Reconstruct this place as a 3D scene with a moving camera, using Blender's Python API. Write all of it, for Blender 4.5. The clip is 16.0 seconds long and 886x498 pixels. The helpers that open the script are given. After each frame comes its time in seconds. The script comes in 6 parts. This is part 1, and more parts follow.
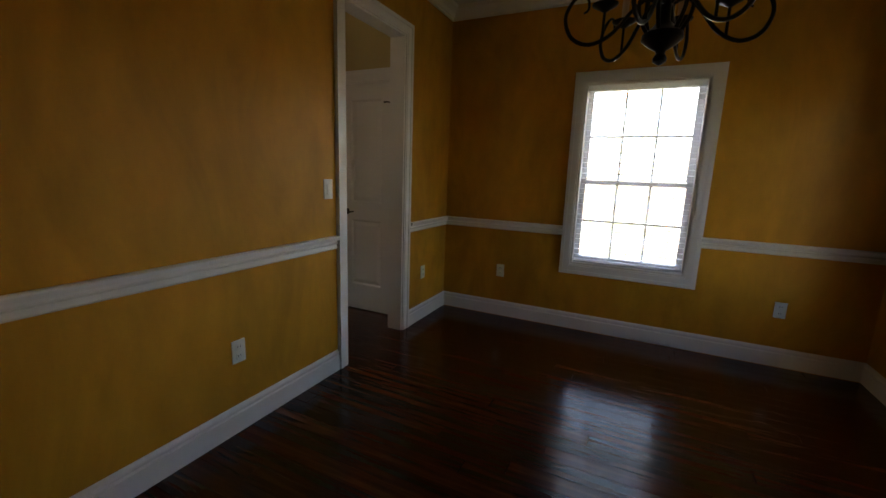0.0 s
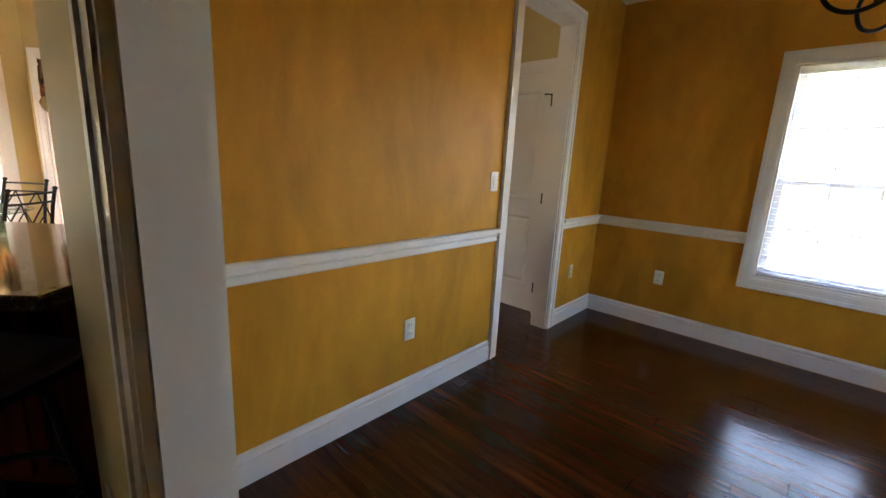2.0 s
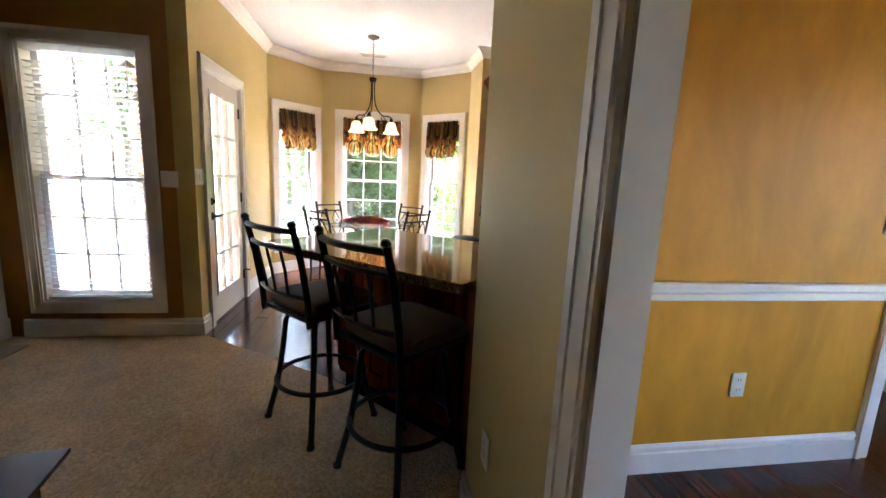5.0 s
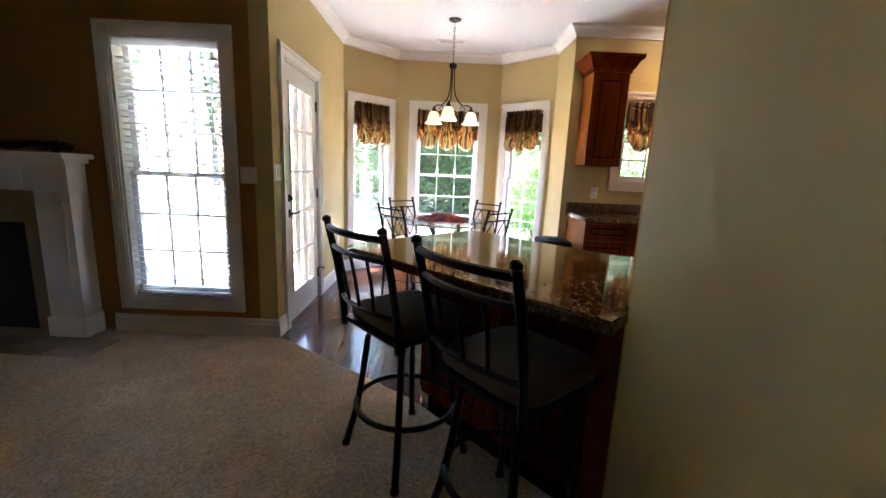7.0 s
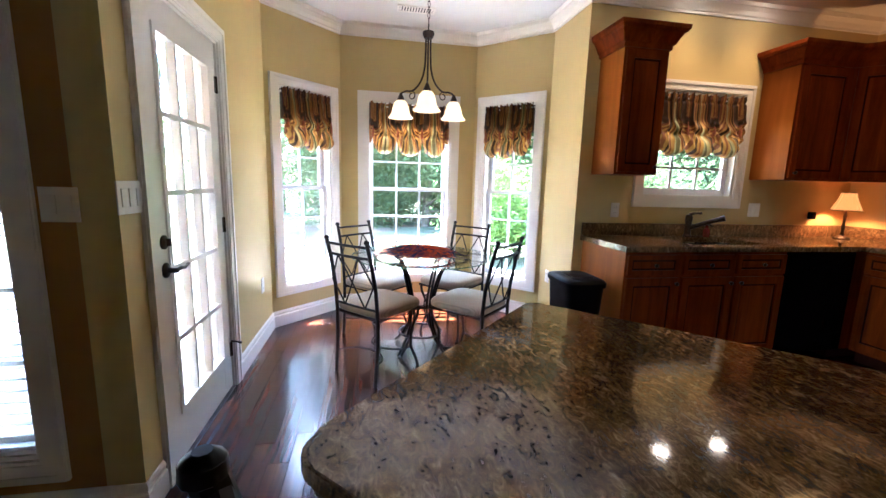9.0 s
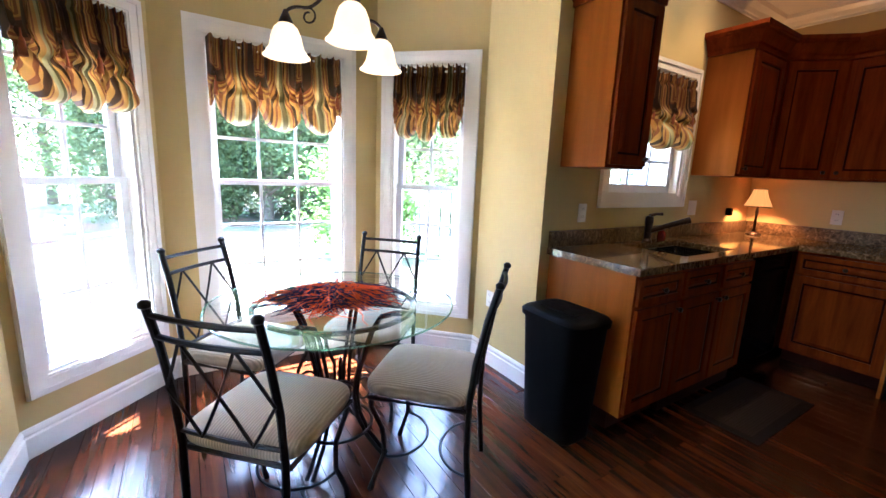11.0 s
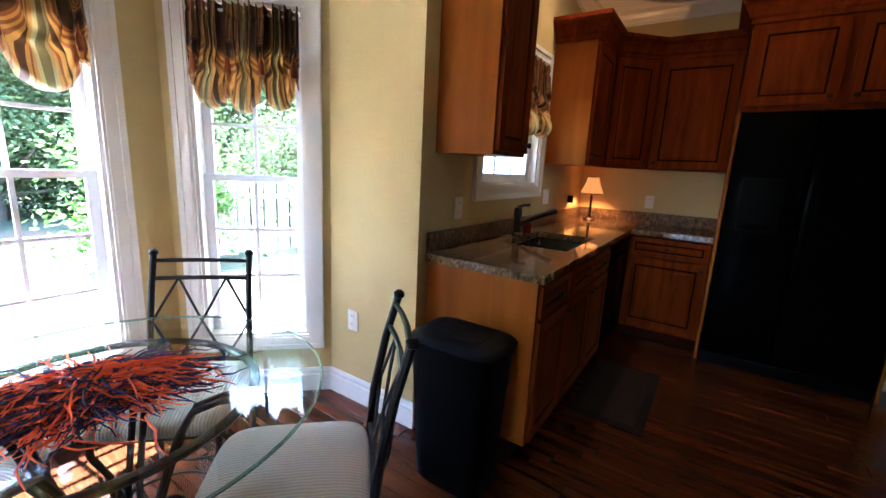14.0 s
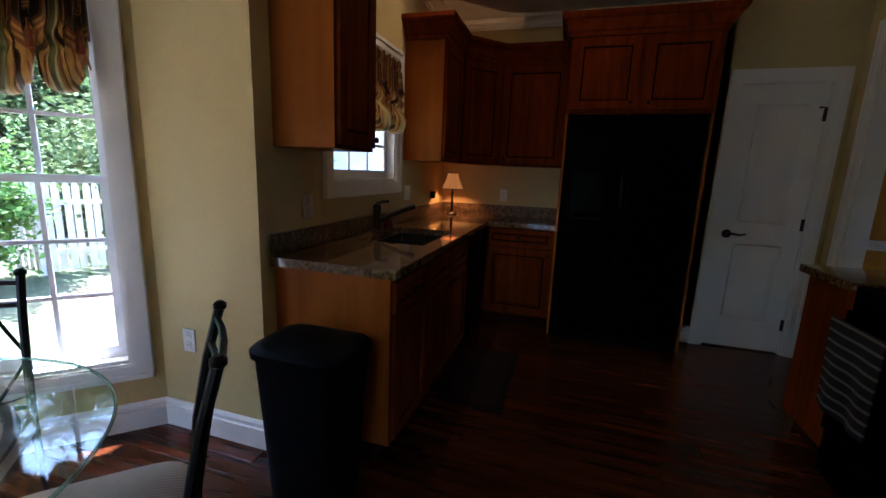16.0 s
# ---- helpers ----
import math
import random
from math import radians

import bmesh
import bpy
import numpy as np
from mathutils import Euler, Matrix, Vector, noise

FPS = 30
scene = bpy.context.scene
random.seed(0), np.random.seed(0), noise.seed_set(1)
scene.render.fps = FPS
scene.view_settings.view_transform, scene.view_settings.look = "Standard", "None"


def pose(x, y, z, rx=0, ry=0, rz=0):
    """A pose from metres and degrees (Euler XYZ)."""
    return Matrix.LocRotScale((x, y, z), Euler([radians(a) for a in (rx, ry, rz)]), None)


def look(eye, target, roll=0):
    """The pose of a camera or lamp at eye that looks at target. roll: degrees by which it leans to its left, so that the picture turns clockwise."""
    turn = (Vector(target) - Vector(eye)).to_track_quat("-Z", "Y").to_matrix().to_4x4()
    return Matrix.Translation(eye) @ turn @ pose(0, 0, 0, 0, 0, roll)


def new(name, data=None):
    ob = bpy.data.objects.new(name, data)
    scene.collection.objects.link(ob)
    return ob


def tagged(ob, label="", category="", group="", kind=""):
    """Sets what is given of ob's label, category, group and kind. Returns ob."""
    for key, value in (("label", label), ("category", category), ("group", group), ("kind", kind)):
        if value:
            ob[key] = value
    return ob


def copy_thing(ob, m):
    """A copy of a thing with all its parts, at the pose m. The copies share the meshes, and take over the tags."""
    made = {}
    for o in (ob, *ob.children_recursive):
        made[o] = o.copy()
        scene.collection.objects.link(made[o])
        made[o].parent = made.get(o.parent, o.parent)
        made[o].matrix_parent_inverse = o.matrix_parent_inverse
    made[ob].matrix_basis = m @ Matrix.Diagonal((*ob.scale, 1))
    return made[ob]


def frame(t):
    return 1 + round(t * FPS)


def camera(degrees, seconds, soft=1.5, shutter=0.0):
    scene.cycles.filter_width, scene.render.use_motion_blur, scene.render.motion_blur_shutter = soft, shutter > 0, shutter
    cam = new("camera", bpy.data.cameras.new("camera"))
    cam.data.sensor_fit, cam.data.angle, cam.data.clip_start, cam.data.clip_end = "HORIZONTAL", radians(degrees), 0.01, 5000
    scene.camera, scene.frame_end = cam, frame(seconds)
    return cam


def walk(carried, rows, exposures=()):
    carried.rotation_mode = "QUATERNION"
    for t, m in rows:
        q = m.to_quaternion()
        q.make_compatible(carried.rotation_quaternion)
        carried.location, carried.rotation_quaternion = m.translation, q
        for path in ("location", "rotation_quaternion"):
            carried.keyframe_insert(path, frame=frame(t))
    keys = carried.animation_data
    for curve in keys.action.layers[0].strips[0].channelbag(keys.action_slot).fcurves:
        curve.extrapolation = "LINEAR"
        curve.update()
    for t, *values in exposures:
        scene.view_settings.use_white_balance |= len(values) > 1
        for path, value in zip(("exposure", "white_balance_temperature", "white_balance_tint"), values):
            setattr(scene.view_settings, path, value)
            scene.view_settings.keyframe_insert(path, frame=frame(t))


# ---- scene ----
cam = camera(95.1, 16.0)
PATH = [
    (0, (1.684, -0.275, 1.3), (0.835, 1.499, 0.934), 2.0),
    (0.5, (1.643, -0.306, 1.302), (0.662, 1.398, 0.933), 2.0),
    (1, (1.569, -0.341, 1.28), (0.489, 1.298, 0.897), 2.7),
    (1.5, (1.509, -0.374, 1.288), (0.313, 1.173, 0.868), 2.8),
    (2, (1.46, -0.406, 1.274), (0.143, 1.042, 0.863), 3.1),
    (2.5, (1.477, -0.44, 1.281), (0.001, 0.844, 0.864), 3.8),
    (3, (1.56, -0.479, 1.291), (-0.108, 0.555, 0.905), 3.2),
    (3.5, (1.562, -0.543, 1.273), (-0.222, 0.289, 0.919), 2.7),
    (4, (1.537, -0.58, 1.27), (-0.311, 0.095, 0.914), 3.3),
    (4.5, (1.512, -0.605, 1.27), (-0.396, -0.112, 0.93), 3.2),
    (5, (1.497, -0.669, 1.273), (-0.45, -0.353, 0.94), 2.7),
    (5.6, (1.469, -0.709, 1.274), (-0.501, -0.502, 0.929), 2.7),
    (6.5, (1.255, -0.796, 1.274), (-0.719, -0.74, 0.906), 2.6),
    (7.5, (0.912, -0.854, 1.277), (-1.052, -0.839, 0.899), 2.5),
    (8, (0.56, -0.91, 1.293), (-1.405, -0.84, 0.928), 3.3),
    (8.5, (0.203, -1.028, 1.317), (-1.742, -0.736, 0.956), 1.4),
    (9, (-0.199, -1.156, 1.295), (-2.141, -0.805, 0.975), 1.6),
    (9.5, (-0.542, -1.281, 1.319), (-2.429, -0.698, 1.005), 1.8),
    (10.2, (-0.984, -1.422, 1.319), (-2.774, -0.558, 0.992), 2.1),
    (11.1, (-1.562, -1.297, 1.327), (-3.217, -0.22, 0.956), 2.4),
    (12, (-1.99, -1.183, 1.32), (-3.499, 0.07, 0.925), 2.8),
    (12.5, (-2.071, -1.114, 1.313), (-3.414, 0.311, 0.907), 3.0),
    (13, (-2.096, -1.105, 1.32), (-3.351, 0.398, 0.916), 2.1),
    (13.5, (-2.085, -1.085, 1.323), (-3.27, 0.479, 0.934), 2.8),
    (14, (-2.06, -1.056, 1.326), (-3.143, 0.579, 0.934), 2.8),
    (14.5, (-2.042, -1.028, 1.326), (-2.991, 0.689, 0.938), 2.8),
    (15, (-2.009, -1.009, 1.325), (-2.84, 0.77, 0.944), 2.5),
    (15.5, (-1.984, -0.98, 1.308), (-2.681, 0.857, 0.934), 2.2),
    (16, (-1.961, -0.954, 1.314), (-2.524, 0.928, 0.942), 2.3),
]
EXPOSURES = [
    (0.0, 4.2, 7000, 22), (0.6, 5.2, 7000, 22), (1.2, 5.65, 6900, 22), (2.0, 5.75, 6600, 22), (3.0, 6.35, 5950, 22), (3.6, 6.6, 5850, 22), (4.5, 6.4, 5800, 22),
    (5.0, 6.2, 5850, 22), (7.4, 5.9, 5200, 20), (8.5, 5.9, 5050, 18), (9.5, 6.0, 5000, 18), (12.0, 5.75, 4950, 18), (13.4, 5.65, 4950, 18),
    (14.4, 5.4, 4950, 18), (15.0, 5.1, 4950, 18), (15.5, 4.5, 4950, 18), (16.0, 4.05, 4950, 18),
]
walk(cam, [(t, look(eye, target, roll)) for t, eye, target, roll in PATH], EXPOSURES)

# ---- world, sun ----
SUN_EL, SUN_AZ = 67.0, 186.0          # degrees; azimuth counted from +x towards +y
world = bpy.data.worlds.new("daylight")
scene.world = world
world.use_nodes = True
wn = world.node_tree
sky = wn.nodes.new("ShaderNodeTexSky")
sky.sky_type, sky.sun_disc = "NISHITA", False
sky.sun_elevation, sky.sun_rotation = radians(SUN_EL), radians(90 - SUN_AZ)
sky.air_density, sky.dust_density = 1.2, 2.5
wn.links.new(sky.outputs[0], wn.nodes["Background"].inputs[0])
wn.nodes["Background"].inputs[1].default_value = 0.15
sun = new("sun", bpy.data.lights.new("sun", "SUN"))
sun.data.energy, sun.data.angle, sun.data.color = 4.6, radians(0.6), (1.0, 0.95, 0.86)
sd = Vector((math.cos(radians(SUN_AZ)) * math.cos(radians(SUN_EL)), math.sin(radians(SUN_AZ)) * math.cos(radians(SUN_EL)), math.sin(radians(SUN_EL))))
sun.matrix_basis = look(sd * 60, (0, 0, 0))


def lamp(name, kind, place, watts, colour, size):
    ob = new(name, bpy.data.lights.new(name, kind))
    ob.data.energy, ob.data.color = watts, colour
    if kind == "SPOT":
        ob.data.shadow_soft_size, ob.data.spot_size, ob.data.spot_blend = size, radians(112), 1.0
        ob.matrix_basis = look(place, (place[0], place[1] + 0.001, place[2] - 1))
    else:
        ob.data.shadow_soft_size = size
        ob.matrix_basis = Matrix.Translation(place)
    return ob


WARM = (1.0, 0.62, 0.27)
CANS = [(-2.945, 1.27), (-2.949, 1.835)]
for cx, cy in CANS:
    lamp("downlight_lamp", "SPOT", (cx, cy, 2.70), 0.45, WARM, 0.06)
lamp("table_lamp_bulb", "POINT", (-3.03, 2.86, 1.235), 0.5, (1.0, 0.45, 0.13), 0.025)

# ---- materials ----


def nodes_of(name):
    m = bpy.data.materials.new(name)
    m.use_nodes = True
    t = m.node_tree
    return m, t, t.nodes["Principled BSDF"]


def tex(t, kind, scale=1.0, coord="Object", stretch=None, **values):
    tc = t.nodes.new("ShaderNodeTexCoord")
    n = t.nodes.new(kind)
    src = tc.outputs[coord]
    if stretch:
        mp = t.nodes.new("ShaderNodeMapping")
        mp.inputs["Scale"].default_value = stretch
        t.links.new(src, mp.inputs["Vector"])
        src = mp.outputs[0]
    t.links.new(src, n.inputs["Vector"])
    n.inputs["Scale"].default_value = scale
    for k, v in values.items():
        n.inputs[k].default_value = v
    return n


def ramp(t, src, stops):
    r = t.nodes.new("ShaderNodeValToRGB")
    e = r.color_ramp.elements
    while len(e) < len(stops):
        e.new(0.5)
    for el, (p, c) in zip(e, stops):
        el.position, el.color = p, (*c, 1.0)
    t.links.new(src, r.inputs[0])
    return r


def bump(t, b, src, strength, distance):
    n = t.nodes.new("ShaderNodeBump")
    n.inputs["Strength"].default_value, n.inputs["Distance"].default_value = strength, distance
    t.links.new(src, n.inputs["Height"])
    t.links.new(n.outputs[0], b.inputs["Normal"])


def mul(c, k):
    return tuple(min(1.0, v * k) for v in c)


def paint(name, colour, rough=0.5, blotch=0.06, grain=260, relief=0.0006, spec=0.2):
    """Rolled wall paint or sprayed trim paint: faint cloudiness and fine roller texture."""
    m, t, b = nodes_of(name)
    n = tex(t, "ShaderNodeTexNoise", 1.3, Detail=4.0)
    r = ramp(t, n.outputs[0], [(0.3, mul(colour, 1 - blotch)), (0.7, mul(colour, 1 + blotch))])
    t.links.new(r.outputs[0], b.inputs["Base Color"])
    b.inputs["Roughness"].default_value = rough
    b.inputs["Specular IOR Level"].default_value = spec
    g = tex(t, "ShaderNodeTexNoise", grain, Detail=2.0)
    bump(t, b, g.outputs[0], 0.35, relief)
    return m


def plain(name, colour, rough=0.5, metal=0.0, vary=0.08, scale=18.0, spec=0.5):
    m, t, b = nodes_of(name)
    n = tex(t, "ShaderNodeTexNoise", scale, Detail=5.0)
    r = ramp(t, n.outputs[0], [(0.3, mul(colour, 1 - vary)), (0.7, mul(colour, 1 + vary))])
    t.links.new(r.outputs[0], b.inputs["Base Color"])
    q = ramp(t, n.outputs[0], [(0.2, (rough * 0.85,) * 3), (0.8, (min(1, rough * 1.15),) * 3)])
    t.links.new(q.outputs[0], b.inputs["Roughness"])
    b.inputs["Metallic"].default_value = metal
    b.inputs["Specular IOR Level"].default_value = spec
    return m


def timber(name, dark, mid, light, stretch, rough=0.3, coat=0.0, by_piece=False, spec=0.5):
    """Stained timber with grain along the long axis of the stretch."""
    m, t, b = nodes_of(name)
    n = tex(t, "ShaderNodeTexNoise", 1.0, stretch=stretch, Detail=7.0, Roughness=0.62, Distortion=0.5)
    r = ramp(t, n.outputs[0], [(0.28, dark), (0.5, mid), (0.74, light)])
    out = r.outputs[0]
    if by_piece:
        oi = t.nodes.new("ShaderNodeObjectInfo")
        gi = t.nodes.new("ShaderNodeNewGeometry")
        ad = t.nodes.new("ShaderNodeMath")
        ad.operation = "ADD"
        t.links.new(oi.outputs["Random"], ad.inputs[0])
        t.links.new(gi.outputs["Random Per Island"], ad.inputs[1])
        fr = t.nodes.new("ShaderNodeMath")
        fr.operation = "FRACT"
        t.links.new(ad.outputs[0], fr.inputs[0])
        v = ramp(t, fr.outputs[0], [(0.0, (0.62, 0.6, 0.58)), (1.0, (1.25, 1.22, 1.2))])
        mx = t.nodes.new("ShaderNodeMix")
        mx.data_type, mx.blend_type = "RGBA", "MULTIPLY"
        mx.inputs[0].default_value = 1.0
        t.links.new(out, mx.inputs[6])
        t.links.new(v.outputs[0], mx.inputs[7])
        out = mx.outputs[2]
    t.links.new(out, b.inputs["Base Color"])
    q = ramp(t, n.outputs[0], [(0.25, (rough * 0.8,) * 3), (0.8, (rough * 1.3,) * 3)])
    t.links.new(q.outputs[0], b.inputs["Roughness"])
    b.inputs["Coat Weight"].default_value = coat
    b.inputs["Specular IOR Level"].default_value = spec
    b.inputs["Coat Roughness"].default_value = 0.12
    bump(t, b, n.outputs[0], 0.12, 0.001)
    return m


def faux_suede(name, colour):
    """Ragged gold faux finish: cloudy patches drawn down the wall, with a fine nap."""
    m, t, b = nodes_of(name)
    n = tex(t, "ShaderNodeTexNoise", 1.0, stretch=(2.2, 2.2, 0.9), Detail=5.0, Roughness=0.62, Distortion=0.8)
    f = tex(t, "ShaderNodeTexNoise", 9.0, stretch=(1.0, 1.0, 0.45), Detail=4.0)
    c = ramp(t, n.outputs[0], [(0.30, mul(colour, 0.76)), (0.52, colour), (0.70, mul(colour, 1.16))])
    k = ramp(t, f.outputs[0], [(0.3, (0.90, 0.89, 0.87)), (0.7, (1.05, 1.05, 1.05))])
    mx = t.nodes.new("ShaderNodeMix")
    mx.data_type, mx.blend_type = "RGBA", "MULTIPLY"
    mx.inputs[0].default_value = 1.0
    t.links.new(c.outputs[0], mx.inputs[6])
    t.links.new(k.outputs[0], mx.inputs[7])
    t.links.new(mx.outputs[2], b.inputs["Base Color"])
    b.inputs["Roughness"].default_value = 0.5
    b.inputs["Specular IOR Level"].default_value = 0.2
    g = tex(t, "ShaderNodeTexNoise", 220.0, Detail=2.0)
    bump(t, b, g.outputs[0], 0.35, 0.0007)
    return m


M_GOLD = faux_suede("gold_wall_paint", (0.58, 0.268, 0.02))
M_CREAM = paint("cream_wall_paint", (0.53, 0.405, 0.165), 0.5)
M_TAN = paint("tan_living_wall_paint", (0.35, 0.165, 0.034), 0.5)
M_WHITE = paint("white_trim_paint", (0.75, 0.72, 0.665), 0.28, 0.02, 90, 0.0003)
M_CEIL = paint("white_ceiling_paint", (0.64, 0.635, 0.61), 0.8, 0.02, 200, 0.001)
M_FLOOR = timber("dark_cherry_floorboards", (0.017, 0.0042, 0.0013), (0.055, 0.0135, 0.0038), (0.108, 0.031, 0.009), (1.6, 26.0, 26.0), 0.17, 0.0, True, 0.32)
M_CAB = timber("glazed_maple_stain", (0.07, 0.0105, 0.0006), (0.14, 0.0235, 0.0013), (0.21, 0.040, 0.0025), (14.0, 14.0, 1.3), 0.45, 0.0, False, 0.025)
M_CABSIDE = timber("plain_maple_veneer", (0.19, 0.05, 0.003), (0.25, 0.072, 0.0045), (0.31, 0.095, 0.008), (9.0, 9.0, 0.8), 0.42, 0.0, False, 0.06)
M_GLAZE = plain("dark_glaze_line", (0.022, 0.005, 0.002), 0.6, 0.0, 0.08, 18.0, 0.04)
M_IRON = plain("black_wrought_iron", (0.012, 0.011, 0.011), 0.42, 0.6, 0.3, 60)
M_BRONZE = plain("oil_rubbed_bronze", (0.035, 0.022, 0.016), 0.38, 0.8, 0.3, 50)
M_BLACK = plain("black_appliance_enamel", (0.002, 0.002, 0.002), 0.16, 0.0, 0.1, 18, 0.01)
M_PLASTIC = plain("black_bin_plastic", (0.003, 0.003, 0.003), 0.5, 0.0, 0.2, 18, 0.04)
M_STEEL = plain("brushed_steel", (0.30, 0.30, 0.30), 0.22, 1.0, 0.1, 40)
M_PLATE = plain("ivory_plastic_plate", (0.72, 0.69, 0.62), 0.35, 0.0, 0.02)
# Near-black colour that stands in for the shade inside small openings.
M_OPENING_SHADE = plain("dark_opening_shade", (0.02, 0.02, 0.02), 0.6)
M_VINYL = paint("white_window_vinyl", (0.82, 0.83, 0.84), 0.3, 0.01, 60, 0.0002)
M_TILE = plain("tan_hearth_tile", (0.30, 0.21, 0.12), 0.35, 0.0, 0.18, 7)
M_SOOT = plain("black_firebox_metal", (0.01, 0.009, 0.008), 0.7)
M_MAHOG = timber("dark_mahogany", (0.02, 0.005, 0.003), (0.04, 0.010, 0.006), (0.065, 0.018, 0.010), (3.0, 22.0, 22.0), 0.4, 0.0, False, 0.12)
M_PORCH = plain("porch_concrete", (0.36, 0.34, 0.31), 0.9, 0.0, 0.12, 5)
M_FENCE = plain("white_fence_paint", (0.50, 0.48, 0.45), 0.7, 0.0, 0.1, 9)
M_BARK = plain("grey_brown_bark", (0.10, 0.075, 0.05), 0.95, 0.0, 0.35, 14)


def granite(rough=0.07):
    m, t, b = nodes_of("brown_gold_granite")
    a = tex(t, "ShaderNodeTexNoise", 34.0, stretch=(1.0, 1.9, 1.0), Detail=9.0, Roughness=0.72, Distortion=1.1)
    c = ramp(t, a.outputs[0], [(0.30, (0.016, 0.010, 0.007)), (0.43, (0.075, 0.042, 0.018)), (0.53, (0.16, 0.098, 0.042)), (0.62, (0.27, 0.185, 0.095)), (0.74, (0.42, 0.34, 0.23))])
    v = tex(t, "ShaderNodeTexVoronoi", 85.0)
    s = ramp(t, v.outputs["Distance"], [(0.10, (0.35, 0.32, 0.30)), (0.32, (1.0, 1.0, 1.0))])
    big = tex(t, "ShaderNodeTexNoise", 3.0, Detail=3.0)
    w = ramp(t, big.outputs[0], [(0.35, (0.72, 0.70, 0.66)), (0.65, (1.15, 1.1, 1.05))])
    out = c.outputs[0]
    for k in (s, w):
        mx = t.nodes.new("ShaderNodeMix")
        mx.data_type, mx.blend_type = "RGBA", "MULTIPLY"
        mx.inputs[0].default_value = 0.85
        t.links.new(out, mx.inputs[6])
        t.links.new(k.outputs[0], mx.inputs[7])
        out = mx.outputs[2]
    t.links.new(out, b.inputs["Base Color"])
    b.inputs["Roughness"].default_value = rough
    b.inputs["Specular IOR Level"].default_value = 0.62 if rough < 0.2 else 0.2
    return m


def carpet():
    m, t, b = nodes_of("beige_cut_pile_carpet")
    a = tex(t, "ShaderNodeTexNoise", 5.0, Detail=5.0)
    f = tex(t, "ShaderNodeTexNoise", 75.0, Detail=4.0, Roughness=0.65)
    r = ramp(t, f.outputs[0], [(0.34, (0.27, 0.175, 0.085)), (0.66, (0.62, 0.425, 0.23))])
    w = ramp(t, a.outputs[0], [(0.35, (0.86, 0.86, 0.86)), (0.65, (1.08, 1.08, 1.08))])
    mx = t.nodes.new("ShaderNodeMix")
    mx.data_type, mx.blend_type = "RGBA", "MULTIPLY"
    mx.inputs[0].default_value = 1.0
    t.links.new(r.outputs[0], mx.inputs[6])
    t.links.new(w.outputs[0], mx.inputs[7])
    t.links.new(mx.outputs[2], b.inputs["Base Color"])
    b.inputs["Roughness"].default_value = 1.0
    b.inputs["Sheen Weight"].default_value = 0.3
    bump(t, b, f.outputs[0], 1.0, 0.014)
    return m


def pane_glass():
    m, t, b = nodes_of("clear_window_glass")
    t.nodes.remove(b)
    tr, gl, mx, fr = (t.nodes.new(k) for k in ("ShaderNodeBsdfTransparent", "ShaderNodeBsdfGlossy", "ShaderNodeMixShader", "ShaderNodeLayerWeight"))
    tr.inputs[0].default_value = (0.95, 0.97, 0.96, 1)
    gl.inputs["Roughness"].default_value = 0.0
    fr.inputs["Blend"].default_value = 0.5
    pw, ma = t.nodes.new("ShaderNodeMath"), t.nodes.new("ShaderNodeMath")
    pw.operation, ma.operation = "POWER", "MULTIPLY_ADD"
    pw.inputs[1].default_value, ma.inputs[1].default_value, ma.inputs[2].default_value = 5.0, 0.9, 0.035
    t.links.new(fr.outputs["Facing"], pw.inputs[0])
    t.links.new(pw.outputs[0], ma.inputs[0])
    t.links.new(ma.outputs[0], mx.inputs[0])
    t.links.new(tr.outputs[0], mx.inputs[1])
    t.links.new(gl.outputs[0], mx.inputs[2])
    t.links.new(mx.outputs[0], t.nodes["Material Output"].inputs[0])
    return m


def table_glass():
    m, t, b = nodes_of("pale_green_table_glass")
    t.nodes.remove(b)
    tr, gl, mx, fr = (t.nodes.new(k) for k in ("ShaderNodeBsdfTransparent", "ShaderNodeBsdfGlossy", "ShaderNodeMixShader", "ShaderNodeLayerWeight"))
    tr.inputs[0].default_value = (0.95, 0.985, 0.97, 1)
    gl.inputs["Roughness"].default_value = 0.01
    fr.inputs["Blend"].default_value = 0.5
    pw, ma = t.nodes.new("ShaderNodeMath"), t.nodes.new("ShaderNodeMath")
    pw.operation, ma.operation = "POWER", "MULTIPLY_ADD"
    pw.inputs[1].default_value, ma.inputs[1].default_value, ma.inputs[2].default_value = 5.0, 0.9, 0.035
    t.links.new(fr.outputs["Facing"], pw.inputs[0])
    t.links.new(pw.outputs[0], ma.inputs[0])
    t.links.new(ma.outputs[0], mx.inputs[0])
    t.links.new(tr.outputs[0], mx.inputs[1])
    t.links.new(gl.outputs[0], mx.inputs[2])
    t.links.new(mx.outputs[0], t.nodes["Material Output"].inputs[0])
    return m


def rim_glass():
    """The green, polished edge of thick float glass."""
    m, t, b = nodes_of("green_glass_edge")
    b.inputs["Base Color"].default_value = (0.45, 0.78, 0.66, 1)
    b.inputs["Transmission Weight"].default_value = 0.8
    b.inputs["Roughness"].default_value = 0.08
    return m


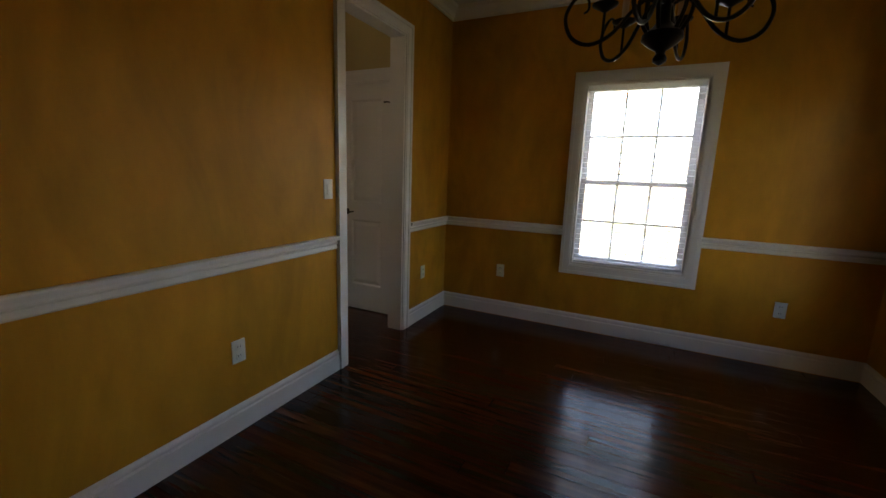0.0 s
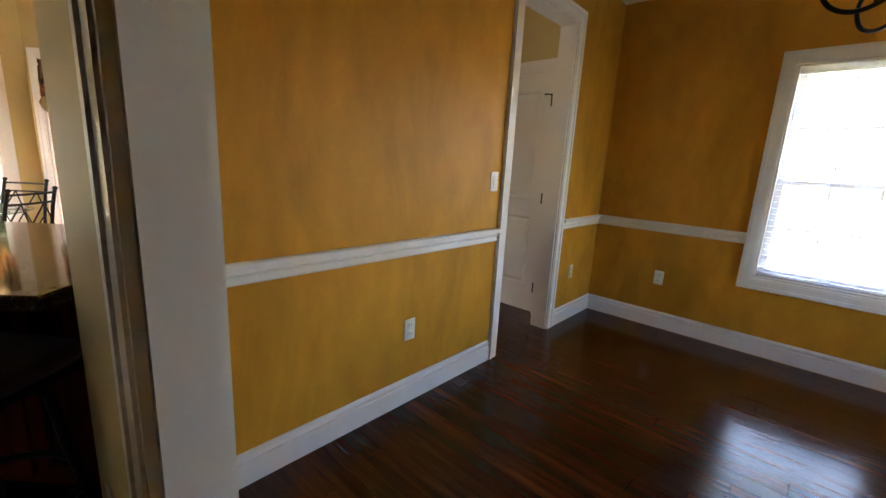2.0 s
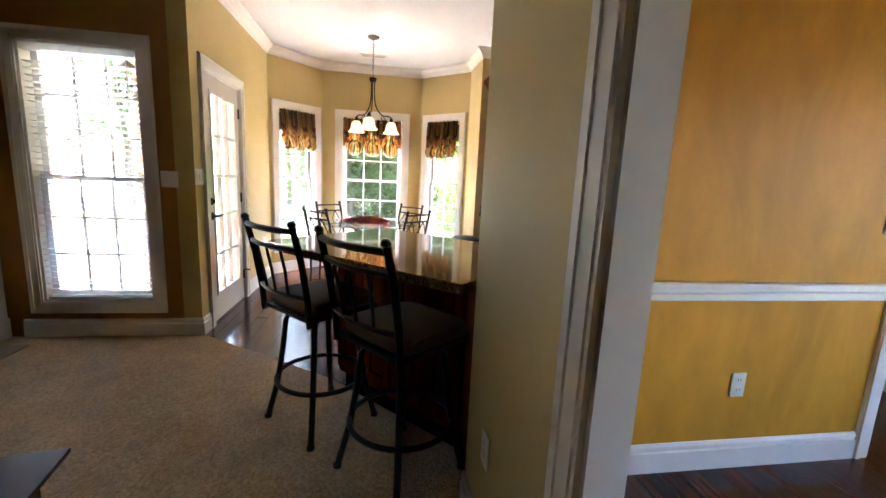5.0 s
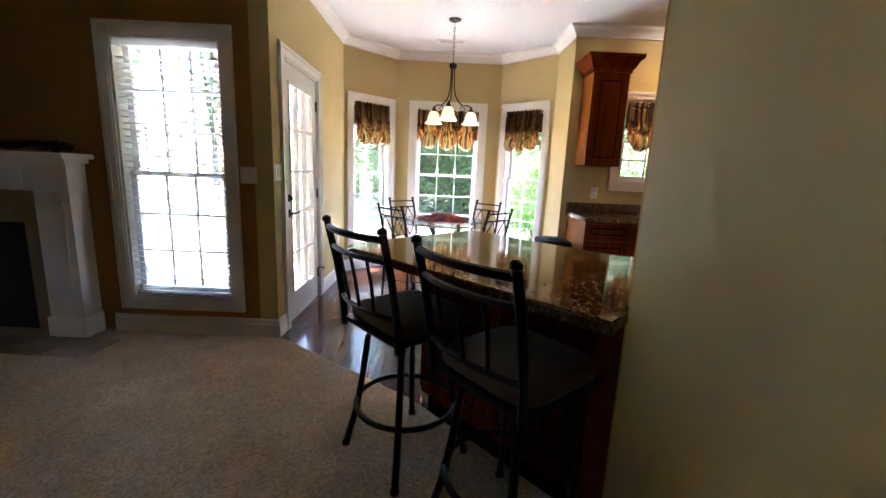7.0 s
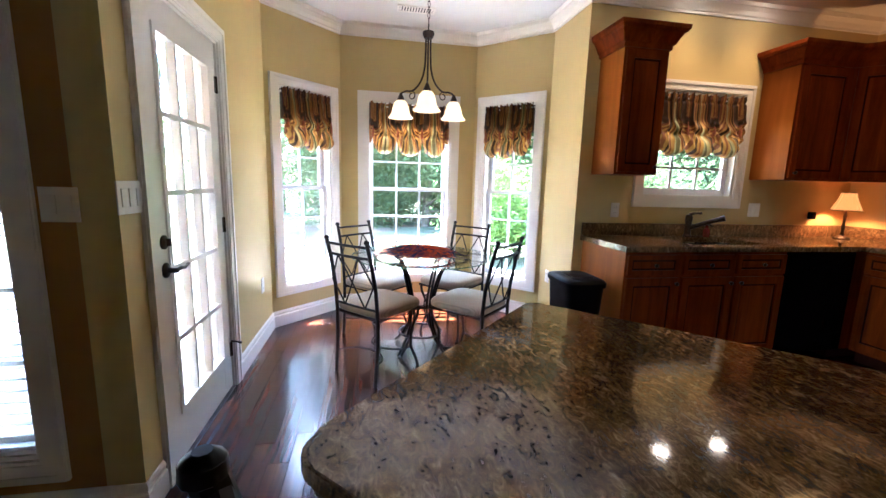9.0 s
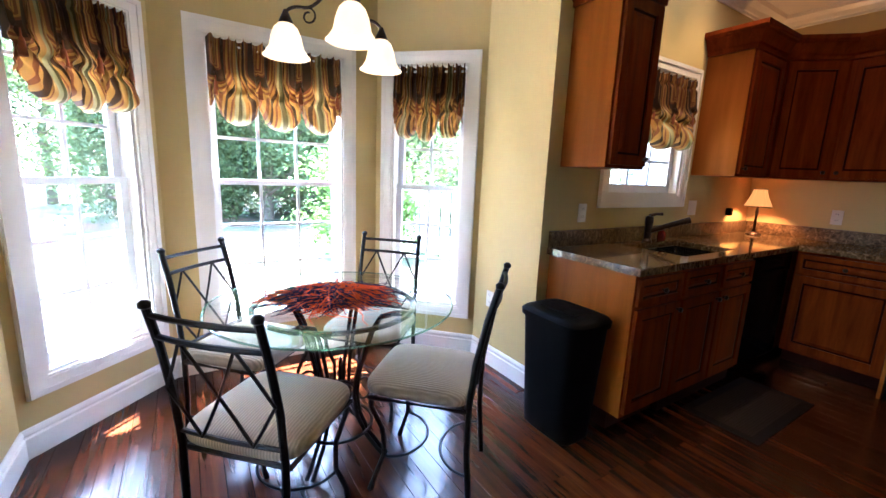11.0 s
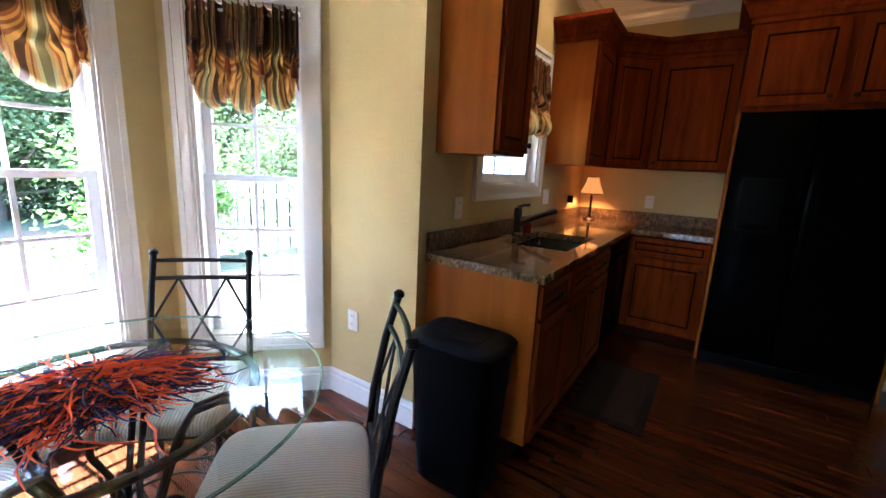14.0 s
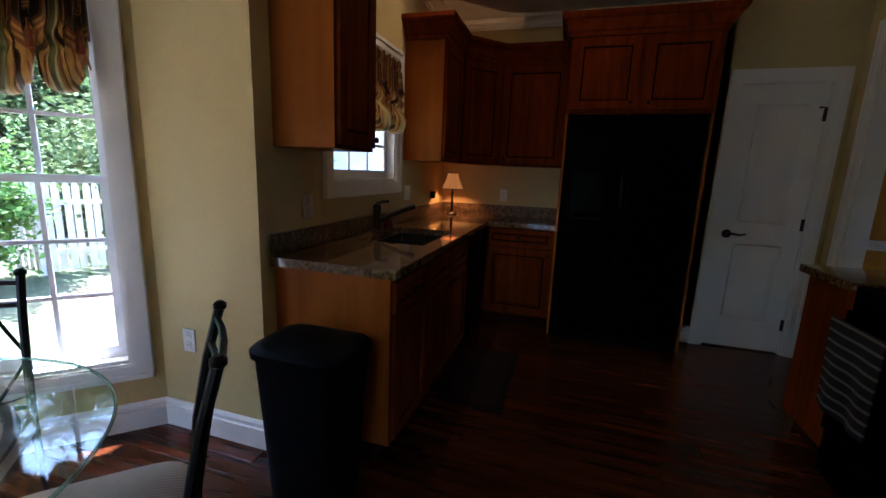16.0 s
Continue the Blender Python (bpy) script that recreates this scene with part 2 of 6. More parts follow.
def fabric(name, colour, weave=220.0, sheen=0.25):
    """Ribbed upholstery cloth."""
    m, t, b = nodes_of(name)
    w = tex(t, "ShaderNodeTexWave", weave * 0.14, Distortion=2.0, Detail=3.0)
    n = tex(t, "ShaderNodeTexNoise", weave, Detail=3.0)
    r = ramp(t, w.outputs["Fac"], [(0.1, mul(colour, 0.82)), (0.8, mul(colour, 1.08))])
    t.links.new(r.outputs[0], b.inputs["Base Color"])
    b.inputs["Roughness"].default_value = 0.95
    b.inputs["Sheen Weight"].default_value = sheen
    b.inputs["Specular IOR Level"].default_value = 0.15
    bump(t, b, w.outputs["Fac"], 0.5, 0.003)
    return m


def striped_silk():
    """Brown, olive and gold striped valance cloth that lets some daylight through."""
    m, t, b = nodes_of("striped_valance_silk")
    uv = t.nodes.new("ShaderNodeUVMap")
    sp = t.nodes.new("ShaderNodeSeparateXYZ")
    t.links.new(uv.outputs[0], sp.inputs[0])
    fr = t.nodes.new("ShaderNodeMath")
    fr.operation = "FRACT"
    t.links.new(sp.outputs[0], fr.inputs[0])
    gold, rust, dark, cream, olive = (0.34, 0.165, 0.03), (0.17, 0.052, 0.012), (0.055, 0.022, 0.007), (0.33, 0.26, 0.11), (0.11, 0.085, 0.025)
    half = [(0.0, dark), (0.10, rust), (0.14, gold), (0.17, rust), (0.20, gold), (0.23, rust), (0.26, gold), (0.30, dark), (0.34, gold), (0.37, rust), (0.39, gold), (0.43, cream), (0.47, olive)]
    seq = half + [(round(1 - half[i + 1][0], 3), half[i][1]) for i in range(len(half) - 2, -1, -1)]
    r = ramp(t, fr.outputs[0], seq)
    r.color_ramp.interpolation = "CONSTANT"
    t.links.new(r.outputs[0], b.inputs["Base Color"])
    b.inputs["Roughness"].default_value = 0.55
    b.inputs["Sheen Weight"].default_value = 0.1
    tl, mx = t.nodes.new("ShaderNodeBsdfTranslucent"), t.nodes.new("ShaderNodeMixShader")
    t.links.new(r.outputs[0], tl.inputs[0])
    mx.inputs[0].default_value = 0.42
    t.links.new(b.outputs[0], mx.inputs[1])
    t.links.new(tl.outputs[0], mx.inputs[2])
    t.links.new(mx.outputs[0], t.nodes["Material Output"].inputs[0])
    return m


def glow(name, colour, strength, base=(0.8, 0.7, 0.5)):
    m, t, b = nodes_of(name)
    b.inputs["Base Color"].default_value = (*base, 1)
    b.inputs["Emission Color"].default_value = (*colour, 1)
    b.inputs["Emission Strength"].default_value = strength
    b.inputs["Roughness"].default_value = 0.35
    return m


def leaves(name, a, c):
    m, t, b = nodes_of(name)
    gi = t.nodes.new("ShaderNodeNewGeometry")
    r = ramp(t, gi.outputs["Random Per Island"], [(0.0, a), (1.0, c)])
    t.links.new(r.outputs[0], b.inputs["Base Color"])
    b.inputs["Roughness"].default_value = 0.85
    b.inputs["Specular IOR Level"].default_value = 0.2
    tl, mx = t.nodes.new("ShaderNodeBsdfTranslucent"), t.nodes.new("ShaderNodeMixShader")
    t.links.new(r.outputs[0], tl.inputs[0])
    mx.inputs[0].default_value = 0.22
    t.links.new(b.outputs[0], mx.inputs[1])
    t.links.new(tl.outputs[0], mx.inputs[2])
    t.links.new(mx.outputs[0], t.nodes["Material Output"].inputs[0])
    return m


def lawn():
    """Mown grass with red soil showing through, paled to a dry-soil tone beside the house to bounce sunlight indoors.
    """
    m, t, b = nodes_of("sunlit_lawn")
    a = tex(t, "ShaderNodeTexNoise", 0.5, Detail=6.0)
    f = tex(t, "ShaderNodeTexNoise", 40.0, Detail=4.0)
    r = ramp(t, a.outputs[0], [(0.36, (0.17, 0.075, 0.042)), (0.48, (0.085, 0.085, 0.04)), (0.7, (0.055, 0.07, 0.026))])
    # Pale patch round the bay, added as a reflector that lights its ceiling.
    tc, mp, ln, ad = (t.nodes.new(k) for k in ("ShaderNodeTexCoord", "ShaderNodeMapping", "ShaderNodeVectorMath", "ShaderNodeMath"))
    mp.inputs["Location"].default_value = (5.6, 1.6, 0.55)
    ln.operation, ad.operation = "LENGTH", "MULTIPLY_ADD"
    t.links.new(tc.outputs["Object"], mp.inputs["Vector"])
    t.links.new(mp.outputs[0], ln.inputs[0])
    t.links.new(ln.outputs["Value"], ad.inputs[0])
    ad.inputs[1].default_value = 0.1
    t.links.new(a.outputs[0], ad.inputs[2])
    w = ramp(t, ad.outputs[0], [(0.70, (1, 1, 1)), (0.86, (0, 0, 0))])
    mx = t.nodes.new("ShaderNodeMix")
    mx.data_type = "RGBA"
    t.links.new(w.outputs[0], mx.inputs[0])
    t.links.new(r.outputs[0], mx.inputs[6])
    mx.inputs[7].default_value = (0.44, 0.35, 0.26, 1)
    t.links.new(mx.outputs[2], b.inputs["Base Color"])
    b.inputs["Roughness"].default_value = 1.0
    bump(t, b, f.outputs[0], 0.8, 0.03)
    return m


def slat_vinyl():
    """White vinyl that lets a little daylight glow through."""
    m, t, b = nodes_of("white_blind_slat")
    n = tex(t, "ShaderNodeTexNoise", 20.0, Detail=3.0)
    r = ramp(t, n.outputs[0], [(0.3, (0.80, 0.81, 0.82)), (0.7, (0.86, 0.87, 0.88))])
    t.links.new(r.outputs[0], b.inputs["Base Color"])
    b.inputs["Roughness"].default_value = 0.4
    tl, mx = t.nodes.new("ShaderNodeBsdfTranslucent"), t.nodes.new("ShaderNodeMixShader")
    t.links.new(r.outputs[0], tl.inputs[0])
    mx.inputs[0].default_value = 0.42
    t.links.new(b.outputs[0], mx.inputs[1])
    t.links.new(tl.outputs[0], mx.inputs[2])
    t.links.new(mx.outputs[0], t.nodes["Material Output"].inputs[0])
    return m


M_BLIND, M_RIM = slat_vinyl(), rim_glass()
M_SIDING = plain("white_lap_siding", (0.80, 0.79, 0.76), 0.7, 0.0, 0.04, 5)
M_LINING = plain("dark_valance_lining", (0.09, 0.05, 0.03), 0.9)
M_GRANITE, M_CARPET, M_PANE, M_TGLASS, M_SILK, M_LAWN = granite(), carpet(), pane_glass(), table_glass(), striped_silk(), lawn()
M_SPLASH = granite(0.4)
M_SEAT = fabric("beige_ribbed_upholstery", (0.40, 0.33, 0.24))
M_STOOLSEAT = fabric("brown_suede_upholstery", (0.10, 0.06, 0.04), 300.0)
M_SHADE = glow("lit_frosted_glass_shade", (1.0, 0.62, 0.25), 0.036, (0.76, 0.62, 0.40))
M_LSHADE = glow("lit_fabric_lampshade", (1.0, 0.33, 0.06), 0.024, (0.22, 0.09, 0.03))
M_CAN = glow("lit_downlight_lens", (1.0, 0.78, 0.5), 0.8)
M_DOME = glow("lit_alabaster_glass", (1.0, 0.50, 0.13), 0.2)
M_CANDLE = plain("ivory_candle_sleeve", (0.55, 0.40, 0.24), 0.6)
M_LEAF = leaves("woodland_leaves", (0.055, 0.078, 0.027), (0.118, 0.155, 0.055))
M_SHRUB = leaves("bright_shrub_leaves", (0.06, 0.12, 0.02), (0.13, 0.23, 0.05))
M_TWIG_O = plain("orange_dyed_twig", (0.90, 0.115, 0.010), 0.55, 0.0, 0.2, 30)
M_TWIG_P = plain("dark_purple_twig", (0.05, 0.022, 0.085), 0.6, 0.0, 0.3, 30)
M_MAT = fabric("tan_floor_mat_weave", (0.022, 0.011, 0.006), 160.0, 0.0)
M_MATEDGE = plain("dark_mat_border", (0.012, 0.007, 0.005), 0.95, 0.0, 0.1, 18, 0.08)
M_ROOF = plain("grey_roof_shingle", (0.34, 0.34, 0.35), 0.9, 0.0, 0.2, 6)
M_GARLAND = plain("dark_red_garland", (0.07, 0.012, 0.01), 0.8, 0.0, 0.4, 30)

# ---- building helpers ----
W = {}


def box(bm, x0, y0, z0, x1, y1, z1, bevel=0.0):
    """A box between two corners, in bm."""
    r = bmesh.ops.create_cube(bm, size=1.0)
    s = Matrix.Diagonal((abs(x1 - x0), abs(y1 - y0), abs(z1 - z0), 1))
    bmesh.ops.transform(bm, matrix=Matrix.Translation(((x0 + x1) / 2, (y0 + y1) / 2, (z0 + z1) / 2)) @ s, verts=r["verts"])
    if bevel:
        es = list({e for v in r["verts"] for e in v.link_edges})
        bmesh.ops.bevel(bm, geom=es, offset=bevel, segments=2, affect="EDGES", profile=0.6)


def tube(bm, pts, radius, sides=8, closed=False, flat=1.0):
    """A round bar along points; radius may be a list."""
    n = len(pts)
    pts = [Vector(p) for p in pts]
    rad = radius if isinstance(radius, (list, tuple)) else [radius] * n
    rings, side = [], None
    for i, p in enumerate(pts):
        a, c = (pts[i - 1], pts[(i + 1) % n]) if closed else (pts[max(i - 1, 0)], pts[min(i + 1, n - 1)])
        d = (c - a).normalized()
        if side is None:
            side = d.cross(Vector((0, 0, 1)) if abs(d.z) < 0.9 else Vector((1, 0, 0))).normalized()
        side = (side - d * side.dot(d)).normalized()
        up = d.cross(side)
        rings.append([bm.verts.new(p + (side * math.cos(2 * math.pi * k / sides) + up * flat * math.sin(2 * math.pi * k / sides)) * rad[i]) for k in range(sides)])
    for i in range(n if closed else n - 1):
        a, c = rings[i], rings[(i + 1) % n]
        for k in range(sides):
            bm.faces.new((a[k], a[(k + 1) % sides], c[(k + 1) % sides], c[k]))
    if not closed:
        bm.faces.new(rings[0][::-1])
        bm.faces.new(rings[-1])


def lathe(bm, profile, centre=(0, 0, 0), sides=24):
    """A turned shape from (radius, height) pairs."""
    rings = []
    for r, z in profile:
        rings.append([bm.verts.new((centre[0] + max(r, 0.0005) * math.cos(2 * math.pi * k / sides), centre[1] + max(r, 0.0005) * math.sin(2 * math.pi * k / sides), centre[2] + z)) for k in range(sides)])
    for a, c in zip(rings, rings[1:]):
        for k in range(sides):
            bm.faces.new((a[k], a[(k + 1) % sides], c[(k + 1) % sides], c[k]))
    bm.faces.new(rings[0][::-1])
    bm.faces.new(rings[-1])


def arc(centre, r, a0, a1, n, z=None, plane="xy"):
    out = []
    for i in range(n + 1):
        a = radians(a0 + (a1 - a0) * i / n)
        c, s = r * math.cos(a), r * math.sin(a)
        out.append((centre[0] + c, centre[1] + s, centre[2]) if plane == "xy" else (centre[0] + c, centre[1], centre[2] + s))
    return out


def finish(name, bm, material, smooth=None):
    bmesh.ops.recalc_face_normals(bm, faces=bm.faces)
    me = bpy.data.meshes.new(name)
    if smooth is not None:
        for f in bm.faces:
            f.smooth = True
        for e in bm.edges:
            if len(e.link_faces) == 2 and e.calc_face_angle(0) > radians(smooth):
                e.smooth = False
    bm.to_mesh(me)
    bm.free()
    me.materials.append(material)
    return me


def thing(name, m, label, category, group="", kind=""):
    """An Empty that holds the parts of one thing; m is a place or a pose."""
    ob = new(name)
    ob.empty_display_size = 0.1
    ob.matrix_basis = m if isinstance(m, Matrix) else Matrix.Translation(m)
    W[ob] = ob.matrix_basis.copy()
    return tagged(ob, label, category, group, kind)


def part(name, bm, material, parent, label="", smooth=40, placed=False):
    """One mesh part under a thing or under a part; placed: bm is in world metres."""
    if placed:
        bmesh.ops.transform(bm, matrix=W[parent].inverted(), verts=bm.verts)
    ob = new(name, finish(name, bm, material, smooth))
    ob.parent = parent
    W[ob] = W[parent]
    return tagged(ob, label)


def solid(name, bm, material, label="", category="", kind="structure", smooth=None, group=""):
    ob = new(name, finish(name, bm, material, smooth))
    W[ob] = Matrix()
    return tagged(ob, label, category, group, kind)


def frame_on(p0, p1):
    """Axes on a wall face: along from p0 to p1, out to the left of that way."""
    a = Vector((p1[0] - p0[0], p1[1] - p0[1], 0))
    length = a.length
    a.normalize()
    out = Vector((-a.y, a.x, 0))
    m = Matrix((((a.x, out.x, 0, p0[0])), (a.y, out.y, 0, p0[1]), (0, 0, 1, 0), (0, 0, 0, 1)))
    return m, length


def wall(name, p0, p1, material, label, thick=0.12, holes=(), top=2.76, lap0=0.0, lap1=0.0):
    """A wall whose face lies from p0 to p1, the room to the left; holes are (s0, s1, z0, z1)."""
    m, length = frame_on(p0, p1)
    bm = bmesh.new()
    cuts = sorted({-lap0, length + lap1, *(s for h in holes for s in h[:2])})
    for s0, s1 in zip(cuts, cuts[1:]):
        z = -0.05
        for h in sorted((h for h in holes if h[0] <= s0 + 1e-6 and h[1] >= s1 - 1e-6), key=lambda h: h[2]):
            if h[2] > z + 1e-4:
                box(bm, s0, -thick, z, s1, 0, h[2])
            z = h[3]
        box(bm, s0, -thick, z, s1, 0, top)
    bmesh.ops.remove_doubles(bm, verts=bm.verts, dist=1e-5)
    bmesh.ops.transform(bm, matrix=m, verts=bm.verts)
    return solid(name, bm, material, label, "wall")


def moulding(name, p0, p1, profile, label, spans=None, material=None, mitre0=0.0, mitre1=0.0):
    """A trim strip swept along a wall face; profile is (out, height) pairs, counted round."""
    m, length = frame_on(p0, p1)
    bm = bmesh.new()
    for s0, s1 in spans or [(0, length)]:
        k0, k1 = (mitre0 if s0 == 0 else 0.0), (mitre1 if abs(s1 - length) < 1e-6 else 0.0)
        a = [bm.verts.new((s0 + k0 * o, o, h)) for o, h in profile]
        c = [bm.verts.new((s1 - k1 * o, o, h)) for o, h in profile]
        for i in range(len(profile)):
            j = (i + 1) % len(profile)
            bm.faces.new((a[i], a[j], c[j], c[i]))
        bm.faces.new(a[::-1])
        bm.faces.new(c)
    bmesh.ops.transform(bm, matrix=m, verts=bm.verts)
    return solid(name, bm, material or M_WHITE, label, "trim")


BASE = [(0.001, 0.0), (0.017, 0.0), (0.017, 0.098), (0.011, 0.103), (0.010, 0.110), (0.014, 0.116), (0.013, 0.126), (0.006, 0.138), (0.001, 0.140)]
RAIL = [(0.001, 0.815), (0.012, 0.815), (0.016, 0.822), (0.012, 0.831), (0.009, 0.842), (0.020, 0.846), (0.022, 0.853), (0.013, 0.859), (0.012, 0.866), (0.034, 0.872), (0.036, 0.890), (0.030, 0.897), (0.001, 0.897)]
CROWN = [(0.001, 2.638), (0.012, 2.640), (0.014, 2.656), (0.024, 2.662), (0.040, 2.688), (0.064, 2.708), (0.076, 2.712), (0.080, 2.724), (0.086, 2.738), (0.001, 2.738)]


def casing_board(bm, s0, z0, s1, z1, w, out=0.0):
    """Three stepped strips of a moulded casing round an opening (s0, z0) to (s1, z1); out: whether to leave the bottom open."""
    for k0, k1, d in ((0.0, w, 0.014), (0.012, w - 0.012, 0.019), (w - 0.030, w - 0.004, 0.024)):
        box(bm, s0 - k1, 0.0005, z0 - (0 if out else k1), s0 - k0, d, z1 + k1)
        box(bm, s1 + k0, 0.0005, z0 - (0 if out else k1), s1 + k1, d, z1 + k1)
        box(bm, s0 - k0, 0.0005, z1 + k0, s1 + k0, d - 0.0004, z1 + k1)
        if not out:
            box(bm, s0 - k0, 0.0005, z0 - k1, s1 + k0, d - 0.0004, z0 - k0)


def window(name, p0, p1, s0, s1, z0, z1, cols, rows, label, thick=0.14, mid=None, case=0.085):
    """A double-hung window in the hole s0..s1, z0..z1 of the wall face p0 to p1, with casing, jamb, two sashes and panes."""
    m, _ = frame_on(p0, p1)
    win = thing(name, m @ Matrix.Translation(((s0 + s1) / 2, 0, z0)), label, "window", kind="structure")
    hw, h = (s1 - s0) / 2, z1 - z0
    bm = bmesh.new()
    casing_board(bm, -hw, 0, hw, h, case)
    part("casing", bm, M_WHITE, win, "white moulded casing", None)
    bm = bmesh.new()
    j = 0.016
    box(bm, -hw, -thick, 0, -hw + j, -0.001, h)
    box(bm, hw - j, -thick, 0, hw, -0.001, h)
    box(bm, -hw + j, -thick, h - j, hw - j, -0.001, h)
    box(bm, -hw + j, -thick, 0, hw - j, -0.001, j)
    part("jamb", bm, M_WHITE, win, "", None)
    mid = h / 2 if mid is None else mid - z0
    for sash, za, zb, w in (("upper_sash", mid - 0.018, h - j, -0.098), ("lower_sash", j, mid + 0.018, -0.062)):
        a, c = -hw + j + 0.001, hw - j - 0.001
        st, d = 0.042, 0.03
        bm = bmesh.new()
        box(bm, a, w - d, za, a + st, w, zb)
        box(bm, c - st, w - d, za, c, w, zb)
        box(bm, a + st, w - d, zb - 0.034, c - st, w - 0.001, zb)
        box(bm, a + st, w - d, za, c - st, w - 0.001, za + (0.034 if "upper" in sash else 0.055))
        ob = part(sash, bm, M_VINYL, win, "", None)
        g0, g1 = za + (0.034 if "upper" in sash else 0.055), zb - 0.034
        pw, ph = (c - a - 2 * st) / cols, (g1 - g0) / rows
        for i in range(1, cols):
            bm = bmesh.new()
            box(bm, a + st + i * pw - 0.009, w - 0.022, g0, a + st + i * pw + 0.009, w - 0.006, g1)
            part("muntin", bm, M_VINYL, ob, "", None)
        for i in range(1, rows):
            bm = bmesh.new()
            box(bm, a + st, w - 0.0225, g0 + i * ph - 0.009, c - st, w - 0.0065, g0 + i * ph + 0.009)
            part("muntin", bm, M_VINYL, ob, "", None)
        for i in range(cols):
            for k in range(rows):
                bm = bmesh.new()
                box(bm, a + st + i * pw, w - 0.016, g0 + k * ph, a + st + (i + 1) * pw, w - 0.013, g0 + (k + 1) * ph)
                part("pane", bm, M_PANE, ob, "", None).visible_shadow = False
    return win


def bent(bm, pts, radius, sides=8, steps=5):
    """A rod bent smoothly through the points."""
    rad = radius if isinstance(radius, list) else [radius] * len(pts)
    P = [Vector(p) for p in pts]
    out, rr = [], []
    for i in range(len(P) - 1):
        a, b, c, d = P[max(i - 1, 0)], P[i], P[i + 1], P[min(i + 2, len(P) - 1)]
        for k in range(steps):
            t = k / steps
            out.append(tuple(0.5 * (2 * b + (c - a) * t + (2 * a - 5 * b + 4 * c - d) * t * t + (3 * b - a - 3 * c + d) * t ** 3)))
            rr.append(rad[i] + (rad[i + 1] - rad[i]) * t)
    tube(bm, out + [tuple(P[-1])], rr + [rad[-1]], sides)


def panelled_face(bm_flat, bm_line, bm_field, x0, z0, x1, z1, y, rail=0.055, raised=0.006):
    """A raised-panel front in the plane y (facing -y): frame with a sunk groove and a bevelled field; the groove's lines go to bm_line."""
    d = 0.019
    box(bm_flat, x0, y, z0, x0 + rail, y + d, z1, 0.003)
    box(bm_flat, x1 - rail, y, z0, x1, y + d, z1, 0.003)
    box(bm_flat, x0 + rail, y + 0.0005, z0, x1 - rail, y + d, z0 + rail)
    box(bm_flat, x0 + rail, y + 0.0005, z1 - rail, x1 - rail, y + d, z1)
    box(bm_line, x0 + rail - 0.001, y + 0.010, z0 + rail - 0.001, x1 - rail + 0.001, y + d - 0.001, z1 - rail + 0.001)
    g = 0.013
    a, b, c, e = x0 + rail + g, z0 + rail + g, x1 - rail - g, z1 - rail - g
    k = min(0.022, (c - a) / 3, (e - b) / 3)
    o = [bm_field.verts.new(p) for p in ((a, y + 0.010, b), (c, y + 0.010, b), (c, y + 0.010, e), (a, y + 0.010, e))]
    i = [bm_field.verts.new(p) for p in ((a + k, y + 0.010 - raised, b + k), (c - k, y + 0.010 - raised, b + k), (c - k, y + 0.010 - raised, e - k), (a + k, y + 0.010 - raised, e - k))]
    for q in range(4):
        bm_field.faces.new((o[q], o[(q + 1) % 4], i[(q + 1) % 4], i[q]))
    bm_field.faces.new(i)


# ---- large structure ----
CEIL = 2.74
X_SINK, Y_BACK, Y_DOOR, Y_BAYR, X_BAY, X_LIV, Y_DIN, X_DINR = -3.20, 3.10, -2.0, 0.45, -4.37, -1.75, 3.29, 3.18
BAYC = (Y_DOOR + Y_BAYR) / 2
BR, BL = BAYC + 0.665, BAYC - 0.665
XB = X_BAY + (Y_BAYR - BR)

# dining room
OP0, OP1, OPT = 1.775, 2.49, 2.30
Y_DS, X_OP = -0.235, 0.905
wall("wall_dining_west", (0, Y_DIN), (0, -0.16), M_GOLD, "gold painted dining wall with a cased opening", 0.06, [(Y_DIN - OP1, Y_DIN - OP0, -0.1, OPT)], lap0=0.15, lap1=0.03)
wall("wall_dining_north", (X_DINR, Y_DIN), (0, Y_DIN), M_GOLD, "gold painted dining wall round a window", 0.15, [(X_DINR - 2.05, X_DINR - 1.195, 0.575, 2.045)], lap0=0.15)
# The hole is for an added, unseen window that brightens the dining room.
wall("wall_dining_east", (X_DINR, -0.16), (X_DINR, Y_DIN), M_GOLD, "gold painted dining wall round an added, unseen window", 0.15, [(2.3, 2.82, 0.575, 2.045)], lap0=0.11)
wall("wall_dining_south", (0, Y_DS), (X_DINR, Y_DS), M_GOLD, "gold painted wall beside the wide opening", 0.036, [(X_OP, 2.75, -0.1, 2.32)])
wall("wall_foyer_north", (4.2, -0.31), (0.09, -0.31), M_CREAM, "cream wall beside the wide cased opening", 0.036, [(4.2 - 2.75, 4.2 - X_OP, -0.1, 2.32)])
# kitchen and breakfast bay
wall("wall_kitchen_east", (-0.12, -0.16), (-0.12, Y_DIN), M_CREAM, "cream kitchen wall with a cased opening", 0.06, [(OP0 + 0.16, OP1 + 0.16, -0.1, OPT)])
wall("wall_bar_end", (0.09, -0.31), (-0.12, -0.16), M_CREAM, "cream wall end behind the bar", 0.05)
wall("wall_pantry_front", (-0.12, 2.70), (-1.0, 2.70), M_CREAM, "cream wall round the pantry door", 0.10, [(0.123, 0.69, -0.1, 2.055)])
wall("wall_pantry_side", (-1.0, 2.70), (-1.0, Y_BACK), M_CREAM, "cream wall beside the refrigerator", 0.10)
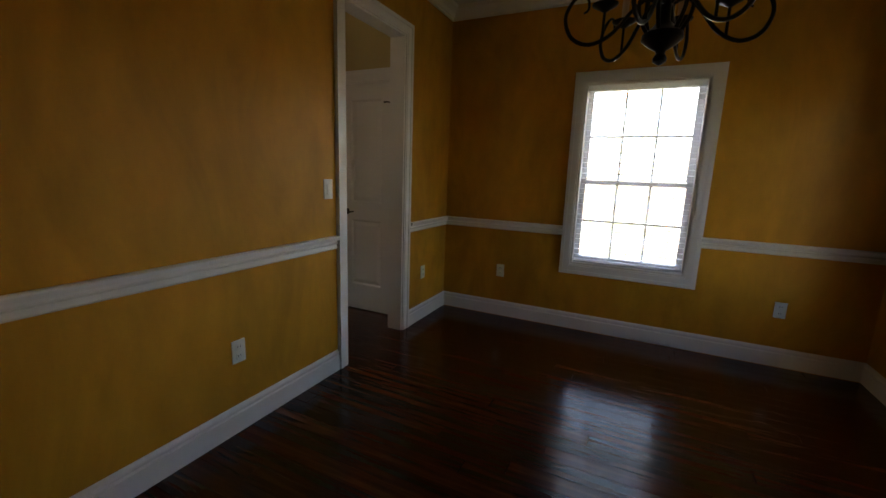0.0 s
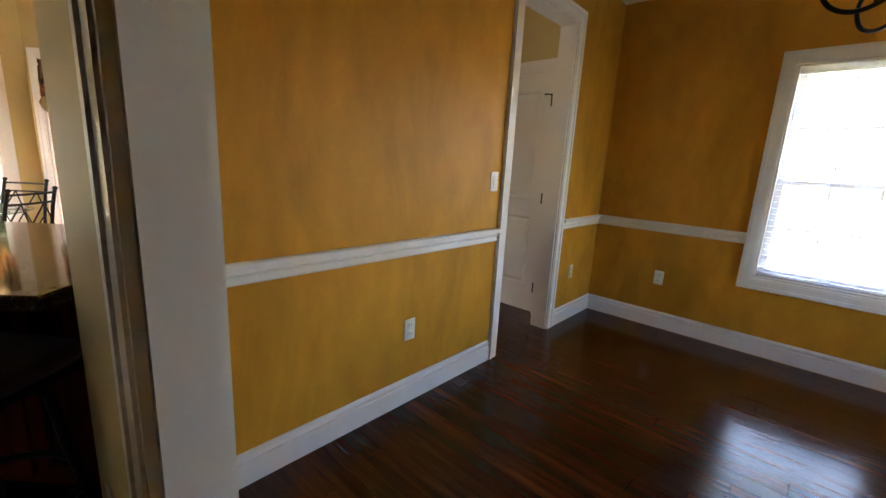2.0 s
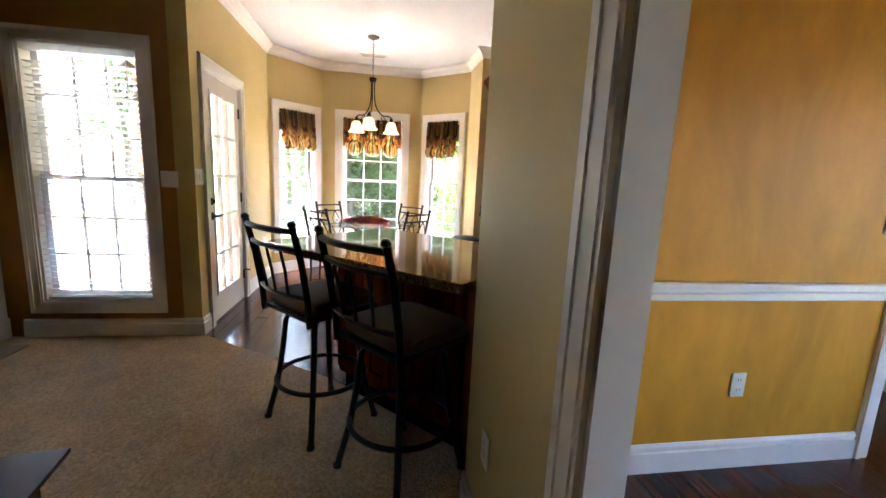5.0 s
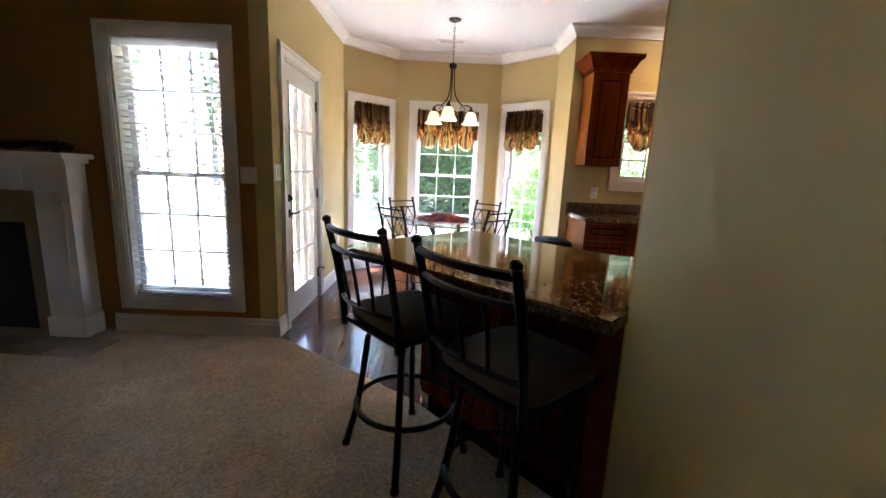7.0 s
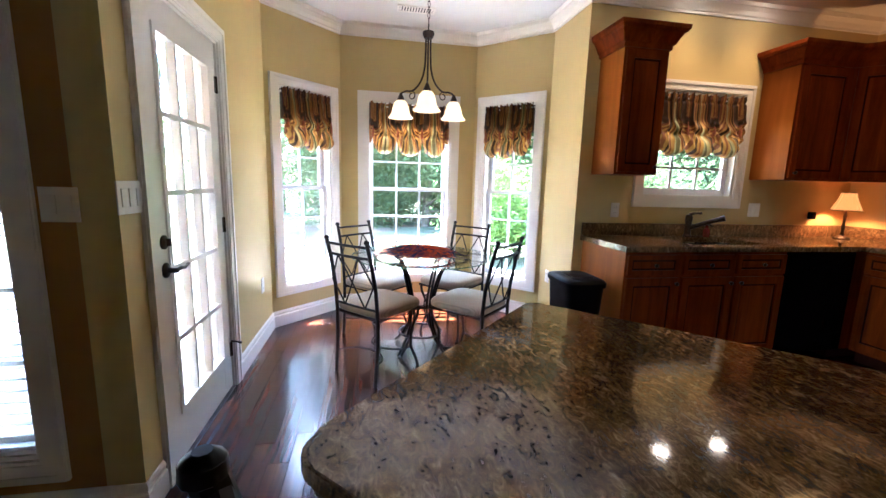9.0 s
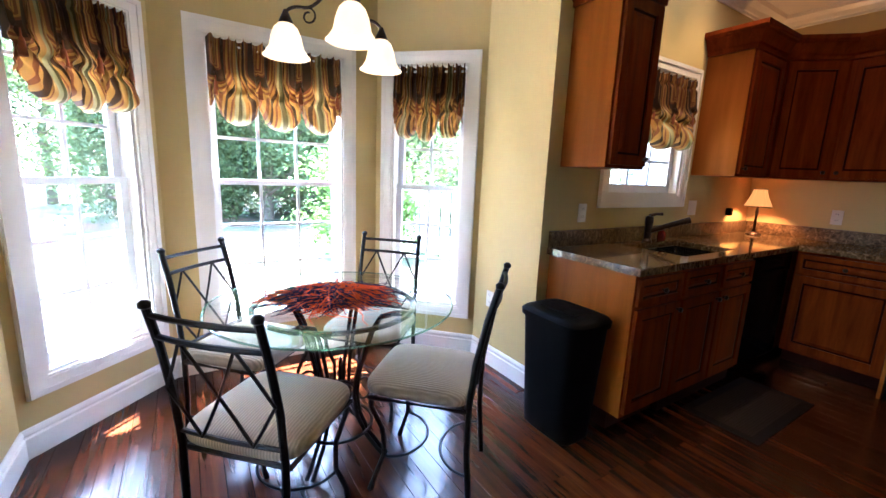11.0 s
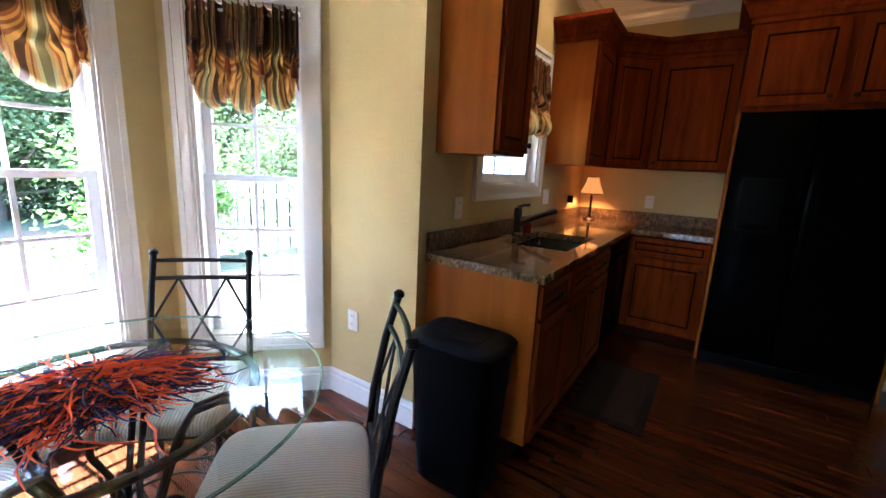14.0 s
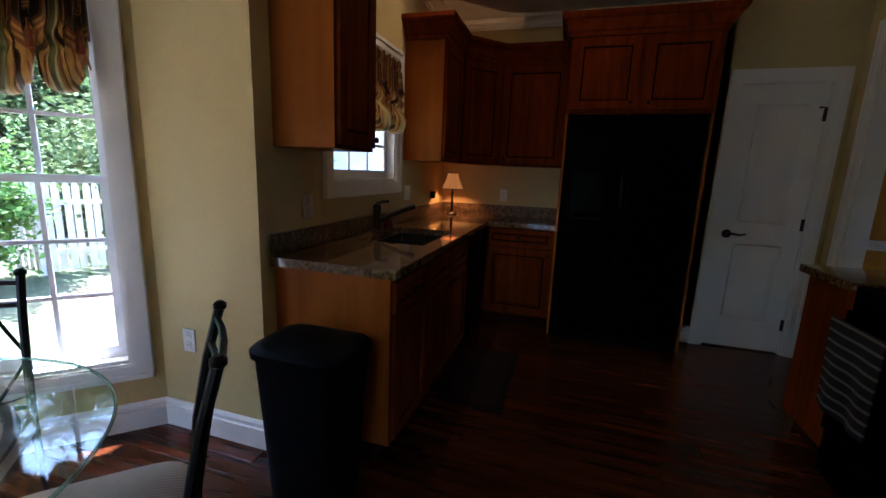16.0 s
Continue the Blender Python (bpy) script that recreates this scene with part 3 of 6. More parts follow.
wall("wall_kitchen_back", (-0.9, Y_BACK), (X_SINK, Y_BACK), M_CREAM, "cream kitchen wall behind the cabinets", 0.14, lap1=0.14)
wall("wall_sink", (X_SINK, Y_BACK), (X_SINK, Y_BAYR), M_CREAM, "cream wall above the sink counter", 0.14, [(Y_BACK - 1.865, Y_BACK - 1.015, 1.235, 2.065)])
wall("wall_bay_side", (X_SINK - 0.14, Y_BAYR), (XB, Y_BAYR), M_CREAM, "cream side wall of the breakfast bay", 0.12, lap1=0.06)
BAYL = math.hypot(X_BAY - XB, Y_BAYR - BR)
SW = (BAYL / 2 - 0.27, BAYL / 2 + 0.27)
CW = (0.665 - 0.415, 0.665 + 0.415)
wall("wall_bay_right", (XB, Y_BAYR), (X_BAY, BR), M_CREAM, "cream angled bay wall round a window", 0.14, [(*SW, 0.35, 2.065)], lap0=0.03, lap1=0.05)
wall("wall_bay_middle", (X_BAY, BR), (X_BAY, BL), M_CREAM, "cream bay wall round the middle window", 0.14, [(*CW, 0.35, 2.065)], lap0=0.05, lap1=0.05)
wall("wall_bay_left", (X_BAY, BL), (XB, Y_DOOR), M_CREAM, "cream angled bay wall round a window", 0.14, [(*SW, 0.35, 2.065)], lap0=0.05, lap1=0.03)
D0, D1, DT = -2.78, -1.965, 2.035
wall("wall_porch_door", (XB, Y_DOOR), (X_LIV, Y_DOOR), M_CREAM, "cream wall round the glazed porch door", 0.13, [(D0 - XB, D1 - XB, -0.1, DT)], lap0=0.1)
# living room
wall("wall_living_west", (X_LIV, Y_DOOR - 0.13), (X_LIV, -6.2), M_TAN, "tan living room wall round a tall window", 0.14, [(0.195, 0.925, 0.27, 2.065)], lap1=0.14)
wall("wall_living_south", (X_LIV, -6.2), (4.2, -6.2), M_TAN, "plain tan living room wall", 0.14, lap1=0.14)
wall("wall_living_east", (4.2, -6.2), (4.2, -0.31), M_TAN, "plain tan foyer wall", 0.14, lap1=0.2)

bm = bmesh.new()
box(bm, -4.6, -6.4, CEIL, 4.4, 3.5, CEIL + 0.12)
solid("ceiling", bm, M_CEIL, "smooth white painted ceiling", "ceiling")

# trims
CAS = 0.088
K = math.tan(radians(22.5))


def trims(p0, p1, base=None, rail=None, crown=True, b=(0, 0), c=(1, 1)):
    if base is not False:
        moulding("baseboard", p0, p1, BASE, "tall white moulded baseboard", base, mitre0=b[0], mitre1=b[1])
    if rail:
        moulding("chair_rail", p0, p1, RAIL, "white moulded chair rail", rail)
    if crown:
        moulding("crown_moulding", p0, p1, CROWN, "white stepped crown moulding", None, mitre0=c[0], mitre1=c[1])


w = Y_DIN - OP1 - CAS, Y_DIN - OP0 + CAS, Y_DIN + 0.16
trims((0, Y_DIN), (0, -0.16), [(0, w[0]), (w[1], w[2])], [(0, w[0]), (w[1], w[2])], b=(1, 1))
trims((X_DINR, Y_DIN), (0, Y_DIN), None, [(0, X_DINR - 2.04 - 0.085), (X_DINR - 1.2 + 0.085, X_DINR)], b=(1, 1))
trims((X_DINR, -0.16), (X_DINR, Y_DIN), None, [(0, 2.2), (2.92, Y_DIN + 0.16)], b=(1, 1))
trims((0, Y_DS), (X_DINR, Y_DS), [(0, X_OP - CAS), (2.75 + CAS, X_DINR)], [(0, X_OP - CAS), (2.75 + CAS, X_DINR)], b=(1, 1))
trims((4.2, -0.31), (0.09, -0.31), [(0, 1.45 - CAS), (4.2 - X_OP + CAS, 4.11)], c=(1, 0))
trims((-0.12, 2.70), (-1.0, 2.70), [(0, 0.123 - 0.075), (0.69 + 0.075, 0.88)], c=(1, -1))
trims((-0.9, Y_BACK), (X_SINK, Y_BACK), False)
trims((X_SINK, Y_BACK), (X_SINK, Y_BAYR), [(2.6, 2.65)], b=(0, -1), c=(1, -1))
trims((X_SINK, Y_BAYR), (XB, Y_BAYR), None, b=(-1, K), c=(-1, K))
trims((XB, Y_BAYR), (X_BAY, BR), None, b=(K, K), c=(K, K))
trims((X_BAY, BR), (X_BAY, BL), None, b=(K, K), c=(K, K))
trims((X_BAY, BL), (XB, Y_DOOR), None, b=(K, K), c=(K, K))
trims((XB, Y_DOOR), (X_LIV, Y_DOOR), [(0, D0 - XB - CAS), (D1 - XB + CAS, X_LIV - XB)], b=(K, -1), c=(K, -1))
trims((X_LIV, Y_DOOR), (X_LIV, -6.2), [(0, 1.2), (2.9, 4.2)], b=(-1, 0), c=(-1, 1))
trims((-0.12, -0.16), (-0.12, Y_DIN), [(0, OP0 + 0.16 - CAS)])


def cased_opening(name, p0, p1, s0, s1, top, label, depth, both=True):
    """White jamb lining and casing on the two faces of a passage."""
    m, length = frame_on(p0, p1)
    th = thing(name, m @ Matrix.Translation(((s0 + s1) / 2, 0, 0)), label, "door frame", kind="structure")
    hw = (s1 - s0) / 2
    bm = bmesh.new()
    box(bm, -hw, -depth, 0, -hw + 0.018, 0.002, top)
    box(bm, hw - 0.018, -depth, 0, hw, 0.002, top)
    box(bm, -hw + 0.018, -depth, top - 0.018, hw - 0.018, 0.002, top)
    part("jamb", bm, M_WHITE, th, "", None)
    bm = bmesh.new()
    casing_board(bm, -hw + 0.006, 0, hw - 0.006, top - 0.006, CAS, True)
    part("casing", bm, M_WHITE, th, "", None)
    if both:
        bm = bmesh.new()
        casing_board(bm, -hw + 0.006, 0, hw - 0.006, top - 0.006, CAS, True)
        bmesh.ops.transform(bm, matrix=Matrix.Translation((0, -depth, 0)) @ Matrix.Rotation(math.pi, 4, "Z"), verts=bm.verts)
        part("casing", bm, M_WHITE, th, "", None)
    return th


cased_opening("door_frame_1", (0, Y_DIN), (0, -0.16), Y_DIN - OP1, Y_DIN - OP0, OPT, "white cased opening between dining room and kitchen", 0.12)
cased_opening("door_frame_2", (0, Y_DS), (X_DINR, Y_DS), X_OP, 2.75, 2.32, "wide white cased opening into the dining room", 0.075)
cased_opening("door_frame_3", (-0.12, 2.70), (-1.0, 2.70), 0.123, 0.69, 2.055, "white frame of the pantry door", 0.10, False)
cased_opening("door_frame_4", (XB, Y_DOOR), (X_LIV, Y_DOOR), D0 - XB, D1 - XB, DT, "white frame of the porch door", 0.13, False)

window("window_1", (X_DINR, Y_DIN), (0, Y_DIN), X_DINR - 2.05, X_DINR - 1.195, 0.575, 2.045, 3, 2, "white double-hung dining window behind a blind", 0.15, 1.27)
window("window_2", (XB, Y_BAYR), (X_BAY, BR), *SW, 0.35, 2.065, 2, 3, "narrow white double-hung bay window", mid=1.22)
window("window_3", (X_BAY, BR), (X_BAY, BL), *CW, 0.35, 2.065, 3, 3, "wide white double-hung bay window", mid=1.22, case=0.09)
window("window_4", (X_BAY, BL), (XB, Y_DOOR), *SW, 0.35, 2.065, 2, 3, "narrow white double-hung bay window", mid=1.22)
window("window_5", (X_SINK, Y_BACK), (X_SINK, Y_BAYR), Y_BACK - 1.865, Y_BACK - 1.015, 1.235, 2.065, 3, 2, "small white window above the sink", mid=1.66)
window("window_6", (X_LIV, Y_DOOR), (X_LIV, -6.2), 0.325, 1.055, 0.27, 2.065, 3, 3, "tall white living room window behind a blind", mid=1.17)
# Unseen window, added and sized only to bring daylight onto the gold walls.
window("added_light_window", (X_DINR, -0.16), (X_DINR, Y_DIN), 2.3, 2.82, 0.575, 2.045, 2, 2, "narrow white unseen dining window, added to let daylight in", 0.15, 1.27)

# ---- kitchen ----

def knob(bm, x, y, z):
    lathe(bm, [(0.006, 0), (0.006, 0.012), (0.013, 0.016), (0.015, 0.022), (0.011, 0.028), (0.002, 0.030)], sides=12)


def cabinet(name, p0, p1, depth, z0, z1, fronts, label, toe=0.0, end0=False, end1=False, crown=False, knob_side="l", group="kitchen cabinets"):
    """A cabinet unit whose front runs from p0 to p1, with the room to the right of that way. fronts: (kind, s0, s1, z0, z1, knob)."""
    a = Vector((p1[0] - p0[0], p1[1] - p0[1], 0))
    length = a.length
    ang = math.atan2(a.y, a.x)
    m = Matrix.Translation((p0[0], p0[1], 0)) @ Matrix.Rotation(ang, 4, "Z")
    cab = thing(name, m @ Matrix.Translation((length / 2, depth / 2, z0)), label, "cabinet", group)
    sh = Matrix.Translation((-length / 2, -depth / 2, -z0))

    def put(nm, bm, mat, parent, lab="", smooth=None):
        bmesh.ops.transform(bm, matrix=sh, verts=bm.verts)
        return part(nm, bm, mat, parent, lab, smooth)

    bm = bmesh.new()
    box(bm, 0, 0, z0 + toe, length, depth, z1, 0.0015)
    body = put("body", bm, M_CABSIDE, cab, "plain maple veneer sides")
    if toe:
        bm = bmesh.new()
        box(bm, 0.002, 0.07, z0, length - 0.002, depth - 0.01, z0 + toe)
        put("toe_kick", bm, M_GLAZE, cab)
    bm = bmesh.new()
    box(bm, 0.0, -0.002, z0 + toe, length, 0.0005, z1)
    put("face_frame", bm, M_CAB, cab)
    for kind, s0, s1, h0, h1, kn in fronts:
        fl, ln, fd = bmesh.new(), bmesh.new(), bmesh.new()
        panelled_face(fl, ln, fd, s0, h0, s1, h1, -0.0225, 0.034 if kind == "drawer_front" else 0.055)
        fr = put(kind, fl, M_CAB, cab, "raised panel front with dark glaze lines")
        put("glaze_line", ln, M_GLAZE, fr)
        put("panel", fd, M_CAB, fr)
        if kn:
            bm = bmesh.new()
            knob(bm, 0, 0, 0)
            bmesh.ops.transform(bm, matrix=Matrix.Translation((kn[0], -0.0225, kn[1])) @ Matrix.Rotation(radians(90), 4, "X"), verts=bm.verts)
            put("knob", bm, M_BRONZE, fr, "dark bronze knob", 50)
    if crown:
        prof = [(0.0, 0.0), (0.014, 0.0), (0.016, 0.026), (0.030, 0.036), (0.040, 0.062), (0.062, 0.100), (0.078, 0.108), (0.080, 0.118), (0.086, 0.122), (0.088, 0.150), (0.0, 0.150)]
        bm = bmesh.new()
        l0, l1 = (1.0 if end0 else 0.0), (1.0 if end1 else 0.0)
        ra = [bm.verts.new((-o * l0, depth, z1 - 0.012 + h)) for o, h in prof]
        r0 = [bm.verts.new((-o * l0, -o - 0.002, z1 - 0.012 + h)) for o, h in prof]
        r1 = [bm.verts.new((length + o * l1, -o - 0.002, z1 - 0.012 + h)) for o, h in prof]
        rb = [bm.verts.new((length + o * l1, depth, z1 - 0.012 + h)) for o, h in prof]
        n = len(prof)
        for q, r in ((ra, r0), (r0, r1), (r1, rb)):
            for i in range(n - 1):
                bm.faces.new((q[i], q[i + 1], r[i + 1], r[i]))
        bm.faces.new((ra[-1], r0[-1], r1[-1], rb[-1]))
        put("crown", bm, M_CAB, cab, "stepped stained crown")
    return cab


# sink run: fronts face +x; the front line runs up y, so that the room lies to the right
def unit(y0, y1, drawers, doors, name="base_cabinet", lab="stained maple base cabinet with raised panels"):
    f, L = [], y1 - y0
    n = drawers
    for i in range(n):
        c0, c1 = i * L / n + 0.012, (i + 1) * L / n - 0.012
        f.append(("drawer_front", c0, c1, 0.715, 0.855, ((c0 + c1) / 2, 0.785)))
        f.append(("door", c0, c1, 0.125, 0.695, ((c1 - 0.03) if i % 2 == 0 else (c0 + 0.03), 0.655)))
    return f


FX = -2.625
cabinet("base_cabinet", (FX, 0.53), (FX, 0.955), 0.57, 0, 0.875, unit(0.53, 0.955, 1, 1), "stained maple base cabinet with a veneered end", 0.1)
sinkf = unit(0, 0.864, 2, 2)
cabinet("sink_cabinet", (FX, 0.958), (FX, 1.822), 0.04, 0, 0.875, sinkf, "stained maple sink cabinet with two doors", 0.1)
bm = bmesh.new()
dw = thing("dishwasher", (FX + 0.01, 2.135, 0), "black built-in dishwasher below the granite counter", "dishwasher")
box(bm, -3.15, 1.83, 0.1, FX + 0.012, 2.44, 0.872, 0.004)
part("door", bm, M_BLACK, dw, "", 40, True)
bm = bmesh.new()
box(bm, FX + 0.0125, 1.845, 0.74, FX + 0.022, 2.425, 0.862, 0.003)
part("control_panel", bm, M_BLACK, dw, "", 40, True)
bm = bmesh.new()
box(bm, FX + 0.022, 1.95, 0.745, FX + 0.036, 2.32, 0.765, 0.004)
part("handle", bm, M_BLACK, dw, "", 40, True)
cabinet("corner_cabinet", (FX, 2.445), (FX, 3.095), 0.57, 0, 0.875, [], "plain corner base cabinet under the counter", 0.1)
cabinet("base_cabinet", (FX + 0.022, 2.525), (-2.035, 2.525), 0.57, 0, 0.875, unit(0, -2.035 - FX - 0.022, 1, 1), "stained maple base cabinet beside the refrigerator", 0.1)

# counter with sink cut-out, backsplash
SX0, SX1, SY0, SY1 = -3.085, -2.69, 1.10, 1.72
counter = thing("countertop", (-2.9, 1.6, 0.875), "polished brown granite counter with a short backsplash", "countertop")
bm = bmesh.new()
X0, X1 = X_SINK + 0.002, -2.592
for a, b, c, d in ((X0, 0.508, X1, SY0), (X0, SY0, SX0, SY1), (SX1, SY0, X1, SY1), (X0, SY1, X1, 2.492), (X0, 2.492, -2.03, Y_BACK - 0.002)):
    box(bm, a, b, 0.876, c, d, 0.915)
bmesh.ops.remove_doubles(bm, verts=bm.verts, dist=1e-5)
part("slab", bm, M_GRANITE, counter, "", None, True)
bm = bmesh.new()
box(bm, X0, 0.512, 0.9155, X0 + 0.022, Y_BACK - 0.003, 1.015, 0.002)
part("backsplash", bm, M_SPLASH, counter, "", 40, True)
bm = bmesh.new()
box(bm, X0 + 0.023, Y_BACK - 0.025, 0.9155, -2.03, Y_BACK - 0.003, 1.0152, 0.002)
part("backsplash", bm, M_SPLASH, counter, "", 40, True)

sink = thing("sink", ((SX0 + SX1) / 2, (SY0 + SY1) / 2, 0.72), "steel double-bowl sink set under the granite", "sink")
for y0, y1 in ((SY0 + 0.004, 1.40), (1.425, SY1 - 0.004)):
    bm = bmesh.new()
    box(bm, SX0 + 0.004, y0, 0.72, SX1 - 0.004, y1, 0.8755)
    top = [f for f in bm.faces if f.normal.z > 0.9]
    bmesh.ops.delete(bm, geom=top, context="FACES")
    es = [e for e in bm.edges if not e.is_boundary]
    bmesh.ops.bevel(bm, geom=es, offset=0.03, segments=3, affect="EDGES")
    part("bowl", bm, M_STEEL, sink, "", 60, True)
bm = bmesh.new()
box(bm, SX0 + 0.004, 1.4, 0.8, SX1 - 0.004, 1.425, 0.872, 0.004)
part("divider", bm, M_STEEL, sink, "", 40, True)

fau = thing("faucet", (-3.125, 1.42, 0.915), "dark bronze pull-out faucet behind the sink", "faucet")
bm = bmesh.new()
lathe(bm, [(0.032, 0), (0.032, 0.012), (0.024, 0.02), (0.023, 0.11), (0.027, 0.13), (0.027, 0.165), (0.02, 0.18), (0.004, 0.184)], sides=20)
part("body", bm, M_BRONZE, fau)
bm = bmesh.new()
tube(bm, [(0.01, 0.01, 0.075), (0.08, 0.06, 0.115), (0.16, 0.115, 0.155), (0.20, 0.145, 0.172)], [0.017, 0.018, 0.02, 0.023], 12)
part("spout", bm, M_BRONZE, fau)
bm = bmesh.new()
tube(bm, [(0, 0, 0.182), (0.02, 0.03, 0.196), (0.045, 0.075, 0.198)], [0.014, 0.010, 0.011], 10)
part("lever", bm, M_BRONZE, fau)
soap = thing("soap_dispenser", (-3.125, 1.60, 0.915), "dark red soap bottle with a bronze pump beside the faucet", "soap dispenser")
bm = bmesh.new()
lathe(bm, [(0.026, 0), (0.03, 0.02), (0.026, 0.06), (0.012, 0.075), (0.011, 0.1), (0.004, 0.102)], sides=16)
part("bottle", bm, plain("dark_red_soap", (0.10, 0.012, 0.008), 0.2), soap)
bm = bmesh.new()
tube(bm, [(0, 0, 0.098), (0.03, 0, 0.104), (0.055, 0, 0.092)], 0.007, 8)
part("nozzle", bm, M_BRONZE, soap)

# wall cabinets
UX = -2.895
ud = [("door", 0.012, 0.327, 1.412, 2.235, (0.295, 1.45))]
cabinet("wall_cabinet", (UX, 0.555), (UX, 0.894), 0.303, 1.395, 2.262, ud, "narrow stained maple wall cabinet beside the sink window", 0, True, True, True)
cabinet("wall_cabinet", (UX, 2.015), (UX, 2.488), 0.303, 1.395, 2.262, [("door", 0.012, 0.461, 1.412, 2.235, (0.045, 1.45))], "stained maple wall cabinet over the counter lamp", 0, True, False, True)
DL = 0.305 * math.sqrt(2)
cabinet("corner_wall_cabinet", (UX, 2.4895), (UX + 0.305, 2.7945), 0.21, 1.395, 2.262, [("door", 0.03, DL - 0.03, 1.412, 2.235, (DL - 0.07, 1.45))], "diagonal stained maple corner wall cabinet", 0, False, False, True)
cabinet("wall_cabinet", (UX + 0.306, 2.795), (-2.035, 2.795), 0.303, 1.395, 2.262, [("door", 0.012, 0.542, 1.412, 2.235, (0.045, 1.45))], "wide stained maple wall cabinet beside the refrigerator", 0, False, False, True)
of = [("door", 0.03, 0.478, 1.825, 2.315, (0.44, 1.865)), ("door", 0.522, 0.97, 1.825, 2.315, (0.56, 1.865))]
fc = cabinet("fridge_cabinet", (-2.03, 2.42), (-1.03, 2.42), 0.675, 1.79, 2.345, of, "stained maple cabinet above the refrigerator", 0, True, True, True)
for a, b in ((-2.032, -2.012), (-1.052, -1.032)):
    bm = bmesh.new()
    box(bm, a, 2.42, 0, b, Y_BACK - 0.003, 1.789, 0.002)
    part("end_panel", bm, M_CABSIDE, fc, "tall maple veneer panel", None, True)

fr = thing("refrigerator", (-1.53, 2.75, 0), "black side-by-side refrigerator with water dispenser", "refrigerator")
bm = bmesh.new()
box(bm, -2.0, 2.46, 0.02, -1.065, 3.08, 1.76, 0.006)
part("body", bm, M_BLACK, fr, "", 40, True)
for a, b in ((-2.0, -1.60), (-1.595, -1.065)):
    bm = bmesh.new()
    box(bm, a, 2.395, 0.09, b, 2.459, 1.785, 0.012)
    part("door", bm, M_BLACK, fr, "", 40, True)
for x in (-1.63, -1.565):
    bm = bmesh.new()
    tube(bm, [(x, 2.397, 0.75), (x, 2.35, 0.78), (x, 2.345, 1.1), (x, 2.35, 1.42), (x, 2.397, 1.45)], 0.012, 8)
    part("handle", bm, M_BLACK, fr, "", 40, True)
bm = bmesh.new()
box(bm, -1.93, 2.389, 1.0, -1.70, 2.3955, 1.36, 0.002)
part("dispenser", bm, M_PLASTIC, fr, "recessed black water dispenser", 40, True)
bm = bmesh.new()
box(bm, -1.90, 2.386, 1.02, -1.73, 2.3895, 1.05)
part("drip_tray", bm, M_BLACK, fr, "", None, True)
bm = bmesh.new()
box(bm, -2.0, 2.41, 0.0, -1.065, 2.5, 0.085)
part("grille", bm, M_PLASTIC, fr, "", None, True)

# bar and side counter
bar = thing("bar_countertop", (-0.8, -0.4, 0.875), "polished brown granite bar top set at an angle", "countertop")


def prism(bm, pts, z0, z1):
    a = [bm.verts.new((x, y, z0)) for x, y in pts]
    c = [bm.verts.new((x, y, z1)) for x, y in pts]
    n = len(pts)
    for i in range(n):
        bm.faces.new((a[i], a[(i + 1) % n], c[(i + 1) % n], c[i]))
    bm.faces.new(a[::-1])
    bm.faces.new(c)


def rounded(pts, radii, n=5):
    out = []
    for i, p in enumerate(pts):
        p, a, c = Vector(p), Vector(pts[i - 1]), Vector(pts[(i + 1) % len(pts)])
        r = radii[i]
        if not r:
            out.append(tuple(p))
            continue
        u, v = p + (a - p).normalized() * r, p + (c - p).normalized() * r
        out += [tuple((1 - t) ** 2 * u + 2 * t * (1 - t) * p + t * t * v) for t in [k / n for k in range(n + 1)]]
    return out


BARTOP = rounded([(0.088, -0.325), (0.15, -0.375), (-0.755, -1.28), (-1.435, -0.635), (-0.755, 0.035), (-0.755, 0.42), (-0.123, 0.42), (-0.123, -0.17)], [0, 0, 0.07, 0.03, 0, 0, 0, 0])
bm = bmesh.new()
prism(bm, BARTOP, 0.875, 0.915)
bmesh.ops.bevel(bm, geom=[e for e in bm.edges if abs(e.verts[0].co.z - e.verts[1].co.z) < 1e-4], offset=0.007, segments=2, affect="EDGES")
part("slab", bm, M_GRANITE, bar, "", 30, True)
side = thing("side_countertop", (-0.44, 1.4, 0.875), "brown granite counter end beside the range", "countertop")
bm = bmesh.new()
box(bm, -0.755, 1.185, 0.876, -0.123, 1.60, 0.915, 0.003)
part("slab", bm, M_GRANITE, side, "", 40, True)
bc = thing("bar_cabinet", (-0.7, -0.4, 0), "dark-stained angled bar base below the granite", "cabinet")
bm = bmesh.new()
prism(bm, [(0.05, -0.27), (-0.20, -0.27), (-0.92, -0.89), (-1.33, -0.50), (-0.70, 0.09), (-0.70, 0.415), (-0.125, 0.415), (-0.125, -0.15)], 0.09, 0.8745)
part("body", bm, M_CAB, bc, "", None, True)
bm = bmesh.new()
prism(bm, [(0.03, -0.25), (-0.22, -0.25), (-0.90, -0.85), (-1.28, -0.49), (-0.66, 0.10), (-0.66, 0.41), (-0.13, 0.41), (-0.13, -0.14)], 0.0, 0.0895)
part("toe_kick", bm, M_GLAZE, bc, "", None, True)
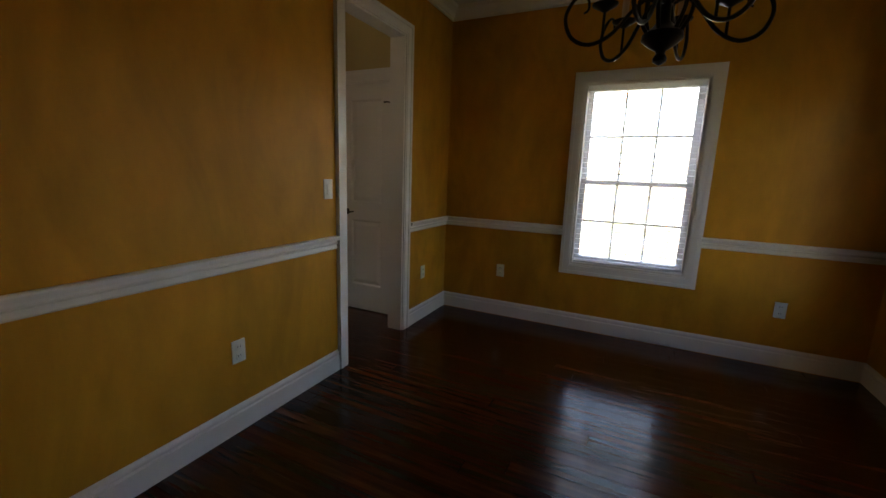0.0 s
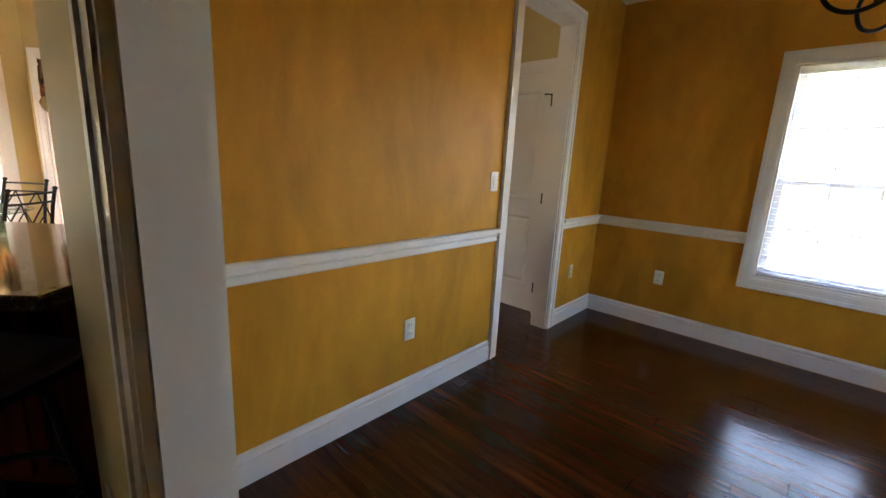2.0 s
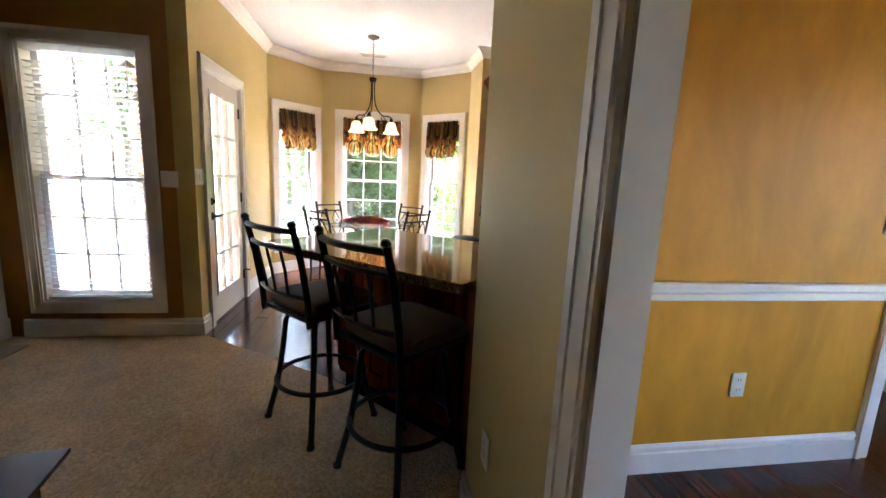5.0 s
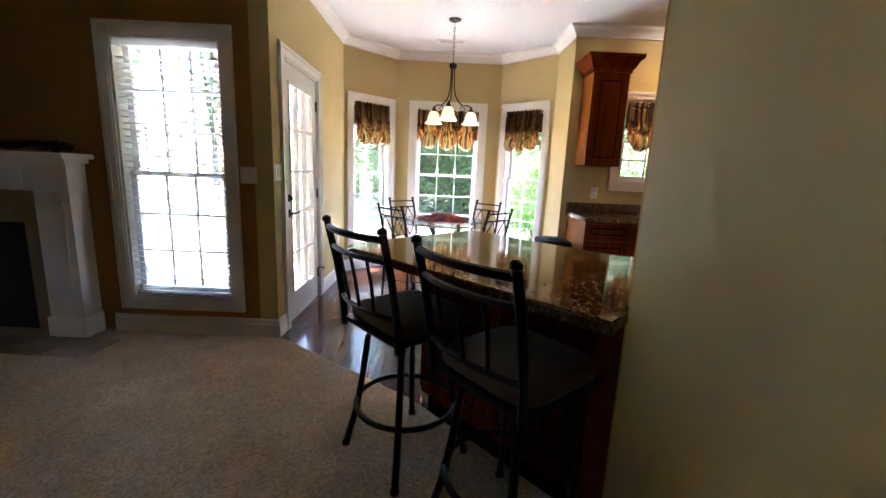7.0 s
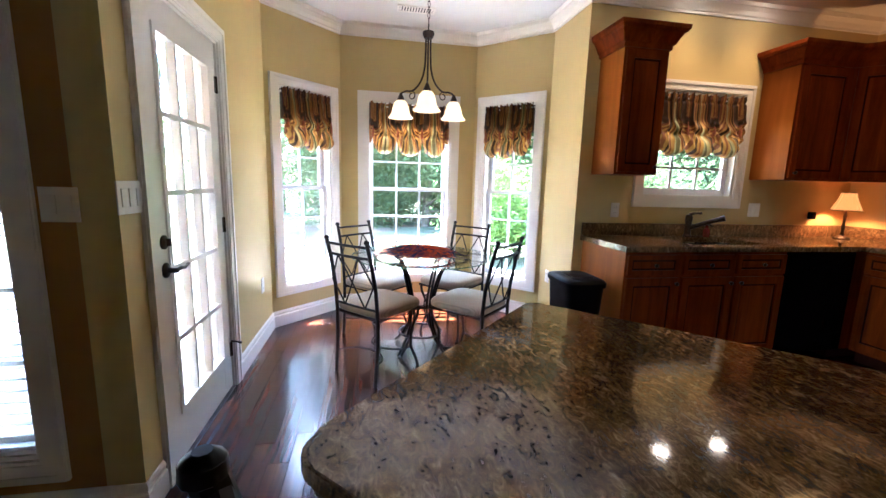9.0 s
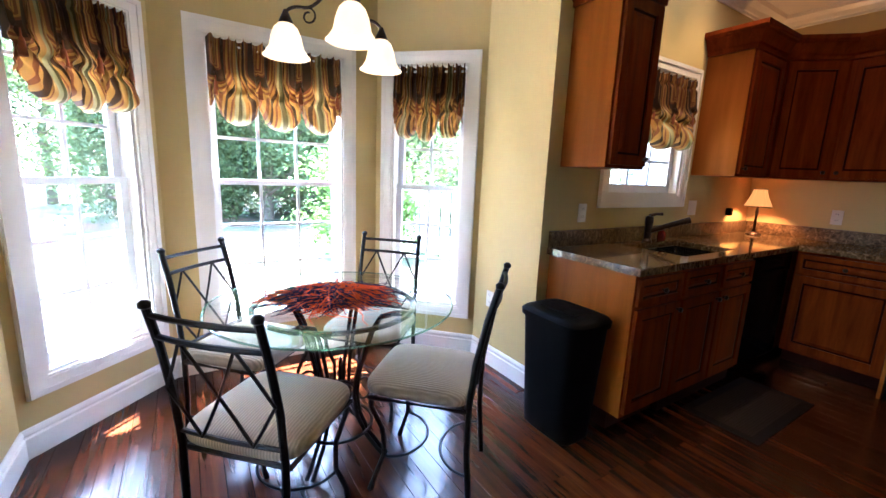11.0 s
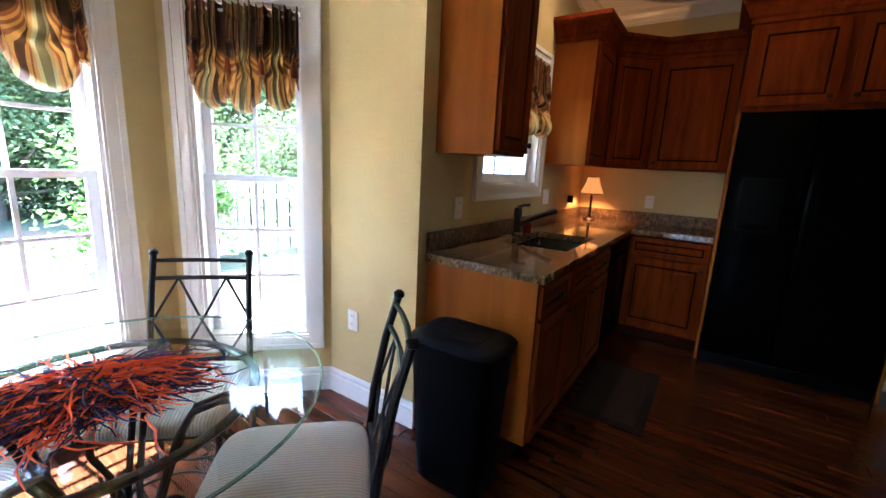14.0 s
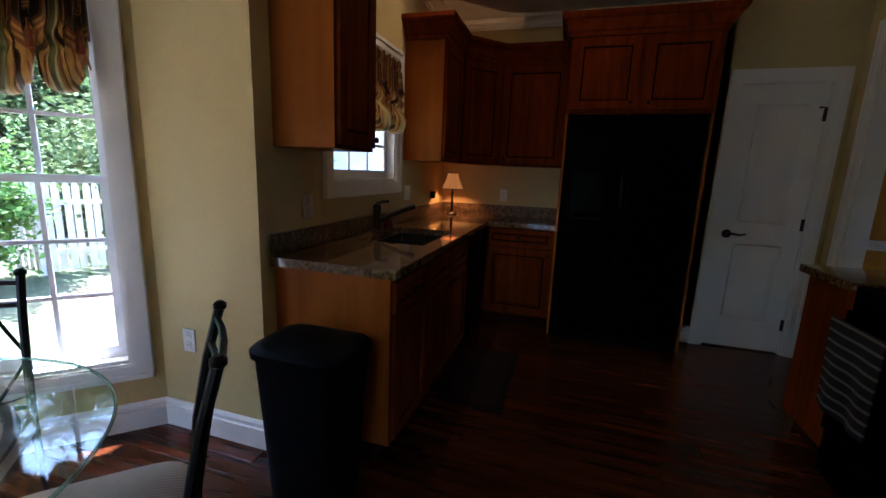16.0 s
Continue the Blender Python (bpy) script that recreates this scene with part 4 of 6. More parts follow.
for i in range(4):
    bm = bmesh.new()
    p = Vector((-0.20, -0.27)).lerp(Vector((-0.92, -0.89)), (i + 0.04) / 4)
    q = Vector((-0.20, -0.27)).lerp(Vector((-0.92, -0.89)), (i + 0.96) / 4)
    fl, ln, fd = bmesh.new(), bmesh.new(), bmesh.new()
    panelled_face(fl, ln, fd, 0, 0.13, (q - p).length, 0.85, -0.0195)
    mm = Matrix.Translation((q.x, q.y, 0)) @ Matrix.Rotation(math.atan2(p.y - q.y, p.x - q.x), 4, "Z")
    for b_, mat_, nm_ in ((fl, M_CAB, "panel_frame"), (fd, M_CAB, "panel"), (ln, M_GLAZE, "glaze_line")):
        bmesh.ops.transform(b_, matrix=mm, verts=b_.verts)
        part(nm_, b_, mat_, bc, "", None, True)
sc = thing("side_cabinet", (-0.42, 1.4, 0), "stained maple base cabinet beside the range", "cabinet")
bm = bmesh.new()
box(bm, -0.71, 1.19, 0.1, -0.125, 1.585, 0.8755, 0.002)
part("body", bm, M_CAB, sc, "", None, True)
bm = bmesh.new()
box(bm, -0.65, 1.2, 0.0, -0.13, 1.575, 0.0995)
part("toe_kick", bm, M_GLAZE, sc, "", None, True)
rg = thing("range", (-0.43, 0.80, 0), "black free-standing electric range with a towel on its handle", "stove")
bm = bmesh.new()
box(bm, -0.735, 0.425, 0.02, -0.125, 1.182, 0.905, 0.004)
part("body", bm, M_BLACK, rg, "", 40, True)
bm = bmesh.new()
box(bm, -0.757, 0.435, 0.24, -0.7355, 1.172, 0.80, 0.006)
part("oven_door", bm, M_BLACK, rg, "", 40, True)
bm = bmesh.new()
tube(bm, [(-0.757, 0.47, 0.75), (-0.80, 0.48, 0.755), (-0.80, 1.12, 0.755), (-0.757, 1.13, 0.75)], 0.011, 8)
part("handle", bm, M_BLACK, rg, "", 40, True)
bm = bmesh.new()
box(bm, -0.20, 0.43, 0.9055, -0.13, 1.177, 1.06, 0.006)
part("control_panel", bm, M_BLACK, rg, "", 40, True)

# ---- doors ----
pd = thing("door_1", (-0.5265, 2.735, 0.01), "white two-panel pantry door, closed, with dark bronze hardware", "door", kind="structure")
bm, ln = bmesh.new(), bmesh.new()
x0, x1 = -0.79, -0.263
yf = 2.712
box(bm, x0, yf + 0.012, 0.012, x1, yf + 0.045, 2.035)
for a, b, c, d in ((x0, 0.012, x0 + 0.10, 2.035), (x1 - 0.10, 0.012, x1, 2.035), (x0 + 0.10, 0.012, x1 - 0.10, 0.25), (x0 + 0.10, 0.86, x1 - 0.10, 1.02), (x0 + 0.10, 1.90, x1 - 0.10, 2.035)):
    box(bm, a, yf, b, c, yf + 0.0125, d)
for z0, z1 in ((0.25, 0.86), (1.02, 1.90)):
    a, c = x0 + 0.10, x1 - 0.10
    o = [bm.verts.new(p) for p in ((a, yf, z0), (c, yf, z0), (c, yf, z1), (a, yf, z1))]
    g = [bm.verts.new(p) for p in ((a + 0.016, yf + 0.0115, z0 + 0.016), (c - 0.016, yf + 0.0115, z0 + 0.016), (c - 0.016, yf + 0.0115, z1 - 0.016), (a + 0.016, yf + 0.0115, z1 - 0.016))]
    e = [bm.verts.new(p) for p in ((a + 0.05, yf + 0.003, z0 + 0.05), (c - 0.05, yf + 0.003, z0 + 0.05), (c - 0.05, yf + 0.003, z1 - 0.05), (a + 0.05, yf + 0.003, z1 - 0.05))]
    for q in range(4):
        r = (q + 1) % 4
        bm.faces.new((o[q], o[r], g[r], g[q]))
        bm.faces.new((g[q], g[r], e[r], e[q]))
    bm.faces.new(e)
part("leaf", bm, M_WHITE, pd, "", None, True)


def lever(parent, x, y, z, way, out):
    """A round rose with a curved lever; way: direction of the lever along x, out: the side it stands out on."""
    bm = bmesh.new()
    lathe(bm, [(0.033, 0), (0.033, 0.006), (0.026, 0.011), (0.012, 0.014), (0.011, 0.05), (0.004, 0.055)], sides=20)
    bmesh.ops.transform(bm, matrix=Matrix.Translation((x, y, z)) @ Matrix.Rotation(radians(-90 * out), 4, "X"), verts=bm.verts)
    tube(bm, [(x, y + 0.045 * out, z), (x + 0.03 * way, y + 0.048 * out, z + 0.006), (x + 0.07 * way, y + 0.046 * out, z - 0.002), (x + 0.115 * way, y + 0.044 * out, z + 0.008)], [0.010, 0.009, 0.008, 0.006], 8)
    part("handle", bm, M_BRONZE, parent, "dark bronze lever handle", 45, True)


def hinge(parent, x, y, z, out):
    bm = bmesh.new()
    tube(bm, [(x, y, z - 0.045), (x, y, z + 0.045)], 0.0075, 8)
    box(bm, x - 0.018, y - 0.003 * out - 0.002, z - 0.044, x + 0.018, y - 0.003 * out + 0.002, z + 0.044)
    part("hinge", bm, M_BRONZE, parent, "dark bronze hinge", 45, True)


lever(pd, -0.745, yf, 0.93, 1, -1)
for z in (0.24, 1.03, 1.82):
    hinge(pd, x1 + 0.002, yf - 0.006, z, -1)
bm = bmesh.new()
tube(bm, [(x1, yf - 0.01, 1.865), (x1 - 0.03, yf - 0.03, 1.868), (x1 - 0.055, yf - 0.035, 1.866)], [0.006, 0.005, 0.008], 8)
part("hinge_stop", bm, M_BRONZE, pd, "", 45, True)
bm = bmesh.new()
box(bm, -0.9, 2.95, -0.04, -0.2, 3.05, 2.4)
solid("wall_pantry_rear", bm, M_CREAM, "plain wall inside the pantry", "wall")

bd = thing("door_2", ((D0 + D1) / 2, Y_DOOR - 0.04, 0.01), "white fifteen-light glazed porch door, closed", "door", kind="structure")
a, c = D0 + 0.022, D1 - 0.022
y0, y1 = Y_DOOR - 0.052, Y_DOOR - 0.008
g0, g1, h0, h1 = a + 0.115, c - 0.115, 0.24, DT - 0.16
bm = bmesh.new()
box(bm, a, y0, 0.012, g0, y1, DT - 0.022)
box(bm, g1, y0, 0.012, c, y1, DT - 0.022)
box(bm, g0, y0, 0.012, g1, y1 - 0.0006, h0)
box(bm, g0, y0, h1, g1, y1 - 0.0006, DT - 0.022)
leaf = part("leaf", bm, M_WHITE, bd, "", None, True)
bm = bmesh.new()
for p in ((g0 - 0.02, h0 - 0.02, g0 + 0.008, h1 + 0.02), (g1 - 0.008, h0 - 0.02, g1 + 0.02, h1 + 0.02), (g0, h0 - 0.02, g1, h0 + 0.008), (g0, h1 - 0.008, g1, h1 + 0.02)):
    box(bm, p[0], y1 - 0.02, p[1], p[2], y1 + 0.007, p[3])
part("glazing_bead", bm, M_WHITE, bd, "", None, True)
gw, gh = (g1 - g0) / 3, (h1 - h0) / 5
for i in range(1, 3):
    bm = bmesh.new()
    box(bm, g0 + i * gw - 0.011, y0 + 0.008, h0, g0 + i * gw + 0.011, y1 + 0.002, h1)
    part("muntin", bm, M_WHITE, bd, "", None, True)
for i in range(1, 5):
    bm = bmesh.new()
    box(bm, g0, y0 + 0.0085, h0 + i * gh - 0.011, g1, y1 + 0.0015, h0 + i * gh + 0.011)
    part("muntin", bm, M_WHITE, bd, "", None, True)
for i in range(3):
    for k in range(5):
        bm = bmesh.new()
        box(bm, g0 + i * gw, y0 + 0.018, h0 + k * gh, g0 + (i + 1) * gw, y0 + 0.022, h0 + (k + 1) * gh)
        part("pane", bm, M_PANE, bd, "", None, True).visible_shadow = False
lever(bd, c - 0.06, y1, 0.90, -1, 1)
bm = bmesh.new()
lathe(bm, [(0.03, 0), (0.03, 0.008), (0.02, 0.014), (0.004, 0.016)], sides=18)
box(bm, -0.005, -0.016, 0.012, 0.005, 0.016, 0.03)
bmesh.ops.transform(bm, matrix=Matrix.Translation((c - 0.06, y1, 1.02)) @ Matrix.Rotation(radians(-90), 4, "X"), verts=bm.verts)
part("deadbolt", bm, M_BRONZE, bd, "dark bronze deadbolt", 45, True)
for z in (0.25, 1.02, 1.80):
    hinge(bd, a - 0.003, y1 + 0.004, z, 1)
bm = bmesh.new()
tube(bm, [(a - 0.002, y1 + 0.008, 0.30), (a + 0.02, y1 + 0.05, 0.302), (a + 0.03, y1 + 0.07, 0.30)], [0.006, 0.005, 0.009], 8)
part("hinge_stop", bm, M_BRONZE, bd, "", 45, True)
bm = bmesh.new()
box(bm, D0 + 0.018, Y_DOOR - 0.13, -0.02, D1 - 0.018, Y_DOOR + 0.01, 0.011, 0.003)
solid("door_threshold", bm, M_BRONZE, "dark metal threshold of the porch door", "threshold")


# ---- blinds ----
def blind(p0, p1, s0, s1, z0, z1, label, tilt, tilt_top):
    m, _ = frame_on(p0, p1)
    mid = (s0 + s1) / 2
    b = thing("window_blind", m @ Matrix.Translation((mid, 0, z0)), label, "blind", "window blinds")
    hw, h = (s1 - s0) / 2 - 0.02, z1 - z0
    bm = bmesh.new()
    box(bm, -hw, -0.058, h - 0.062, hw, -0.002, h - 0.017, 0.003)
    part("head_rail", bm, M_BLIND, b)
    n = int((h - 0.1) / 0.0425)
    bm = bmesh.new()
    rr = []
    for k in range(6):
        u = -0.024 + 0.048 * k / 5
        rr.append((u, 0.0025 * (1 - (u / 0.024) ** 2)))
    top = [[bm.verts.new((s * hw, u, w + 0.0012)) for u, w in rr] for s in (-1, 1)]
    low = [[bm.verts.new((s * hw, u, w - 0.0012)) for u, w in rr] for s in (-1, 1)]
    for k in range(5):
        bm.faces.new((top[0][k], top[0][k + 1], top[1][k + 1], top[1][k]))
        bm.faces.new((low[0][k + 1], low[0][k], low[1][k], low[1][k + 1]))
    for q in (0, 5):
        bm.faces.new((top[0][q], top[1][q], low[1][q], low[0][q]))
    for q in (0, 1):
        bm.faces.new((*top[q], *low[q][::-1]))
    me = finish("slat", bm, M_BLIND, 40)
    for i in range(n):
        o = new("slat", me)
        o.parent = b
        o.matrix_basis = Matrix.Translation((0, -0.03, 0.045 + i * 0.0425)) @ Matrix.Rotation(radians((tilt if i < n * 0.47 else tilt_top) + 1.5 * math.sin(i * 2.1)), 4, "X")
    bm = bmesh.new()
    box(bm, -hw, -0.052, 0.018, hw, -0.008, 0.034, 0.003)
    part("bottom_rail", bm, M_BLIND, b)
    for s in (-hw + 0.12, 0, hw - 0.12):
        bm = bmesh.new()
        tube(bm, [(s, -0.004, 0.03), (s, -0.004, h - 0.05)], 0.0013, 5)
        part("cord", bm, M_BLIND, b)
    bm = bmesh.new()
    tube(bm, [(-hw + 0.05, 0.004, h - 0.07), (-hw + 0.052, 0.006, h - 0.75)], 0.004, 6)
    part("tilt_wand", bm, M_VINYL, b)


blind((X_DINR, Y_DIN), (0, Y_DIN), X_DINR - 2.05, X_DINR - 1.195, 0.575, 2.045, "white slatted blind lowered in the dining window, slats open", 3, -7)
blind((X_LIV, Y_DOOR), (X_LIV, -6.2), 0.325, 1.055, 0.27, 2.065, "white slatted blind lowered in the living room window, slats open", 10, 8)


# ---- balloon valances ----
def valance(p0, p1, s0, s1, ztop, puffs, drop, label, seed, tails=0.16):
    """A gathered, lined rod-pocket valance whose lower hem is caught up into billowing pouches with short tails at the ends."""
    m, _ = frame_on(p0, p1)
    v = thing("valance", m @ Matrix.Translation(((s0 + s1) / 2, 0, ztop)), label, "curtain", "balloon valances")
    rnd = random.Random(seed)
    hw = (s1 - s0) / 2 - 0.02
    total = puffs + 2 * tails
    pw = 2 * hw / total
    nu, nv = int(total * 40), 56
    bm = bmesh.new()
    uv = bm.loops.layers.uv.new("UVMap")
    ph = [rnd.uniform(0, 6.28) for _ in range(8)]
    tweak = [rnd.uniform(-0.03, 0.03) for _ in range(puffs + 3)]
    grid = []
    for j in range(nv + 1):
        t = j / nv
        low = min(1.0, max(0.0, (t - 0.45) / 0.55))
        ease = low * low * (3 - 2 * low)
        row = []
        for i in range(nu + 1):
            u = i / nu
            k = u * total - tails
            cell = math.floor(k)
            f = k - cell
            arc = max(0.0, math.sin(math.pi * f))
            puff = math.sqrt(max(0.0, 1 - (2 * f - 1) ** 2))
            if cell < 0 or cell >= puffs:
                arc, puff = arc * 0.4, puff * 0.4
            length = drop * (0.66 + (0.34 + tweak[min(max(cell + 1, 0), puffs + 1)]) * puff)
            wave = k * 31 + ph[0] + 1.9 * math.sin(k * 5.1 + ph[1]) + 0.8 * math.sin(3.0 * t + ph[6] + cell)
            keep = 1 - ease * (0.2 + 0.75 * arc)
            gath = math.sin(wave) * 0.6 + math.sin(k * 17 + ph[2] + 1.4 * t) * 0.4
            # slack folds hanging in U curves from the points where the cloth is caught up
            sag = t * drop + 0.05 * math.sin(2.3 * cell + ph[7]) - 0.10 * arc * low
            swag = math.sin(2 * math.pi * sag / 0.07 + ph[3]) * 0.010 * min(1.0, low * 3.0) * (0.25 + 0.75 * abs(2 * f - 1))
            body = 0.018 + 0.026 * gath * keep + 0.035 * min(t, 0.6)
            skirt = 0.045 * arc * math.exp(-((t - 0.57) / 0.10) ** 2)
            bag = min(1.0, max(0.0, (t - 0.64) / 0.36))
            pouch = puff * (0.085 * math.sin(math.pi * bag) ** 0.7 - 0.020 * math.exp(-((t - 0.66) / 0.03) ** 2))
            pinch = -0.04 * (1 - puff) * ease
            z = -length * (t if bag == 0 else 0.64 + 0.36 * math.sin(bag * math.pi / 2) ** 0.95)
            z += 0.010 * gath * (1.0 if t < 0.02 else 0.0) + 0.014 * low * (1 - puff) * math.sin(k * 30 + ph[4])
            head = 0.006 * math.sin(k * 60 + ph[5]) * math.exp(-((t - 0.13) / 0.03) ** 2) - 0.010 * math.exp(-((t - 0.13) / 0.025) ** 2)
            x = -hw + 2 * hw * u + (0.010 * math.cos(wave) * keep + 0.010 * math.sin(9 * t + 2.1 * k + ph[3]) * t) * min(1.0, 8 * u, 8 * (1 - u)) + pw * (0.5 - f) * arc * (0.16 * math.exp(-((t - 0.62) / 0.12) ** 2) - 0.14 * bag)
            row.append(bm.verts.new((x, 0.012 + body + skirt + pouch + pinch + swag + head, z)))
        grid.append(row)
    for j in range(nv):
        for i in range(nu):
            fc = bm.faces.new((grid[j][i], grid[j][i + 1], grid[j + 1][i + 1], grid[j + 1][i]))
            mid_k = math.floor((i + 0.5) / nu * total - tails)
            for lp, (a, b) in zip(fc.loops, ((i, j), (i + 1, j), (i + 1, j + 1), (i, j + 1))):
                q = min(1.0, max(0.0, (b / nv - 0.40) / 0.3))
                lp[uv].uv = (4.5 + (a / nu * total - tails - mid_k - 0.5) * (1.55 - 0.92 * q), b / nv)
    part("cloth", bm, M_SILK, v, "", 80)
    bm = bmesh.new()
    box(bm, -hw + 0.004, -0.012, -drop * 0.52, hw - 0.004, -0.008, -0.012)
    part("lining", bm, M_LINING, v, "dark cloth lining", None)
    bm = bmesh.new()
    tube(bm, [(-hw - 0.015, 0.006, -0.035), (hw + 0.015, 0.006, -0.035)], 0.008, 8)
    part("rod", bm, M_WHITE, v)
    for o in range(puffs + 1):
        x = -hw + 2 * hw * (o + tails) / total
        bm = bmesh.new()
        lathe(bm, [(0.003, 0.03), (0.004, 0), (0.010, -0.010), (0.012, -0.028), (0.016, -0.075), (0.003, -0.08)], (x, 0.062, -drop * 0.50), 10)
        part("tassel", bm, M_TASSEL, v, "rust-red tassel")
    return v


M_TASSEL = plain("rust_red_tassel", (0.22, 0.06, 0.02), 0.9, 0.0, 0.2, 60)
valance((XB, Y_BAYR), (X_BAY, BR), *SW, 2.05, 3, 0.50, "striped brown and olive balloon valance in a bay window", 1)
valance((X_BAY, BR), (X_BAY, BL), *CW, 2.05, 3, 0.50, "wide striped brown and olive balloon valance in the bay", 2)
valance((X_BAY, BL), (XB, Y_DOOR), *SW, 2.05, 3, 0.50, "striped brown and olive balloon valance in a bay window", 3)
valance((X_SINK, Y_BACK), (X_SINK, Y_BAYR), Y_BACK - 1.865, Y_BACK - 1.015, 2.05, 3, 0.50, "striped balloon valance with tassels above the sink", 4)

# ---- breakfast table and chairs ----
TC = (-3.24, -0.77)
tb = thing("breakfast_table", (*TC, 0), "round clear glass breakfast table with black iron legs", "table")
bm = bmesh.new()
for z, r in ((0.738, 0.5225), (0.750, 0.5225)):
    bm.faces.new([bm.verts.new((r * math.cos(2 * math.pi * i / 96), r * math.sin(2 * math.pi * i / 96), z)) for i in range(96)])
top = part("glass_top", bm, M_TGLASS, tb, "clear bevelled glass", 25)
top.visible_shadow = False
bm = bmesh.new()
tube(bm, [(0.5265 * math.cos(2 * math.pi * i / 96), 0.5265 * math.sin(2 * math.pi * i / 96), 0.744) for i in range(96)], 0.0042, 8, True)
part("rim", bm, M_RIM, top, "greenish polished glass edge", 25)
bm = bmesh.new()
n = 64
ring = [(0.35 * math.cos(2 * math.pi * i / n), 0.35 * math.sin(2 * math.pi * i / n), 0.726) for i in range(n)]
tube(bm, ring, 0.014, 8, True, 0.7)
part("top_ring", bm, M_IRON, tb)
for q in range(4):
    ang = math.pi / 4 + q * math.pi / 2
    prof = [(0.35, 0.722), (0.28, 0.716), (0.215, 0.69), (0.175, 0.62), (0.135, 0.50), (0.105, 0.40), (0.095, 0.30), (0.11, 0.2), (0.155, 0.11), (0.215, 0.045), (0.25, 0.012)]
    bm = bmesh.new()
    for off in (-0.014, 0.014):
        tube(bm, [(r * math.cos(ang) - off * math.sin(ang), r * math.sin(ang) + off * math.cos(ang), z) for r, z in prof], 0.0095, 8)
    part("leg", bm, M_IRON, tb)
    bm = bmesh.new()
    sc_ = [(0.075 + 0.05 * math.cos(radians(a_)) * (1 - a_ / 900), 0.32 + 0.09 * math.sin(radians(a_)) * (1 - a_ / 900)) for a_ in range(0, 500, 25)]
    tube(bm, [((r + 0.05) * math.cos(ang + 0.35), (r + 0.05) * math.sin(ang + 0.35), z) for r, z in sc_], 0.006, 6)
    part("scroll", bm, M_IRON, tb)
for z, r in ((0.30, 0.082), (0.14, 0.165)):
    bm = bmesh.new()
    tube(bm, [(r * math.cos(2 * math.pi * i / 32), r * math.sin(2 * math.pi * i / 32), z) for i in range(32)], 0.008, 6, True)
    part("ring", bm, M_IRON, tb)


def cushion(bm, hx, hy, cy, z0, z1, crown):
    """A padded seat with soft rounded corners and a domed top."""
    n, rings = 48, []
    for k, z in ((0.93, z0), (0.985, z0 + 0.008), (1.0, z0 + 0.022), (1.0, z1 - 0.018), (0.985, z1 - 0.006), (0.95, z1 + 0.15 * crown), (0.87, z1 + 0.42 * crown), (0.7, z1 + 0.72 * crown), (0.45, z1 + 0.92 * crown), (0.15, z1 + crown)):
        row = []
        for i in range(n):
            c, s = math.cos(2 * math.pi * i / n), math.sin(2 * math.pi * i / n)
            row.append(bm.verts.new((hx * k * math.copysign(abs(c) ** 0.36, c), cy + hy * k * math.copysign(abs(s) ** 0.36, s), z)))
        rings.append(row)
    for a, b in zip(rings, rings[1:]):
        for i in range(n):
            bm.faces.new((a[i], a[(i + 1) % n], b[(i + 1) % n], b[i]))
    bm.faces.new(rings[0][::-1])
    bm.faces.new(rings[-1])


